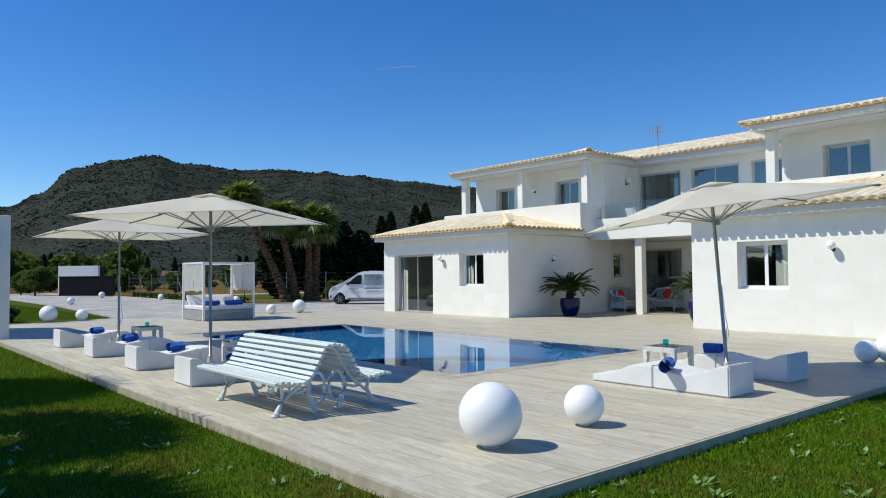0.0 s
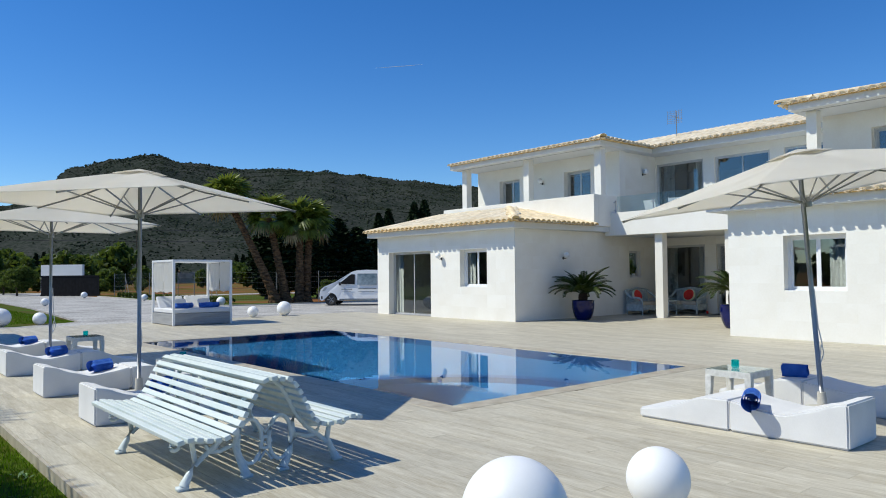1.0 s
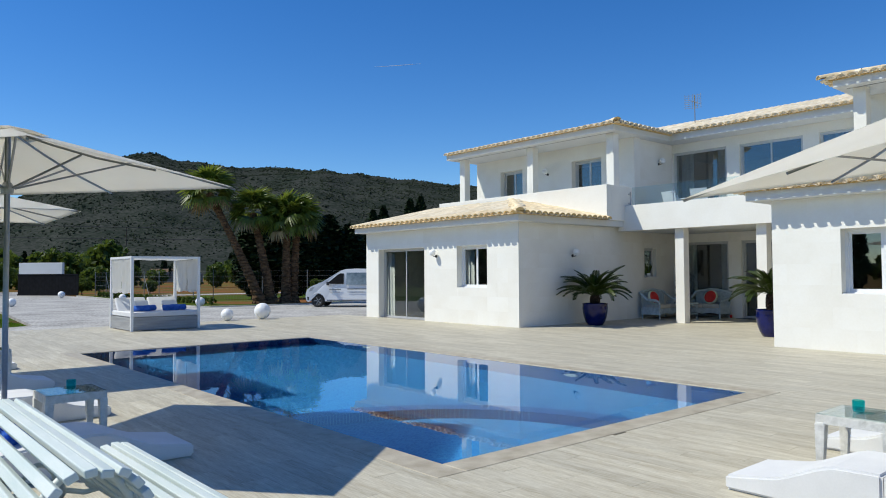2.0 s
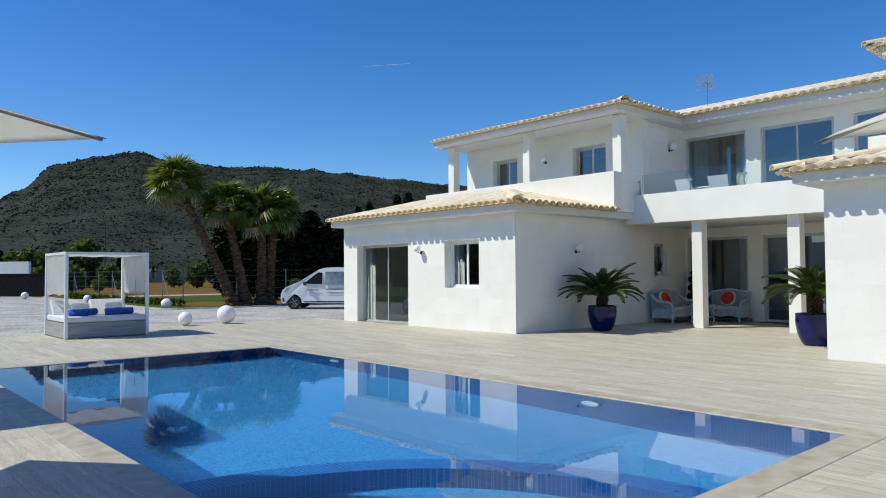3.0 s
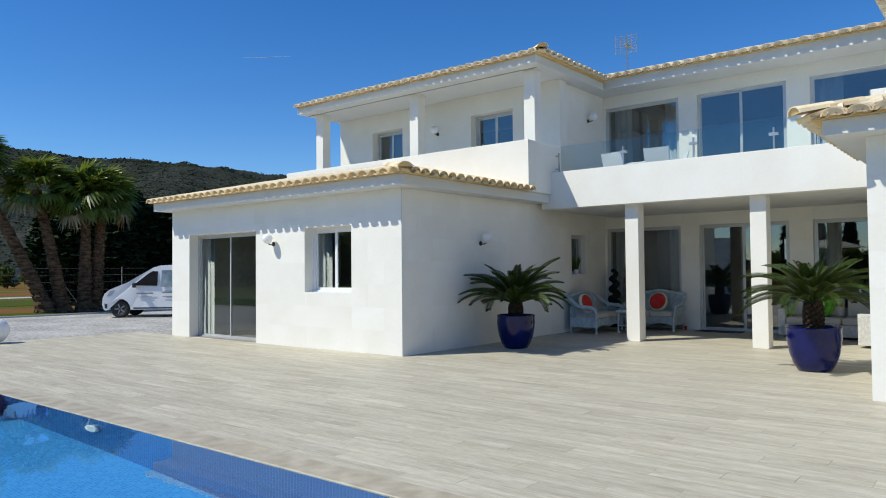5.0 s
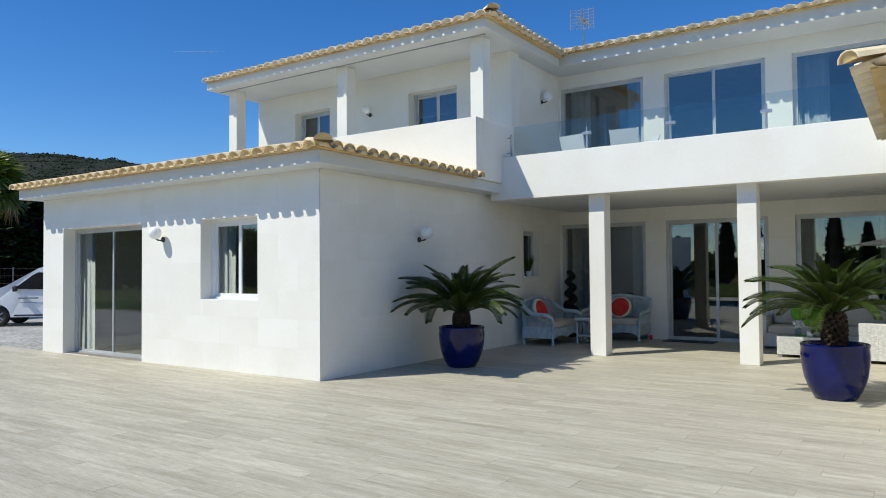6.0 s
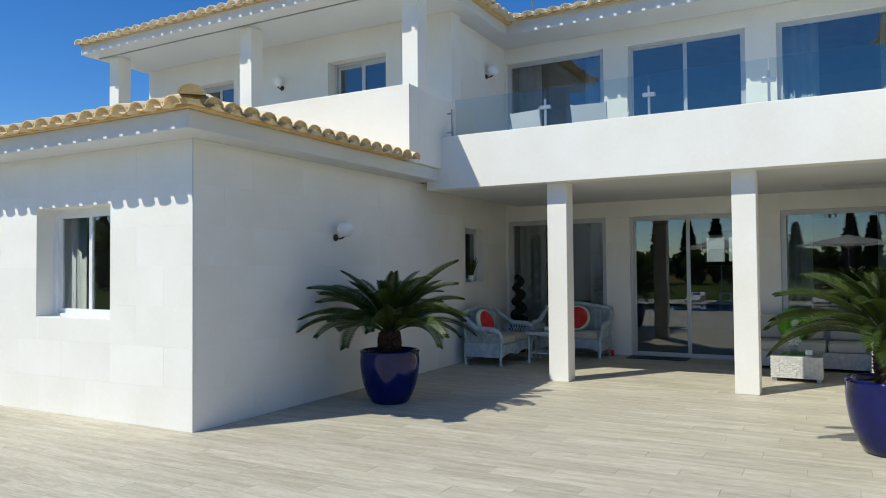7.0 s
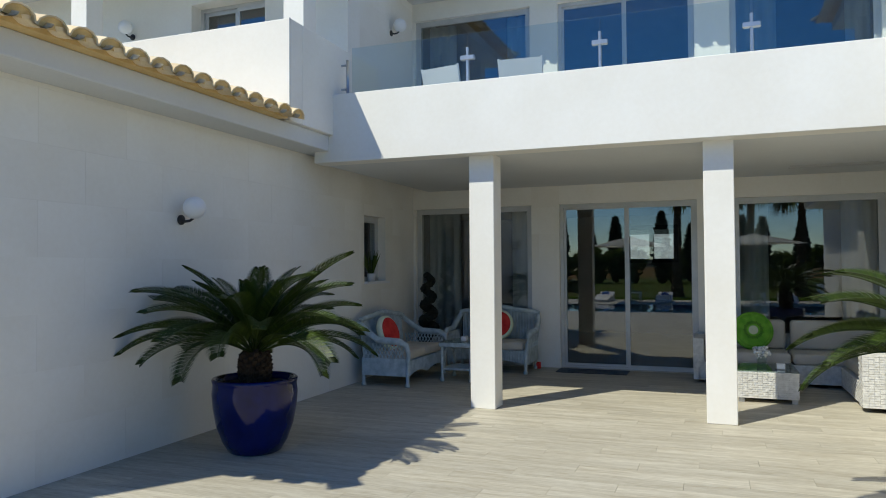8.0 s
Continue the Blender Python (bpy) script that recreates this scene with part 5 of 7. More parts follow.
# ---- loggia ----
def pot_with_cycad(x, y, scale, seed, reach=1.0, stem=0.30):
    rnd = random.Random(seed)
    prof = [(0.0, 0.0), (0.20, 0.0), (0.225, 0.015), (0.275, 0.10), (0.325, 0.24), (0.35, 0.38), (0.36, 0.50), (0.352, 0.58), (0.358, 0.60), (0.362, 0.62), (0.35, 0.632), (0.325, 0.63), (0.315, 0.60), (0.30, 0.56), (0.0, 0.56)]
    t = thing("plant_pot", pose(x, y, 0), "large cobalt-blue glazed ceramic pot on the terrace", "plant pot", "blue glazed pots")
    part("body", lathe([(r * scale, z * scale) for r, z in prof], 40), M_BLUEPOT, t, smooth=True)
    part("soil", lathe([(0.0, 0.55 * scale), (0.305 * scale, 0.55 * scale), (0.305 * scale, 0.575 * scale), (0.0, 0.59 * scale)], 24), M_SOIL, t, "dark potting soil")
    pl = thing("cycad", pose(x, y, 0.57 * scale), "dark green sago palm with arching feathery fronds in a blue pot", "potted palm", "sago palms in pots")
    # stubby trunk of leaf bases
    bm = bmesh.new()
    for k in range(90):
        a, h = k * 2.4, stem * k / 90
        r = 0.085 + 0.02 * math.sin(math.pi * k / 90)
        m = Matrix.Translation((r * math.cos(a), r * math.sin(a), h)) @ Matrix.Rotation(a, 4, "Z") @ Matrix.Rotation(radians(35), 4, "Y")
        box(bm, -0.02, 0.035, -0.018, 0.018, -0.02, 0.03, m)
    tube(bm, [(0, 0, -0.02), (0, 0, stem - 0.02)], [0.095, 0.07], 10)
    part("trunk", bm, M_CYCADTRUNK, pl, "rough brown trunk")
    # three frond shapes
    shapes = []
    for droop in (0.55, 0.82, 1.02):
        rach, leaves = [], []
        L = 0.98
        p, ang = Vector((0, 0, 0)), 0.0
        for k in range(25):
            rach.append(p.copy())
            ang = droop * 1.15 * (k / 24) ** 1.4
            p = p + Vector((math.cos(ang), 0, -math.sin(ang))) * (L / 24)
        rach.append(p)
        bm = tube(bmesh.new(), rach, [0.008 * (1 - 0.75 * i / 25) for i in range(26)], 5)
        for k in range(4, 25):
            for h in (0, 0.25, 0.5, 0.75):
                q = rach[k].lerp(rach[k + 1], h)
                d = (rach[k + 1] - rach[k]).normalized()
                f = (k + h - 4) / 21
                ln = 0.175 * (math.sin(math.pi * (0.14 + 0.80 * f)) ** 0.6)
                nrm = Vector((-d.z, 0, d.x))
                if nrm.z < 0:
                    nrm = -nrm
                for s in (-1, 1):
                    out = (Vector((0, s, 0)) * 0.68 + d * 0.62 + nrm * 0.36).normalized()
                    w = d * 0.0050
                    tip = q + out * ln - nrm * 0.015
                    mid_ = q + out * ln * 0.55 + nrm * 0.004
                    v = [bm.verts.new(c) for c in (q - w * 0.6, q + w * 0.6, mid_ + w, tip, mid_ - w)]
                    bm.faces.new(v)
        shapes.append(put("frond", bm, M_FROND))
    n = 54
    for k in range(n):
        f = k / n
        a = k * 2.39996 + rnd.uniform(-0.2, 0.2)
        rise = 80 - 62 * f ** 0.9 + rnd.uniform(-6, 6)
        me = shapes[0 if f < 0.35 else (1 if f < 0.75 else 2)]
        ob = new("frond", me)
        ob.parent = pl
        ob.matrix_parent_inverse = Matrix.Identity(4)
        sc = scale * rnd.uniform(0.88, 1.08) * (0.66 if f < 0.14 else (0.82 if f < 0.32 else 1.04))
        ob.matrix_basis = Matrix.Translation((0, 0, stem - 0.03)) @ Matrix.Rotation(a, 4, "Z") @ Matrix.Rotation(radians(-rise), 4, "Y") @ Matrix.Rotation(rnd.uniform(-0.35, 0.35), 4, "X") @ Matrix.Scale(sc * reach, 4) @ Matrix.Translation((0.05, 0, 0))


pot_with_cycad(19.8, 16.25, 0.98, 3, 1.04, 0.27)
pot_with_cycad(19.68, 11.2, 0.98, 8, 0.90, 0.40)


def round_cushion(m, r, rim, face, label, name="cushion"):
    """A round printed cushion lying in the xy plane, face towards +z."""
    t = thing(name, m, label, "cushion")
    part("rim", lathe([(0.0, -0.05), (r * 0.7, -0.055), (r * 0.97, -0.03), (r, 0.0), (r * 0.97, 0.03), (r * 0.86, 0.045), (0, 0.045)], 28), rim, t, smooth=True)
    part("face", lathe([(0.0, 0.044), (r * 0.85, 0.044), (r * 0.8, 0.054), (r * 0.4, 0.064), (0.0, 0.066)], 28), face, t, smooth=True)
    return t


def wicker_sofa(m, L=1.45, label="pale blue-grey wicker two-seat sofa with beige cushions"):
    """Old-style wicker settee; the back lies along +y of its own frame, front towards -y."""
    t = thing("wicker_sofa", m, label, "sofa", "wicker sofas in the loggia")
    D = 0.72
    # apron with a waved lower edge
    n = 24
    bm = bmesh.new()
    lo_, hi_ = [], []
    for k in range(n + 1):
        x = -L / 2 + 0.08 + (L - 0.16) * k / n
        lo_.append((x, 0.13 + 0.05 * abs(math.sin(2 * math.pi * k / n))))
    outline = lo_ + [(L / 2 - 0.08, 0.33), (-L / 2 + 0.08, 0.33)]
    part("apron", extrude_profile([(x, z) for x, z in outline], -D / 2 + 0.02, -D / 2 + 0.045, "y"), M_WICKER, t)
    bm = bmesh.new()
    k = -L / 2 + 0.09
    while k < L / 2 - 0.09:
        zb = 0.14 + 0.05 * abs(math.sin(2 * math.pi * (k + L / 2 - 0.08) / (L - 0.16)))
        tube(bm, [(k, -D / 2 + 0.014, zb), (k, -D / 2 + 0.014, 0.33)], 0.0095, 5)
        k += 0.024
    part("apron_weave", bm, M_WICKER, t)
    bm = bmesh.new()
    for s in (-1, 1):
        box(bm, s * (L / 2 - 0.07) - 0.012, s * (L / 2 - 0.07) + 0.012, -D / 2 + 0.04, D / 2 - 0.05, 0.14, 0.33)
    box(bm, -L / 2 + 0.08, L / 2 - 0.08, D / 2 - 0.08, D / 2 - 0.05, 0.14, 0.33)
    box(bm, -L / 2 + 0.08, L / 2 - 0.08, -D / 2 + 0.05, D / 2 - 0.08, 0.30, 0.33)
    part("seat_frame", bm, M_WICKER, t)
    for s in (-1, 1):
        part("seat_cushion", boxed(*sorted((s * 0.005, s * (L / 2 - 0.10))), -D / 2 + 0.04, D / 2 - 0.14, 0.33, 0.45, 0.035, 3), M_CUSHION, t, "beige seat cushion", True)
    # back, arched at the top, with upright strands
    def top(x):
        u = abs(x) / (L / 2)
        return 0.90 - 0.10 * u ** 3 + 0.015 * math.cos(u * 6)
    bm = bmesh.new()
    k = -L / 2 + 0.08
    while k < L / 2 - 0.08:
        b_ = bm
        tube(b_, [(k, D / 2 - 0.07, 0.30), (k, D / 2 - 0.02, top(k) - 0.02)], 0.0105, 5)
        k += 0.024
    part("back_weave", bm, M_WICKER, t)
    bm = tube(bmesh.new(), [(x, D / 2 - 0.02, top(x)) for x in np.linspace(-L / 2 + 0.02, L / 2 - 0.02, 20)], 0.036, 8)
    part("back_roll", bm, M_WICKER, t, "braided top roll", True)
    for s in (-1, 1):
        x = s * (L / 2 - 0.04)
        path = [(x, D / 2 - 0.03, 0.80), (x + s * 0.03, D / 2 - 0.16, 0.70), (x + s * 0.04, 0.05, 0.60), (x + s * 0.04, -D / 2 + 0.12, 0.585), (x + s * 0.03, -D / 2 + 0.02, 0.54), (x, -D / 2 - 0.0, 0.43), (x - s * 0.02, -D / 2 + 0.02, 0.28), (x - s * 0.03, -D / 2 + 0.03, 0.08)]
        part("arm", tube(bmesh.new(), path, [0.035, 0.042, 0.045, 0.045, 0.04, 0.03, 0.026, 0.024], 8), M_WICKER, t, "rolled wicker arm", True)
        # open diamond lattice below the arm
        bm = bmesh.new()
        for k in range(12):
            y0 = -D / 2 + 0.04 + k * 0.05
            tube(bm, [(x, y0, 0.33), (x + s * 0.02, min(y0 + 0.12, D / 2 - 0.06), 0.56)], 0.007, 4)
            tube(bm, [(x, y0 + 0.06, 0.33), (x + s * 0.02, max(y0 - 0.06, -D / 2 + 0.05), 0.56)], 0.007, 4)
        box(bm, x - 0.008, x + 0.008, -D / 2 + 0.04, D / 2 - 0.06, 0.14, 0.36)
        part("arm_lattice", bm, M_WICKER, t)
        for y in (-D / 2 + 0.03, D / 2 - 0.07):
            part("leg", lathe([(0.0, 0), (0.028, 0), (0.035, 0.025), (0.022, 0.05), (0.022, 0.18), (0, 0.18)], 10), M_WICKER, t, smooth=True, m=pose(x - s * 0.03, y, 0))


wicker_sofa(pose(23.75, 16.62, 0, 0, 0, 0))
wicker_sofa(pose(24.98, 15.72, 0, 0, 0, -90), 1.30)
round_cushion(pose(23.40, 16.70, 0.66, 72, 0, -6), 0.235, M_PALE, M_RED, "round red watermelon cushion with a green rim on a wicker sofa")
round_cushion(pose(25.07, 15.66, 0.66, 70, 0, -90), 0.235, M_PALE, M_RED, "round red watermelon cushion with a green rim on a wicker sofa")

t = thing("wicker_table", pose(23.95, 15.85, 0), "small pale wicker coffee table with a glass top", "coffee table")
for sx in (-1, 1):
    for sy in (-1, 1):
        part("leg", lathe([(0.0, 0), (0.025, 0), (0.03, 0.03), (0.018, 0.06), (0.018, 0.5), (0, 0.5)], 10), M_WICKER, t, m=pose(sx * 0.24, sy * 0.2, 0), smooth=True)
part("tabletop", boxed(-0.28, 0.28, -0.24, 0.24, 0.46, 0.52, 0.015, 2), M_WICKER, t)
part("glass_top", boxed(-0.27, 0.27, -0.23, 0.23, 0.522, 0.532, 0.003, 1), M_RAILGLASS, t, "clear glass top")
part("lower_shelf", boxed(-0.25, 0.25, -0.21, 0.21, 0.15, 0.18, 0.01, 1), M_WICKER, t)
for sy in (-0.2, 0.2):
    part("arch", tube(bmesh.new(), [(-0.24, sy, 0.2), (-0.2, sy, 0.36), (0, sy, 0.45), (0.2, sy, 0.36), (0.24, sy, 0.2)], 0.012, 6), M_WICKER, t)
ob = part("candle", boxed(-0.04, 0.04, -0.04, 0.04, 0, 0.06, 0.008, 2), M_LOUNGER, None, "square white candle on the wicker table")
ob.matrix_basis = pose(23.9, 15.8, 0.532)
tagged(ob, category="candle")

# spiral topiary in the corner
t = thing("spiral_topiary", pose(25.15, 16.82, 0), "dark clipped spiral topiary in a pot", "topiary")
part("pot", lathe([(0.0, 0), (0.11, 0), (0.14, 0.26), (0.15, 0.27), (0.13, 0.28), (0, 0.26)], 20), M_BLACK, t, "dark pot", True)
bm = bmesh.new()
tube(bm, [(0, 0, 0.25), (0, 0, 1.4)], 0.02, 6)
pts, rad = [], []
for k in range(90):
    f = k / 89
    a = f * 6.2832 * 4.2
    r = 0.10 * (1 - 0.45 * f)
    pts.append((r * math.cos(a), r * math.sin(a), 0.36 + 1.06 * f))
    rad.append(0.095 * (1 - 0.5 * f))
tube(bm, pts, rad, 9)
for v in bm.verts:
    v.co += Vector((random.uniform(-1, 1), random.uniform(-1, 1), random.uniform(-1, 1))) * 0.010
part("foliage", bm, M_DARKTOP, t)

# potted grass on the sill of the small window
t = thing("potted_grass", pose(23.98, 17.24, 1.336), "small green grass plant in a white pot on a sill", "potted plant")
part("pot", lathe([(0.0, 0), (0.05, 0), (0.065, 0.11), (0.055, 0.11), (0, 0.10)], 18), M_BALL, t, "white pot", True)
bm = bmesh.new()
for k in range(46):
    a, lean_ = random.uniform(0, 6.28), random.uniform(0.02, 0.13)
    h = random.uniform(0.22, 0.40)
    d = Vector((math.cos(a), math.sin(a), 0))
    w = Vector((-d.y, d.x, 0)) * 0.004
    b0 = d * 0.03 + Vector((0, 0, 0.1))
    m1 = d * (0.03 + lean_ * 0.4) + Vector((0, 0, 0.1 + h * 0.6))
    m2 = d * (0.03 + lean_) + Vector((0, 0, 0.1 + h))
    v = [bm.verts.new(c) for c in (b0 - w, b0 + w, m1 + w, m2, m1 - w)]
    bm.faces.new(v)
part("blades", bm, M_ORCHARD, t, "thin green blades")


def weave_faces(bm, x0, x1, y0, y1, z0, z1, step=0.024):
    """Flat bands woven over the four sides of a box."""
    nz = max(1, int((z1 - z0) / step))
    hz = (z1 - z0) / nz
    for axis, p, a0, a1 in (("y", y0, x0, x1), ("y", y1, x0, x1), ("x", x0, y0, y1), ("x", x1, y0, y1)):
        na = max(1, int((a1 - a0) / 0.05))
        ha = (a1 - a0) / na
        sgn = -1 if p in (x0, y0) else 1
        for i in range(na):
            for j in range(nz):
                o = 0.008 if (i + j) % 2 else 0.004
                u0, u1, v0, v1 = a0 + i * ha + 0.0015, a0 + (i + 1) * ha - 0.0015, z0 + j * hz + 0.002, z0 + (j + 1) * hz - 0.002
                if axis == "y":
                    box(bm, u0, u1, min(p, p + sgn * o), max(p, p + sgn * o), v0, v1)
                else:
                    box(bm, min(p, p + sgn * o), max(p, p + sgn * o), u0, u1, v0, v1)


t = thing("lounge_table", pose(23.8, 12.08, 0), "low white woven resin table with a glass top", "coffee table")
part("body", boxed(-0.40, 0.40, -0.31, 0.31, 0.05, 0.34), M_WHITEWICKER, t)
bm = bmesh.new()
weave_faces(bm, -0.40, 0.40, -0.31, 0.31, 0.05, 0.34)
part("weave", bm, M_WHITEWICKER, t, "woven bands")
part("glass_top", boxed(-0.41, 0.41, -0.32, 0.32, 0.342, 0.35, 0.002, 1), M_RAILGLASS, t, "clear glass top")
for sx in (-1, 1):
    for sy in (-1, 1):
        part("foot", boxed(sx * 0.36 - 0.03, sx * 0.36 + 0.03, sy * 0.27 - 0.03, sy * 0.27 + 0.03, 0, 0.05), M_STEEL, t)
t = thing("flower_vase", pose(23.75, 12.12, 0.35), "glass vase with pale dried flowers on the lounge table", "vase")
part("glass", lathe([(0.0, 0), (0.05, 0), (0.055, 0.10), (0.045, 0.13), (0.04, 0.13), (0.045, 0.02), (0, 0.015)], 18), M_RAILGLASS, t, smooth=True)
bm = bmesh.new()
for k in range(60):
    c = Vector((random.gauss(0, 0.05), random.gauss(0, 0.05), 0.17 + random.gauss(0, 0.03)))
    bmesh.ops.create_icosphere(bm, subdivisions=1, radius=random.uniform(0.012, 0.022), matrix=Matrix.Translation(c))
part("flowers", bm, M_BALL, t, "pale blossoms")
ob = part("candle", boxed(-0.045, 0.045, -0.045, 0.045, 0, 0.07, 0.01, 2), M_LOUNGER, None, "square white candle on the lounge table")
ob.matrix_basis = pose(23.62, 11.93, 0.35)
tagged(ob, category="candle")

t = thing("corner_sofa", pose(24.3, 11.4, 0), "white woven resin corner sofa with beige cushions", "sofa")
for a in ((0.30, 1.08, -0.72, 1.45, 0.05, 0.28), (-1.12, 0.28, -1.05, -0.74, 0.05, 0.28), (-1.12, 0.28, -0.74, -0.22, 0.05, 0.28), (-1.15, -0.95, -1.05, -0.20, 0.05, 0.60), (1.0, 1.12, -0.72, 1.45, 0.285, 0.60), (0.30, 1.12, 1.36, 1.48, 0.05, 0.58)):
    ob = part("frame", boxed(*a), M_WHITEWICKER, t)
    bm = bmesh.new()
    weave_faces(bm, *a)
    part("weave", bm, M_WHITEWICKER, ob)
for y in (-0.70, 0.33):
    part("seat_cushion", boxed(0.29, 0.98, y, y + 1.01, 0.282, 0.42, 0.04, 3), M_CUSHION, t, "beige seat cushion", True)
    part("back_cushion", boxed(0.80, 0.98, y + 0.02, y + 0.99, 0.42, 0.80, 0.05, 3), M_CUSHION, t, "beige back cushion", True)
part("seat_cushion", boxed(-0.94, 0.27, -0.88, -0.24, 0.282, 0.42, 0.04, 3), M_CUSHION, t, "beige seat cushion", True)
part("back_cushion", boxed(-0.9, 0.27, -1.04, -0.88, 0.42, 0.80, 0.05, 3), M_CUSHION, t, "beige back cushion", True)
kiwi = round_cushion(pose(25.02, 12.15, 0.66, 75, 0, -85), 0.255, M_GREEN, M_GREEN, "round green kiwi cushion on the corner sofa")
part("core", lathe([(0.0, 0.065), (0.06, 0.064), (0.055, 0.070), (0, 0.072)], 20), M_PALE, kiwi, "pale printed core")
bm = bmesh.new()
for k in range(26):
    a = 6.2832 * k / 26
    box(bm, 0.085, 0.115 + 0.01 * (k % 2), -0.005, 0.005, 0.058, 0.0675, Matrix.Rotation(a, 4, "Z"))
part("seeds", bm, M_BLACK, kiwi, "black printed seeds")

bm = bmesh.new()
box(bm, -0.2, 0.2, -0.5, 0.5, 0, 0.012)
for k in range(30):
    x, y = random.uniform(-0.16, 0.16), random.uniform(-0.45, 0.45)
    box(bm, x - 0.02, x + 0.02, y - 0.03, y + 0.03, 0.012, 0.015)
ob = part("door_mat", bm, M_DARKTRIM, None, "dark patterned door mat")
ob.matrix_basis = pose(25.18, 14.28, 0.0)
tagged(ob, category="door mat")
ob = part("ashtray", lathe([(0, 0), (0.05, 0), (0.05, 0.09), (0.04, 0.09), (0.04, 0.02), (0, 0.02)], 16), M_RED, None, "small red tin on the loggia floor", True)
ob.matrix_basis = pose(25.3, 15.12, 0)
tagged(ob, category="tin")


# ---- plants and land ----
def fan_leaf(rng, n=20, r=1.0):
    """A fan palm leaf on a stalk along +x: pleated segments with drooping tips, as corners of quads."""
    q = []
    stalk = 0.62
    q.append([(0, -0.018, 0), (stalk, -0.010, 0.02), (stalk, 0.010, 0.02), (0, 0.018, 0)])
    for k in range(n):
        a = radians(-92 + 184 * (k + 0.5) / n)
        rr = r * (0.80 + 0.2 * math.cos(a * 0.6)) * rng.uniform(0.92, 1.05)
        d = np.array([math.cos(a), math.sin(a), 0.0])
        w = np.array([-d[1], d[0], 0.0]) * 0.07
        c0 = np.array([stalk, 0, 0.02])
        c1 = c0 + d * rr * 0.58 + np.array([0, 0, 0.03 - 0.09 * abs(math.sin(a)) + 0.015 * (-1) ** k])
        c2 = c0 + d * rr + np.array([0, 0, -0.26 - 0.34 * rng.random()])
        q.append([c0 - w * 0.15, c0 + w * 0.15, c1 + w, c1 - w])
        q.append([c1 - w, c1 + w, c2 + w * 0.12, c2 - w * 0.12])
    return np.array([[np.array(c, dtype=float) for c in f] for f in q])


def palm_tree(base, top, seed, leaves=46, size=1.0, label="leaning fan palm with a shaggy green crown"):
    rng = random.Random(seed)
    base, top = Vector(base), Vector(top)
    t = thing("palm_tree", pose(*base), label, "palm tree", "fan palms")
    bm = bmesh.new()
    pts, rad = [], []
    for k in range(40):
        f = k / 39
        p = (top - base) * f
        p.z = (top.z - base.z) * f
        side_ = (top - base)
        pts.append((side_.x * f ** 1.15, side_.y * f ** 1.15, p.z))
        rad.append((0.27 - 0.105 * min(1, f * 1.5) + (0.12 * (1 - f * 8) if f < 0.125 else 0)) * (1.07 if k % 2 else 0.95))
    tube(bm, pts, rad, 12)
    for k in range(260):
        f = rng.random() ** 0.9
        i = min(38, int(f * 39))
        c, a = Vector(pts[i]), rng.uniform(0, 6.28)
        m = Matrix.Translation(c) @ Matrix.Rotation(a, 4, "Z") @ Matrix.Translation((rad[i] * 0.95, 0, 0)) @ Matrix.Rotation(radians(-28), 4, "Y")
        box(bm, -0.03, 0.035, -0.045, 0.045, -0.05, 0.08, m)
    part("trunk", bm, M_BARK, t, "rough brown trunk of old leaf bases")
    green, dry = [], []
    for k in range(leaves):
        f = k / leaves
        q = fan_leaf(rng) * size
        a = k * 2.39996 + rng.uniform(-0.3, 0.3)
        rise = 84 - 112 * f ** 0.95 + rng.uniform(-12, 12)
        m = Matrix.Translation(Vector(pts[-1]) + Vector((0, 0, 0.12 - 0.25 * f))) @ Matrix.Rotation(a, 4, "Z") @ Matrix.Rotation(radians(-rise), 4, "Y") @ Matrix.Rotation(rng.uniform(-0.5, 0.5), 4, "X")
        R, T = np.array(m.to_3x3()), np.array(m.translation)
        (dry if f > 0.92 else green).append(q @ R.T + T)
    for nm, lst, mat in (("crown", green, M_PALMLEAF), ("dead_leaves", dry, M_PALMDRY)):
        ob = new(nm, quads_mesh(nm, np.concatenate(lst), mat))
        ob.parent = t
        ob.matrix_parent_inverse = Matrix.Identity(4)
    return t


palm_tree((20.2, 37.6, -0.1), (17.85, 38.6, 5.6), 1, 28, 0.93)
palm_tree((20.75, 37.5, -0.1), (20.0, 38.1, 4.65), 2, 26, 0.92)
palm_tree((21.5, 37.4, -0.1), (21.55, 37.4, 4.35), 4, 26, 0.94)
palm_tree((21.95, 37.5, -0.1), (22.2, 37.4, 4.4), 5, 28, 0.94)
# palms on the lawn whose shade falls across the grass
palm_tree((-2.7, 14.4, -0.1), (-2.6, 14.3, 5.6), 11, 20, 1.1, "tall fan palm on the lawn")
palm_tree((-2.75, 10.9, -0.1), (-2.65, 10.8, 5.3), 12, 20, 1.1, "tall fan palm on the lawn")
palm_tree((-3.6, 8.5, -0.1), (-3.45, 8.4, 5.2), 13, 20, 1.1, "tall fan palm on the lawn")


def leaf_cloud(points, size, rng):
    """Small leaf quads at random turns round the given points."""
    n = len(points)
    a = rng.normal(size=(n, 3))
    a /= np.linalg.norm(a, axis=1)[:, None]
    b = np.cross(a, rng.normal(size=(n, 3)))
    b /= np.linalg.norm(b, axis=1)[:, None]
    s = size * rng.uniform(0.6, 1.3, (n, 1))
    a, b = a * s, b * s * 0.55
    return np.stack([points - a - b * 0.4, points + b, points + a + b * 0.4, points - b], axis=1)


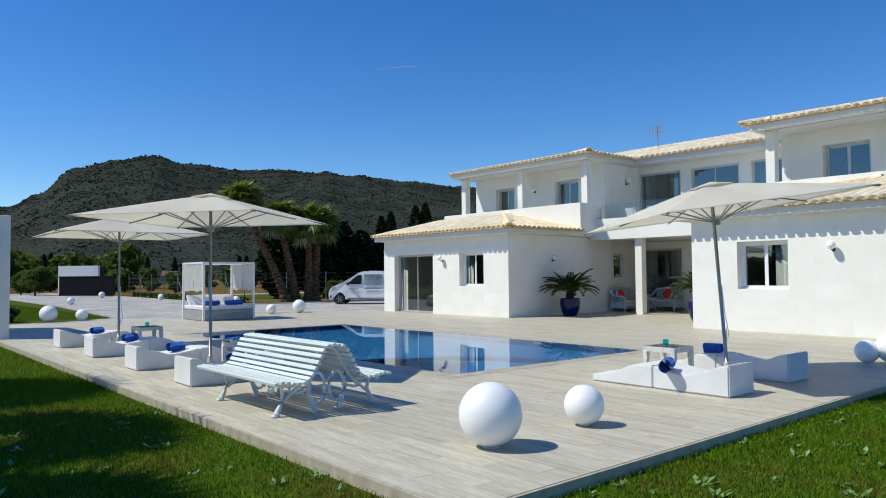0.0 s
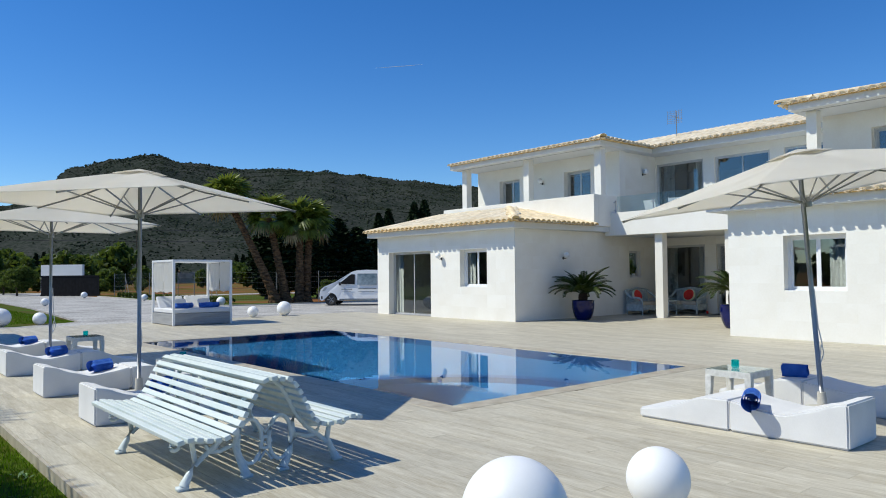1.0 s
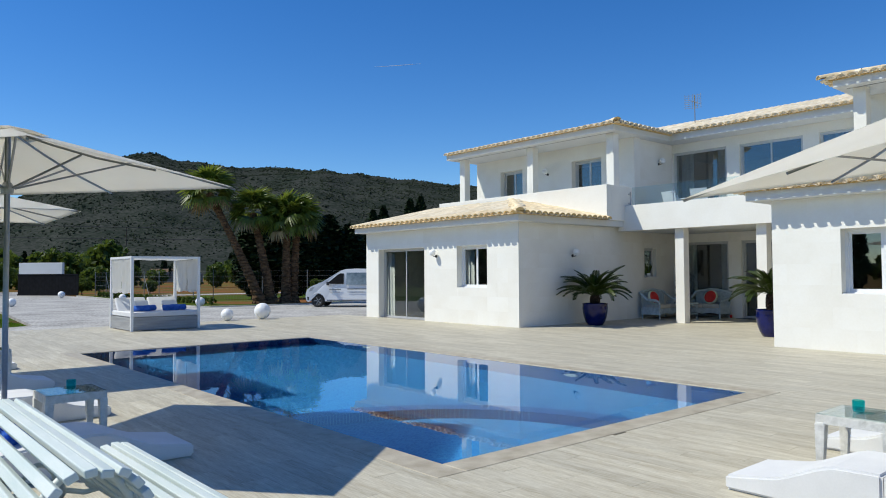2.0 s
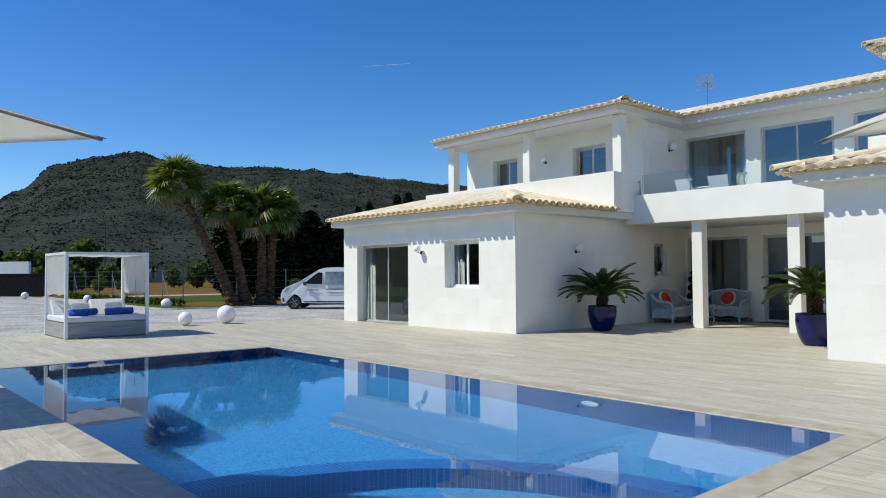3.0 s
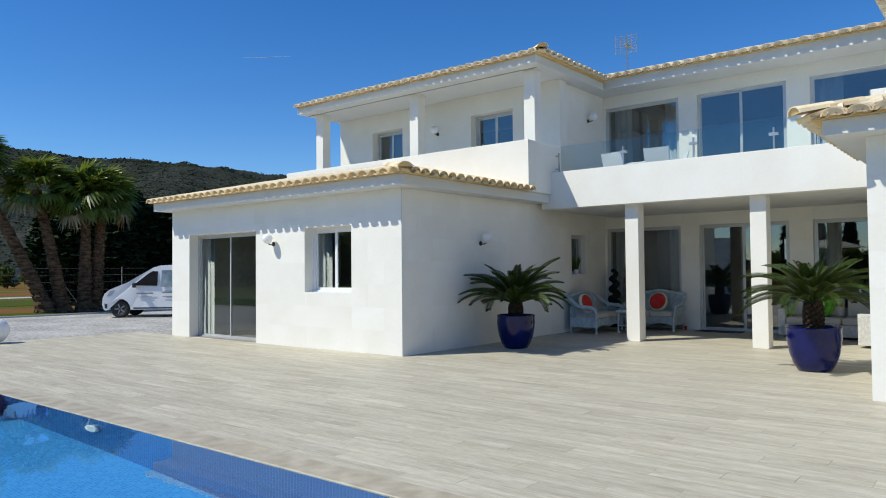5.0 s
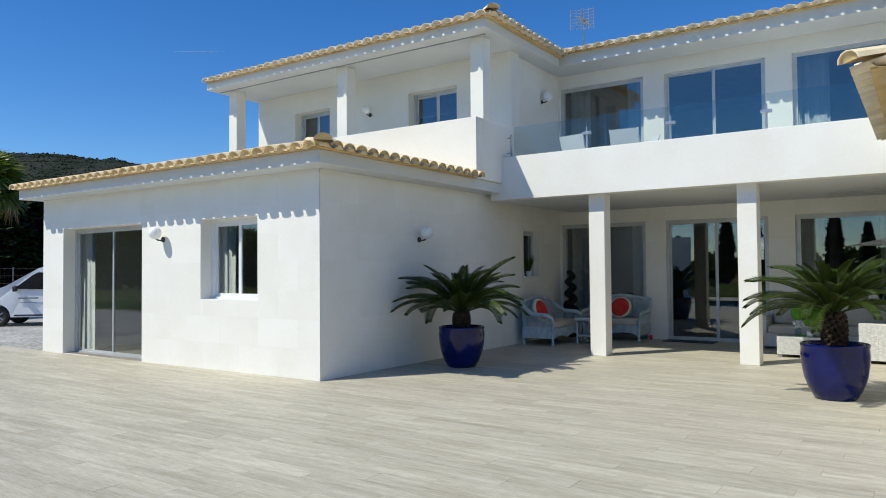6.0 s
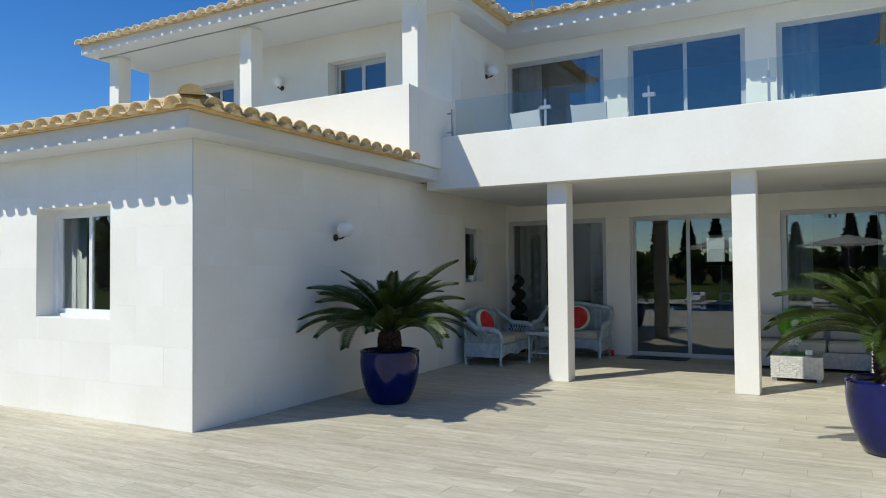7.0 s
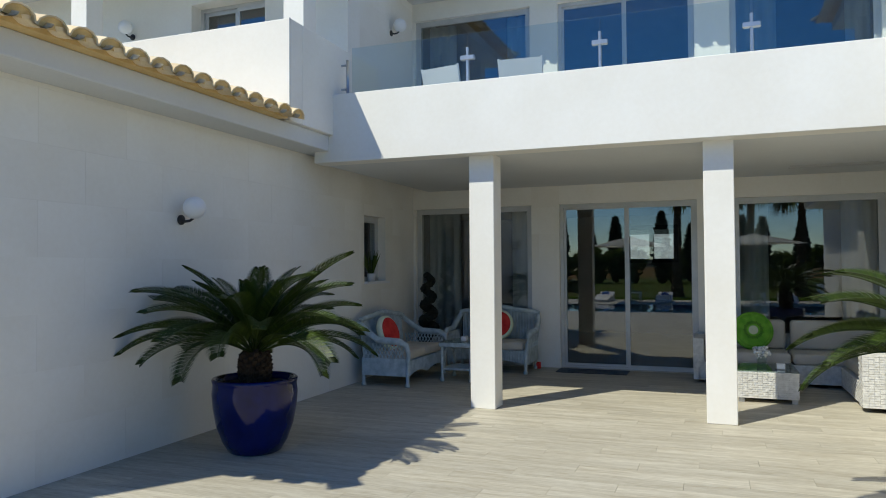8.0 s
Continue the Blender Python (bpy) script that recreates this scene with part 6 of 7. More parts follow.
def round_crown(rng, n, rx, rz, clumps=26):
    c = rng.normal(size=(clumps, 3))
    c /= np.linalg.norm(c, axis=1)[:, None]
    c *= rng.uniform(0.45, 0.95, (clumps, 1))
    k = rng.integers(0, clumps, n)
    d = rng.normal(size=(n, 3))
    d /= np.linalg.norm(d, axis=1)[:, None]
    p = c[k] + d * rng.uniform(0.22, 0.40, (n, 1))
    p[:, 0:2] *= rx
    p[:, 2] = p[:, 2] * rz
    return p


def make_tree(name, crown_mesh, trunk_h, trunk_r, label, category, group):
    t = thing(name, pose(0, 0, 0), label, category, group)
    bm = tube(bmesh.new(), [(0, 0, -0.2), (0.05, 0.02, trunk_h * 0.6), (0.02, 0.06, trunk_h * 1.2)], [trunk_r, trunk_r * 0.8, trunk_r * 0.5], 8)
    for k in range(5):
        a = k * 1.3
        tube(bm, [(0.03, 0.03, trunk_h * 0.7), (0.5 * math.cos(a), 0.5 * math.sin(a), trunk_h * 1.35)], [trunk_r * 0.5, trunk_r * 0.2], 6)
    part("trunk", bm, M_TRUNK, t)
    ob = new("crown", crown_mesh)
    ob.parent = t
    ob.matrix_parent_inverse = Matrix.Identity(4)
    return t


nrng = np.random.default_rng(5)
citrus = []
for v in range(3):
    p = round_crown(nrng, 5200, 1.35, 1.05)
    p[:, 2] += 1.45
    citrus.append(make_tree("citrus_tree", quads_mesh("crown", leaf_cloud(p, 0.10, nrng), M_ORCHARD), 0.9, 0.10, "round dark green citrus tree in the orchard", "tree", "orchard trees"))
far_citrus = []
for v in range(2):
    p = round_crown(nrng, 1100, 1.4, 1.15)
    p[:, 2] += 1.45
    far_citrus.append(make_tree("citrus_tree", quads_mesh("crown", leaf_cloud(p, 0.24, nrng), M_ORCHARD), 0.9, 0.10, "round dark green citrus tree in the orchard", "tree", "orchard trees"))
spots = []
lrng = random.Random(9)
for row in range(7):
    for k in range(15):
        spots.append((-12 + k * 5.2 + lrng.uniform(-0.8, 0.8), 72 + row * 6.0 + lrng.uniform(-0.7, 0.7) - 0.10 * k * 5))
for k in range(14):
    spots.append((31 + k * 3.1 + lrng.uniform(-0.8, 0.8), 68 + lrng.uniform(-3, 6)))
near_n = 30
spots = [(x, y, lrng.uniform(0.8, 1.05) if x < 14 else lrng.uniform(0.42, 0.58)) for x, y in spots[:near_n] + spots[-14:]] + [(x, y, lrng.uniform(0.8, 1.1)) for x, y in spots[near_n:-14]]
# denser rows of grown trees at the foot of the hills
for k in range(90):
    spots.append((-40 + k * 2.0 + lrng.uniform(-1.2, 1.2), 118 + lrng.uniform(0, 45) - 0.3 * k, lrng.uniform(1.4, 2.3)))
# dark belt of trees beyond the lawn and the drive
for k in range(46):
    spots.append((-34 + lrng.uniform(-3, 3), -50 + k * 2.4 + lrng.uniform(-0.8, 0.8), lrng.uniform(1.0, 1.3)))
for k in range(30):
    spots.append((-34 + k * 1.35 + lrng.uniform(-0.5, 0.5), 60 + k * 0.75 + lrng.uniform(-1.5, 1.5), lrng.uniform(2.0, 2.6)))
placed = set()
for i, (x, y, s) in enumerate(spots):
    if (27 < x < 40 and y < 92) or (40 < x < 61 and 100 < y < 160):  # open ground before the ruined farm building
        continue
    src = citrus[i % 3] if i < near_n + 14 else far_citrus[i % 2]
    m = pose(x, y, -0.1, 0, 0, lrng.uniform(0, 360))
    if src.name not in placed:
        placed.add(src.name)
        src.matrix_basis = m
    else:
        ob = copy_thing(src, m)
        ob.scale = (s, s, s)

p = nrng.normal(size=(7000, 3))
p /= np.linalg.norm(p, axis=1)[:, None]
h = nrng.uniform(0, 1, 7000)
wid = 0.95 * np.sin(np.pi * np.clip(h, 0.02, 0.98)) ** 0.55 * (1 - 0.45 * h) * nrng.uniform(0.55, 1.08, 7000)
p = np.stack([p[:, 0] * wid, p[:, 1] * wid, 0.3 + h * 7.2], axis=1)
cyp = make_tree("cypress", quads_mesh("crown", leaf_cloud(p, 0.17, nrng), M_CYPRESS), 1.0, 0.13, "tall dark cypress beyond the fence", "tree", "cypresses")
p = nrng.normal(size=(1500, 3))
p /= np.linalg.norm(p, axis=1)[:, None]
h = nrng.uniform(0, 1, 1500)
wid = 0.95 * np.sin(np.pi * np.clip(h, 0.02, 0.98)) ** 0.55 * (1 - 0.45 * h) * nrng.uniform(0.55, 1.08, 1500)
p = np.stack([p[:, 0] * wid, p[:, 1] * wid, 0.3 + h * 7.2], axis=1)
far_cyp = make_tree("cypress", quads_mesh("crown", leaf_cloud(p, 0.34, nrng), M_CYPRESS), 1.0, 0.13, "tall dark cypress beyond the fence", "tree", "cypresses")
cspots = [(26.6, 45.5, 0.72), (28.2, 46.5, 0.80), (30.0, 47.0, 0.76), (25.2, 46.5, 0.76), (24.4, 47.0, 0.72), (31.6, 46.8, 0.68), (33.2, 49.0, 0.70), (35.0, 49.5, 0.62), (37, 50, 0.6), (39, 51, 0.55)]
for k in range(80):
    back = 38 if 31 < k < 42 else 0  # the row runs on behind the ruined farm building
    cspots.append((-30 + k * 2.3 + lrng.uniform(-1.2, 1.2), 150 + back + lrng.uniform(-14, 30) - 0.35 * k, lrng.uniform(0.45, 0.95)))
for x, y, s in ((40.4, 56.4, 0.97), (41.2, 55.9, 1.02), (43.0, 54.3, 1.1), (43.9, 53.9, 1.13)):
    cspots.append((x, y, s))
# tall row behind the lawn, far off on the open side of the garden
for k in range(26):
    cspots.append((-32 + lrng.uniform(-3, 3), -24 + k * 3.2 + lrng.uniform(-1, 1), lrng.uniform(0.5, 0.9)))
for k in range(14):
    cspots.append((-30 + k * 2.6 + lrng.uniform(-1, 1), 64 + k * 1.4 + lrng.uniform(-1, 1), lrng.uniform(0.6, 1.0)))
near_c = set(range(10)) | set(range(90, 94))
seen_far = False
for i, (x, y, s) in enumerate(cspots):
    m = pose(x, y, -0.1, 0, 0, lrng.uniform(0, 360))
    k_ = s * (2.5 if i < 10 else 1.15)
    if i == 0:
        ob = cyp
        ob.matrix_basis = m
    elif i in near_c:
        ob = copy_thing(cyp, m)
    elif not seen_far:
        ob, seen_far = far_cyp, True
        ob.matrix_basis = m
    else:
        ob = copy_thing(far_cyp, m)
    ob.scale = (k_, k_, s)

# scrubby bank of bushes beyond the fence
p = round_crown(nrng, 9000, 1.0, 0.8)
bush_me = quads_mesh("leaves", leaf_cloud(p, 0.09, nrng), M_ORCHARD)
for i in range(26):
    x = 27 + i * 1.4 + lrng.uniform(-0.5, 0.5)
    ob = new("bush", bush_me)
    s = lrng.uniform(0.7, 1.1)
    ob.matrix_basis = Matrix.LocRotScale((x, 42.2 + lrng.uniform(-0.6, 1.4), s * 0.7), Euler((0, 0, lrng.uniform(0, 6))), (s, s, s))
    tagged(ob, "green leafy bush beyond the wire fence", "bush", "bushes beyond the fence")

for x, y, s in ((4.55, 28.4, 0.42), (4.0, 29.6, 0.5), (4.3, 31.2, 0.46)):
    ob = new("bush", bush_me)
    ob.matrix_basis = Matrix.LocRotScale((x, y, s * 0.62), Euler((0, 0, y)), (s, s, s * 0.9))
    tagged(ob, "low leafy shrub on the lawn beside the drive", "bush", "shrubs beside the drive")

# low young hedge plants along the driveway lawn
p = round_crown(nrng, 220, 0.16, 0.20, 8)
hedge_me = quads_mesh("leaves", leaf_cloud(p, 0.05, nrng), M_ORCHARD)
for k in range(60):
    f = k / 59
    x, y = 18.2 - 0.4 * math.sin(f * 3), 59 - 20.5 * f
    ob = new("hedge_plant", hedge_me)
    ob.matrix_basis = pose(x + lrng.uniform(-0.1, 0.1), y, 0.16, 0, 0, lrng.uniform(0, 360))
    tagged(ob, "young low hedge plant in a row", "hedge plant", "row of hedge plants")

# wire fence
fence = thing("wire_fence", pose(18.9, 40.5, 0), "galvanised wire mesh fence on thin posts", "fence")
line = [(-0.3, 21.0), (0.0, 0.0), (14.0, -0.3)]
for (xa, ya), (xb, yb) in zip(line, line[1:]):
    L = math.hypot(xb - xa, yb - ya)
    n = int(L / 2.6)
    for k in range(n + 1):
        x, y = xa + (xb - xa) * k / n, ya + (yb - ya) * k / n
        part("post", tube(bmesh.new(), [(x, y, -0.15), (x, y, 1.75)], 0.022, 6), M_WIRE, fence)
    d = Vector(((xb - xa) / L, (yb - ya) / L, 0))
    for k in range(1, n, 3):
        x, y = xa + (xb - xa) * k / n, ya + (yb - ya) * k / n
        part("brace", tube(bmesh.new(), [(x, y, 1.45), (x + d.x * 1.1, y + d.y * 1.1, -0.1)], 0.018, 6), M_WIRE, fence)
    bm = bmesh.new()
    for z in (0.05, 0.4, 0.75, 1.1, 1.4, 1.68):
        tube(bm, [(xa, ya, z), (xb, yb, z)], 0.003, 3, False)
    s = 0.0
    while s < L:
        tube(bm, [(xa + d.x * s, ya + d.y * s, 0.05), (xa + d.x * s, ya + d.y * s, 1.68)], 0.0015, 3, False)
        s += 0.16
    part("mesh", bm, M_WIRE, fence, "thin wire mesh")

# gate and white wall at the end of the drive
gate = thing("sliding_gate", pose(15.5, 62.0, 0, 0, 0, -51), "black slatted sliding gate closing the driveway", "gate")
bm = bmesh.new()
box(bm, -2.5, 2.5, -0.04, 0.04, 0.05, 0.15)
box(bm, -2.5, 2.5, -0.04, 0.04, 1.52, 1.62)
part("gate_frame", bm, M_BLACK, gate)
for k in range(40):
    part("slat", boxed(-2.46 + k * 0.125, -2.46 + k * 0.125 + 0.113, -0.02, 0.02, 0.15, 1.52), M_BLACK, gate)
wall_far = part("wall_far", boxed(-1.9, 1.9, -0.12, 0.12, -0.1, 2.5, 0.01, 1), M_WALL, None, "white rendered wall behind the gate")
wall_far.matrix_basis = pose(15.9, 66.0, 0, 0, 0, -51)
tagged(wall_far, category="wall", kind="structure")
wall_side = part("wall_side", boxed(3.02, 3.35, 20.35, 25.2, -0.1, 3.05, 0.01, 1), M_WALL, None, "white rendered garden wall beside the terrace")
tagged(wall_side, category="wall", kind="structure")

# ruined stone farmhouse among the orchard
t = thing("farm_building", pose(62.0, 163, -0.1, 0, 0, -25) @ Matrix.Scale(0.85, 4), "low tumbledown stone farm building with a broken tiled roof", "house")
for y0, y1, top in ((-2.5, -2.1, [(6.5, 1.7), (5.0, 2.3), (3.1, 2.1), (1.2, 2.9), (-1.8, 2.6), (-4.2, 3.0), (-6.5, 2.0)]), (2.1, 2.5, [(6.5, 2.2), (3.5, 3.1), (0.2, 2.7), (-3.0, 3.6), (-6.5, 2.9)])):
    part("wall", extrude_profile([(-6.5, 0.0), (6.5, 0.0)] + top, y0, y1, "y"), M_FARMSTONE, t, "uneven stone wall")
for x in (-6.5, -1.2, 6.1):
    part("wall", boxed(x, x + 0.4, -2.1, 2.1, 0, 2.2), M_FARMSTONE, t, "stone cross wall")
part("roof", extrude_profile([(-2.2, 2.2), (0.4, 3.5), (2.6, 2.9), (2.6, 2.75), (0.4, 3.3), (-2.2, 2.05)], -6.3, -0.9, "x"), M_FARMROOF, t, "sagging remains of a clay roof")

# poles of the overhead line
for i, (x, y) in enumerate(((17.5, 125), (36.0, 112))):
    t = thing("utility_pole", pose(x, y, 0), "wooden utility pole in the fields", "utility pole", "utility poles")
    part("pole", tube(bmesh.new(), [(0, 0, -0.1), (0, 0, 8.5)], [0.09, 0.06], 6), M_TRUNK, t)
    part("crossarm", boxed(-0.5, 0.5, -0.03, 0.03, 8.0, 8.08), M_TRUNK, t)
bm = bmesh.new()
for k in range(24):
    f0, f1 = k / 24, (k + 1) / 24
    A, B = Vector((-60, 112, 8.4)), Vector((95, 80, 8.4))
    for dz in (0.0, -1.4):
        q0, q1 = A.lerp(B, f0), A.lerp(B, f1)
        tube(bm, [q0 + Vector((0, 0, dz - 1.2 * math.sin(math.pi * f0))), q1 + Vector((0, 0, dz - 1.2 * math.sin(math.pi * f1)))], 0.03, 4, False)
ob = part("overhead_cable", bm, M_DARKTRIM, None, "thin overhead power cables across the fields")
tagged(ob, category="cable")

# ---- hills ----
def hills():
    prof = [(-80, 14), (-45, 16), (-27, 24), (-8, 55), (6, 89), (9, 100), (11, 121), (13.1, 157), (16, 172), (18.5, 182), (21, 174), (24, 166), (30.8, 168), (34.3, 159), (41.5, 142), (50, 125), (65, 95), (95, 70), (130, 30), (180, 16), (240, 14), (280, 14)]

    def crest(a):
        for (a0, h0), (a1, h1) in zip(prof, prof[1:]):
            if a0 <= a <= a1:
                s = (a - a0) / (a1 - a0)
                s = s * s * (3 - 2 * s)
                return h0 + (h1 - h0) * s
        return 60

    def place(a, f):
        r = 330 + 1000 * f
        rise = f * f * (3 - 2 * f)
        p = Vector((r * math.sin(radians(a)), r * math.cos(radians(a)), 0))
        rough_ = noise.fractal(p * 0.011, 1.0, 2.1, 5) * 16 * min(1, f * 4) * (1.15 - 0.75 * f) + noise.fractal(p * 0.06, 1.0, 2.0, 3) * 2.2
        return Vector((p.x, p.y, -3 + crest(a) * 1.10 * rise + rough_ * (0.2 + rise) * min(1.0, crest(a) / 110)))

    verts, faces = [], []
    na, nr = 720, 70
    for i in range(na + 1):
        a = -80 + 360 * i / na
        for j in range(nr + 1):
            f = j / nr
            verts.append(place(a, f)[:])
    for i in range(na):
        for j in range(nr):
            k = i * (nr + 1) + j
            faces.append((k, k + nr + 1, k + nr + 2, k + 1))
    ob = joined("backdrop", verts, faces, M_HILL, None, "scrub-covered limestone hills with grey rock", "structure", True)
    tagged(ob, category="hills")
    # scrub growing on the slopes
    ico = bmesh.new()
    bmesh.ops.create_icosphere(ico, subdivisions=1, radius=1.0)
    iv = np.array([v.co[:] for v in ico.verts])
    fc = [tuple(v.index for v in f.verts) for f in ico.faces]
    ico.free()
    g = random.Random(77)
    sv, sf = [], []
    for k in range(62000):
        a, f = g.uniform(2, 62), g.random() ** 0.6 * 1.0
        p = place(a, f)
        if noise.noise(p * 0.02) + 0.5 * noise.noise(p * 0.07) < -0.12 and g.random() < 0.75:
            continue
        s = g.uniform(0.5, 1.25) * (1.0 if g.random() < 0.95 else 1.8) * (0.6 + 0.5 * f)
        jit = np.array([[g.uniform(0.7, 1.25)] for _ in range(len(iv))])
        base = len(sv)
        sv.extend((iv * jit * np.array([s, s, s * g.uniform(0.7, 1.1)]) + np.array([p.x, p.y, p.z + s * 0.3])).tolist())
        sf.extend(tuple(base + i for i in q) for q in fc)
    ob = joined("scrub", sv, sf, M_SCRUB, None, "dark green scrub and small trees on the hills", "stuff")
    tagged(ob, category="scrub")


M_SCRUB = leaf_material("hill_scrub", (0.021, 0.030, 0.018), (0.060, 0.068, 0.041), 0.9)
M_SCRUB.node_tree.nodes["Principled BSDF"].inputs["Specular IOR Level"].default_value = 0.0
M_HILL = surface("scrub_and_rock", (0.020, 0.028, 0.021), (0.066, 0.067, 0.060), scale=0.02, fine=0.32, rough=1.0, spec=0.0, bump=0.0, contrast=(0.40, 0.68), fine_mix=0.62)
hills()


# vapour trail high over the hills
trail = []
for k in range(13):
    az, el = radians(35.2 + 3.8 * k / 12), radians(16.2 + 0.30 * k / 12)
    trail.append((4300 * math.sin(az) * math.cos(el), 4300 * math.cos(az) * math.cos(el), 4300 * math.sin(el)))
ob = part("vapour_trail", tube(bmesh.new(), trail, [0.4 + 0.9 * math.sin(math.pi * k / 12) for k in range(13)], 6), M_BALL, None, "thin white vapour trail in the sky")
tagged(ob, category="vapour trail", kind="structure")


# ---- lawn growth ----
def blades():
    g = np.random.default_rng(21)
    pts = []
    n = 90000
    x = np.concatenate([g.uniform(-1.5, TX0 - 0.05, n), g.uniform(TX0, 12.0, n // 2), g.uniform(-1.0, TX0 - 0.05, n // 3), g.uniform(3.5, 7.9, n // 4)])
    y = np.concatenate([2.0 + 11 * g.uniform(0, 1, n) ** 1.3, TY0 - 0.05 - 2.6 * g.uniform(0, 1, n // 2) ** 1.2, g.uniform(11, 20, n // 3), g.uniform(28.3, 46, n // 4)])
    m = len(x)
    a = g.uniform(0, 6.283, m)
    h = g.uniform(0.02, 0.055, m)
    w = g.uniform(0.002, 0.004, m) * np.where(y > 25, 3.0, np.where(y > 11, 1.6, 1.0))
    lean_ = g.uniform(0.0, 0.03, m)
    b = np.stack([x, y, np.where(y > 25, -0.022, -0.102)], 1)
    u = np.stack([np.cos(a), np.sin(a), np.zeros(m)], 1)
    v = np.stack([-np.sin(a), np.cos(a), np.zeros(m)], 1)
    tip = b + v * lean_[:, None] + np.array([0, 0, 1.0]) * h[:, None]
    mid_ = b + v * lean_[:, None] * 0.3 + np.array([0, 0, 0.6]) * h[:, None]
    q = np.stack([b - u * w[:, None], b + u * w[:, None], tip, mid_ - u * w[:, None]], 1)
    ob = new("grass", quads_mesh("grass", q, M_GRASS))
    tagged(ob, "short green lawn grass with bare patches", "grass", kind="stuff")


blades()


def weeds():
    g = random.Random(4)
    q = []
    for k in range(150):
        if g.random() < 0.45:
            x, y = g.uniform(-0.5, TX0 - 0.1), g.uniform(3, 9)
        else:
            x, y = g.uniform(TX0 + 0.2, 9.5), TY0 - g.uniform(0.08, 1.9)
        s = g.uniform(0.5, 1.2)
        for j in range(g.randint(5, 10)):
            a, l, tilt_ = g.uniform(0, 6.28), 0.075 * s * g.uniform(0.6, 1.2), g.uniform(0.2, 0.9)
            d = np.array([math.cos(a), math.sin(a), tilt_])
            w = np.array([-math.sin(a), math.cos(a), 0]) * 0.018 * s
            c = np.array([x, y, -0.095]) + np.array([g.gauss(0, 0.03), g.gauss(0, 0.03), 0]) * s
            q.append([c, c + d * l * 0.55 + w, c + d * l * np.array([1, 1, 0.8]), c + d * l * 0.55 - w])
    ob = new("weeds", quads_mesh("weeds", np.array(q), M_WEED))
    tagged(ob, "pale broad-leaved weeds in the lawn", "weeds", kind="stuff")


weeds()


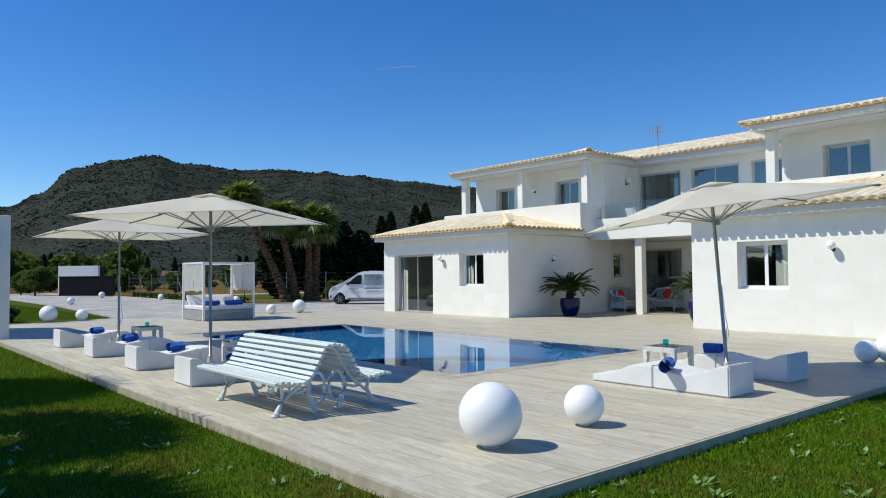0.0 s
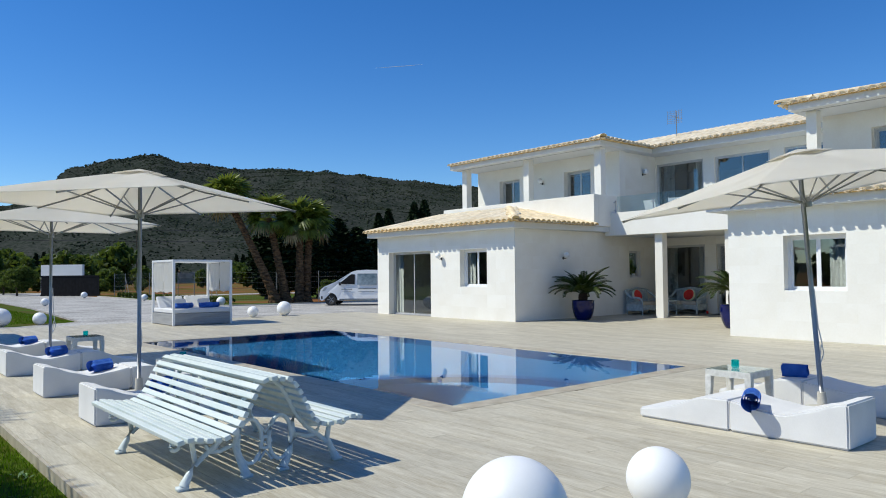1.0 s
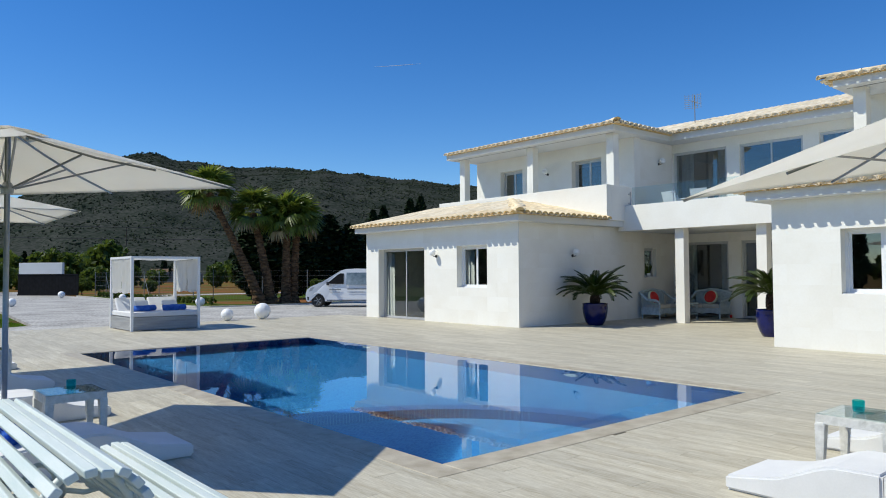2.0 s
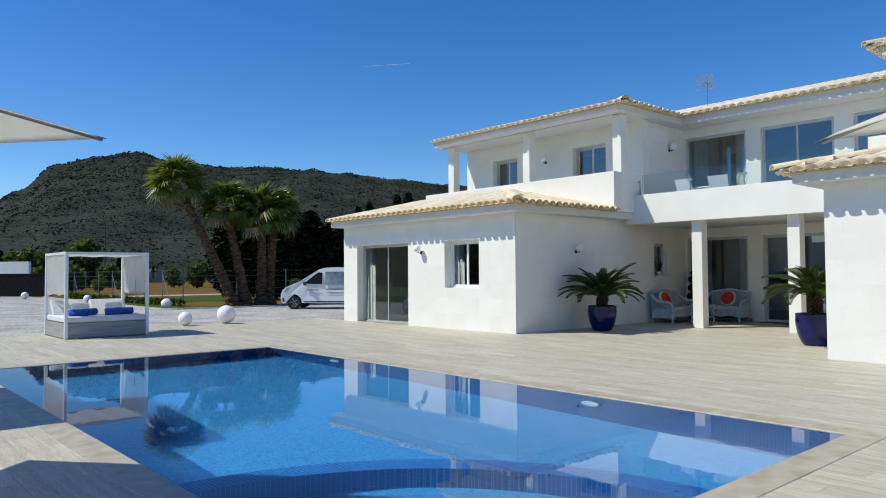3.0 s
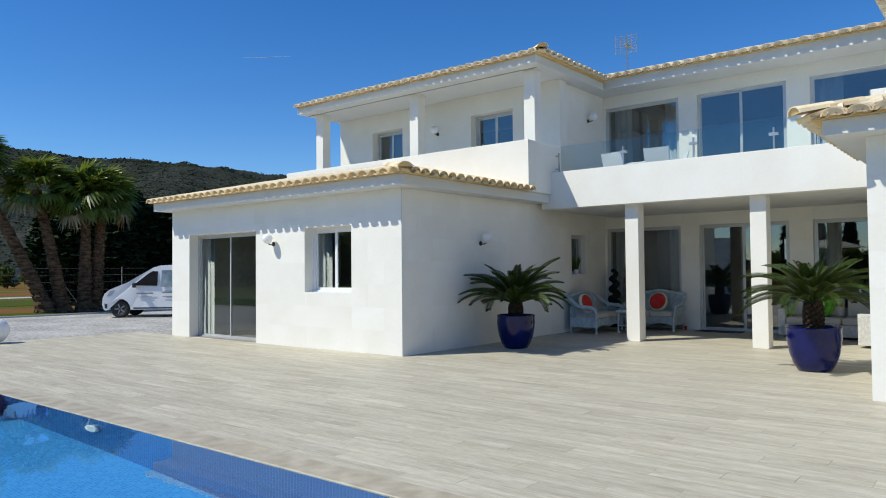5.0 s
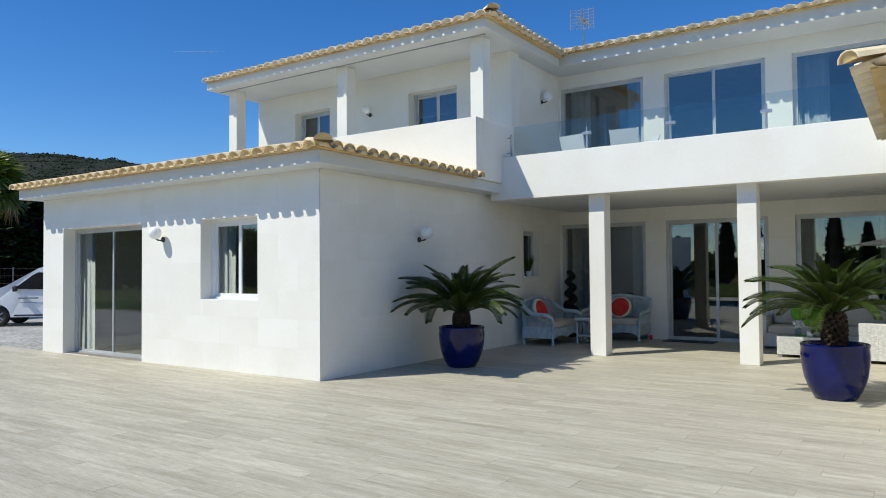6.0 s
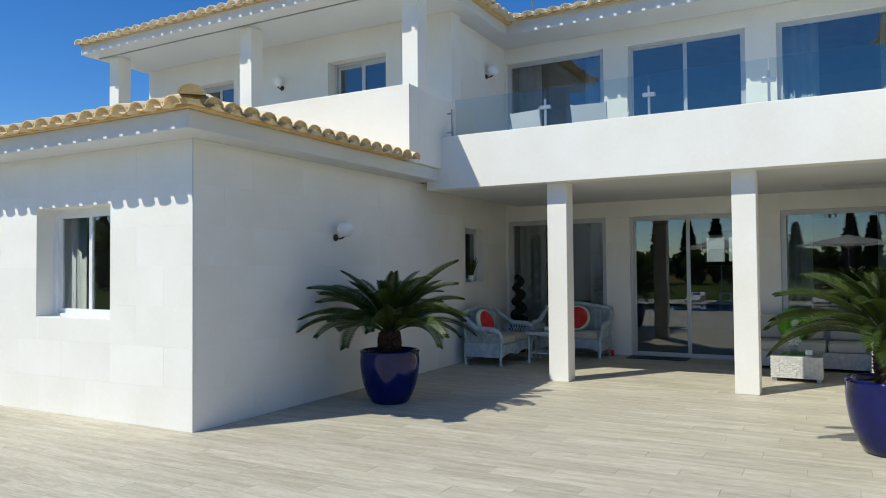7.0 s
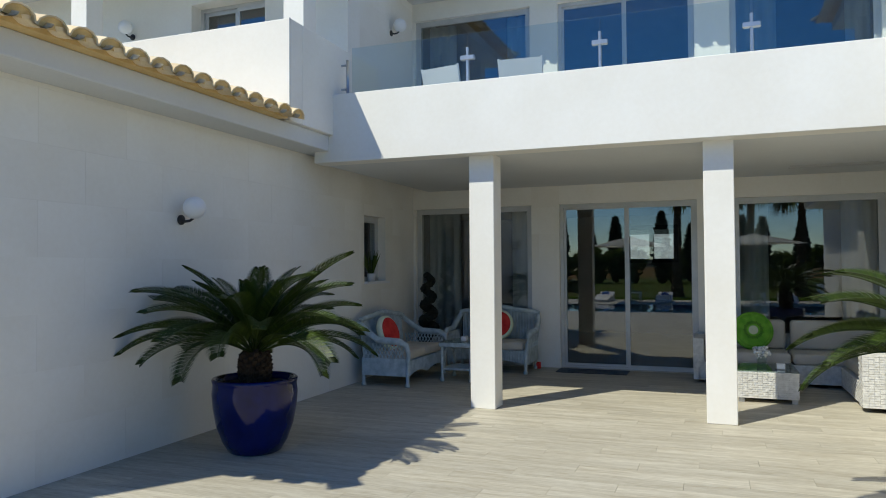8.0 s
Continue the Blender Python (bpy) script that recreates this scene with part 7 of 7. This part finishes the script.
# ---- parked van ----
def van():
    t = thing("van", pose(20.75, 32.51, -0.007, 0, 0, 134) @ Matrix.Scale(0.88, 4), "white passenger van parked on the gravel", "van")
    # +x is the nose; the front axle stands at the origin; y from -0.95 to 0.95
    side = [(-4.05, 0.38), (-4.10, 0.9), (-4.02, 1.5), (-3.85, 1.86), (-3.5, 1.93), (-2.0, 1.97), (-1.45, 1.94), (-1.18, 1.86), (-0.25, 1.30), (-0.1, 1.22), (0.36, 1.05), (0.54, 0.90), (0.61, 0.72), (0.62, 0.5), (0.58, 0.34), (0.50, 0.28)]
    under = []
    for cx in (0.0, -3.2):
        for k in range(9):
            a = math.pi * k / 8
            under.append((cx + 0.40 * math.cos(a), 0.30 + 0.42 * math.sin(a)))
    outline = side + under
    bm = bmesh.new()
    # cross-section narrows towards the roof
    def ring(y):
        out = []
        for x, z in outline:
            inset = 0.0 if z < 1.0 else 0.13 * ((z - 1.0) / 0.95) ** 1.3
            nose = 0.0
            s = 1 if y > 0 else -1
            out.append(bm.verts.new((x, y - s * (inset + nose), z)))
        return out
    r0, r1 = ring(-0.95), ring(0.95)
    n = len(outline)
    for k in range(n):
        bm.faces.new((r0[k], r0[(k + 1) % n], r1[(k + 1) % n], r1[k]))
    for r in (r0[::-1], r1):
        f = bm.faces.new(r)
    bmesh.ops.triangulate(bm, faces=[f for f in bm.faces if len(f.verts) > 4])
    bmesh.ops.recalc_face_normals(bm, faces=bm.faces[:])
    part("body", bm, M_VAN, t, "white painted body")
    for s in (-1, 1):
        def glass(pts, name, mat, label):
            bm2 = bmesh.new()
            a, b = [], []
            for x, z in pts:
                inset = 0.13 * max(0, (z - 1.0) / 0.95) ** 1.3
                a.append(bm2.verts.new((x, s * (0.953 - inset), z)))
                b.append(bm2.verts.new((x, s * (0.940 - inset), z)))
            bm2.faces.new(a)
            bm2.faces.new(b[::-1])
            m_ = len(pts)
            for k in range(m_):
                bm2.faces.new((a[k], b[k], b[(k + 1) % m_], a[(k + 1) % m_]))
            bmesh.ops.recalc_face_normals(bm2, faces=bm2.faces[:])
            return part(name, bm2, mat, t, label)
        glass([(-0.48, 1.20), (-1.36, 1.18), (-1.36, 1.72), (-1.18, 1.73), (-1.02, 1.64)], "side_window", M_BLACK, "dark side window")
        glass([(-1.50, 1.14), (-2.6, 1.14), (-2.6, 1.76), (-1.50, 1.76)], "side_window", M_VANPANE, "side window with a reflection painted in grey-blue")
        glass([(-2.72, 1.14), (-3.75, 1.14), (-3.7, 1.76), (-2.72, 1.76)], "side_window", M_BLACK, "dark side window")
        glass([(0.52, 0.36), (0.44, 0.36), (0.44, 0.52), (0.54, 0.54)], "bumper_trim", M_DARKTRIM, "dark bumper trim")
        glass([(-0.5, 0.33), (-2.7, 0.33), (-2.7, 0.38), (-0.5, 0.38)], "side_moulding", M_DARKTRIM, "dark side moulding")
        glass([(0.46, 0.80), (0.28, 0.84), (0.16, 1.04), (0.34, 1.0)], "headlight", M_STEEL, "clear headlight")
        # unreadable lettering on the doors as bars
        for k, (x, z, w, hh) in enumerate(((-0.62, 0.88, 0.6, 0.045), (-0.66, 0.76, 0.5, 0.018), (-1.55, 0.90, 1.0, 0.055), (-1.55, 0.76, 0.9, 0.018))):
            glass([(x, z), (x - w, z), (x - w, z + hh), (x, z + hh)], "lettering_bar", M_POLE, "grey lettering bar")
        bm2 = boxed(-0.62, -0.50, *sorted((s * 0.95, s * 1.12)), 1.12, 1.30, 0.03, 2)
        part("wing_mirror", bm2, M_DARKTRIM, t, "dark wing mirror", True)
        for x in (0.0, -3.2):
            m = Matrix.Translation((x, s * 0.80, 0.33)) @ Matrix.Rotation(math.pi / 2 * -s, 4, "X")
            bm2 = lathe([(0.20, -0.10), (0.31, -0.10), (0.33, -0.07), (0.33, 0.08), (0.31, 0.11), (0.22, 0.115), (0.20, 0.09)], 28)
            wheel = part("wheel", bm2, M_RUBBER, t, "black tyre", True, m)
            part("rim", lathe([(0.0, 0.05), (0.06, 0.085), (0.15, 0.07), (0.205, 0.10), (0.205, 0.04), (0, 0.02)], 20), M_DARKTRIM, wheel, "dark wheel rim")
            bm2 = bmesh.new()
            for k in range(5):
                box(bm2, 0.03, 0.20, -0.022, 0.022, 0.06, 0.095, Matrix.Rotation(k * 1.2566, 4, "Z"))
            part("spokes", bm2, M_POLE, wheel)
    bm = bmesh.new()
    v = [bm.verts.new(c) for c in ((-0.22, -0.86, 1.33), (-0.22, 0.86, 1.33), (-1.12, 0.80, 1.85), (-1.12, -0.80, 1.85))]
    bm.faces.new(v)
    bmesh.ops.solidify(bm, geom=bm.faces[:], thickness=-0.012)
    part("windscreen", bm, M_BLACK, t, "dark windscreen")
    part("bumper", boxed(0.50, 0.65, -0.82, 0.82, 0.28, 0.54, 0.05, 2), M_DARKTRIM, t, "dark front bumper")


van()


# ---- pieces of walls, roofs and floors ----
for roof_ob, m in TILES:
    t = new("tile", TILE)
    t.parent = roof_ob
    t.matrix_parent_inverse = Matrix.Identity(4)
    t.matrix_basis = hinv @ m

PANEL = put("panel", boxed(0, 1, 0, 1, 0, 1), M_STONE)
for axis, p, sign, (a0, a1, z0, z1), wall in PANELS:
    ob = new("panel", PANEL)
    ob.parent = wall
    ob.matrix_parent_inverse = Matrix.Identity(4)
    g, th = 0.0004, 0.0022 + random.uniform(0, 0.0008)
    lo_ = p - th if sign < 0 else p
    if axis == "x":
        m = Matrix.LocRotScale((lo_, a0 + g, z0 + g), None, (th + 0.002, a1 - a0 - 2 * g, z1 - z0 - 2 * g))
    else:
        m = Matrix.LocRotScale((a0 + g, lo_, z0 + g), None, (a1 - a0 - 2 * g, th + 0.002, z1 - z0 - 2 * g))
    ob.matrix_basis = hinv @ m


def lay_planks():
    W, L, G = 0.2, 1.2, 0.0009
    plank = put("plank", boxed(0, 1, 0, 1, 0, 1), M_PLANK)
    verts, faces, n = [], [], 0
    hole = (PX0 - RIM - 0.016, PX1 + RIM + 0.004, PY0 - RIM - 0.004, PY1 + RIM + 0.004)
    wing_l, wing_r = (17.6, 30, 17.1, 30), (17.55, 30, 0, 10.2)
    blocks = [hole, wing_l, wing_r]
    i, x = 0, TX0
    while x < TX1 - 0.02:
        x1 = min(x + W, TX1)
        y = TY0 - (i * 0.43) % L
        while y < TY1:
            spans, cuts = [(max(y, TY0), min(y + L, TY1))], []
            for b in blocks:
                if x1 <= b[0] + 0.1 or x >= b[1] - 0.1:
                    continue
                if b is hole and (x < b[0] or x1 > b[1]):
                    edge = [(s0, s1, max(s0, b[2]), min(s1, b[3])) for s0, s1 in spans]
                    cuts.extend((e[2], e[3]) for e in edge if e[3] - e[2] > 0.03)
                nxt = []
                for s0, s1 in spans:
                    if s1 <= b[2] or s0 >= b[3]:
                        nxt.append((s0, s1))
                        continue
                    if s0 < b[2]:
                        nxt.append((s0, b[2]))
                    if s1 > b[3]:
                        nxt.append((b[3], s1))
                spans = nxt
            rows = [(s0, s1, x, x1) for s0, s1 in spans] + [(s0, s1, x, hole[0]) if x < hole[0] else (s0, s1, hole[1], x1) for s0, s1 in cuts]
            for s0, s1, xa, xb in rows:
                if s1 - s0 < 0.03:
                    continue
                dz = random.uniform(-0.0006, 0.0006)
                near = (14.6 < x < 21.9 and 10.2 < y < 16.0 and n < 300)
                if near:
                    ob = new("plank", plank)
                    ob.parent = terrace
                    ob.matrix_parent_inverse = Matrix.Identity(4)
                    ob.matrix_basis = Matrix.LocRotScale((xa + G, s0 + G, -0.012), None, (xb - xa - 2 * G, s1 - s0 - 2 * G, 0.012 + dz))
                    n += 1
                else:
                    b0 = len(verts)
                    for px in (xa + G, xb - G):
                        for py in (s0 + G, s1 - G):
                            for pz in (-0.012, dz):
                                verts.append((px, py, pz))
                    faces.extend(tuple(b0 + k for k in f) for f in ((0, 1, 3, 2), (4, 6, 7, 5), (0, 4, 5, 1), (2, 3, 7, 6), (1, 5, 7, 3)))
            y += L
        x += W
        i += 1
    joined("plank_field", verts, faces, M_PLANK_FAR, terrace, "pale wood-look planks", "stuff")


lay_planks()
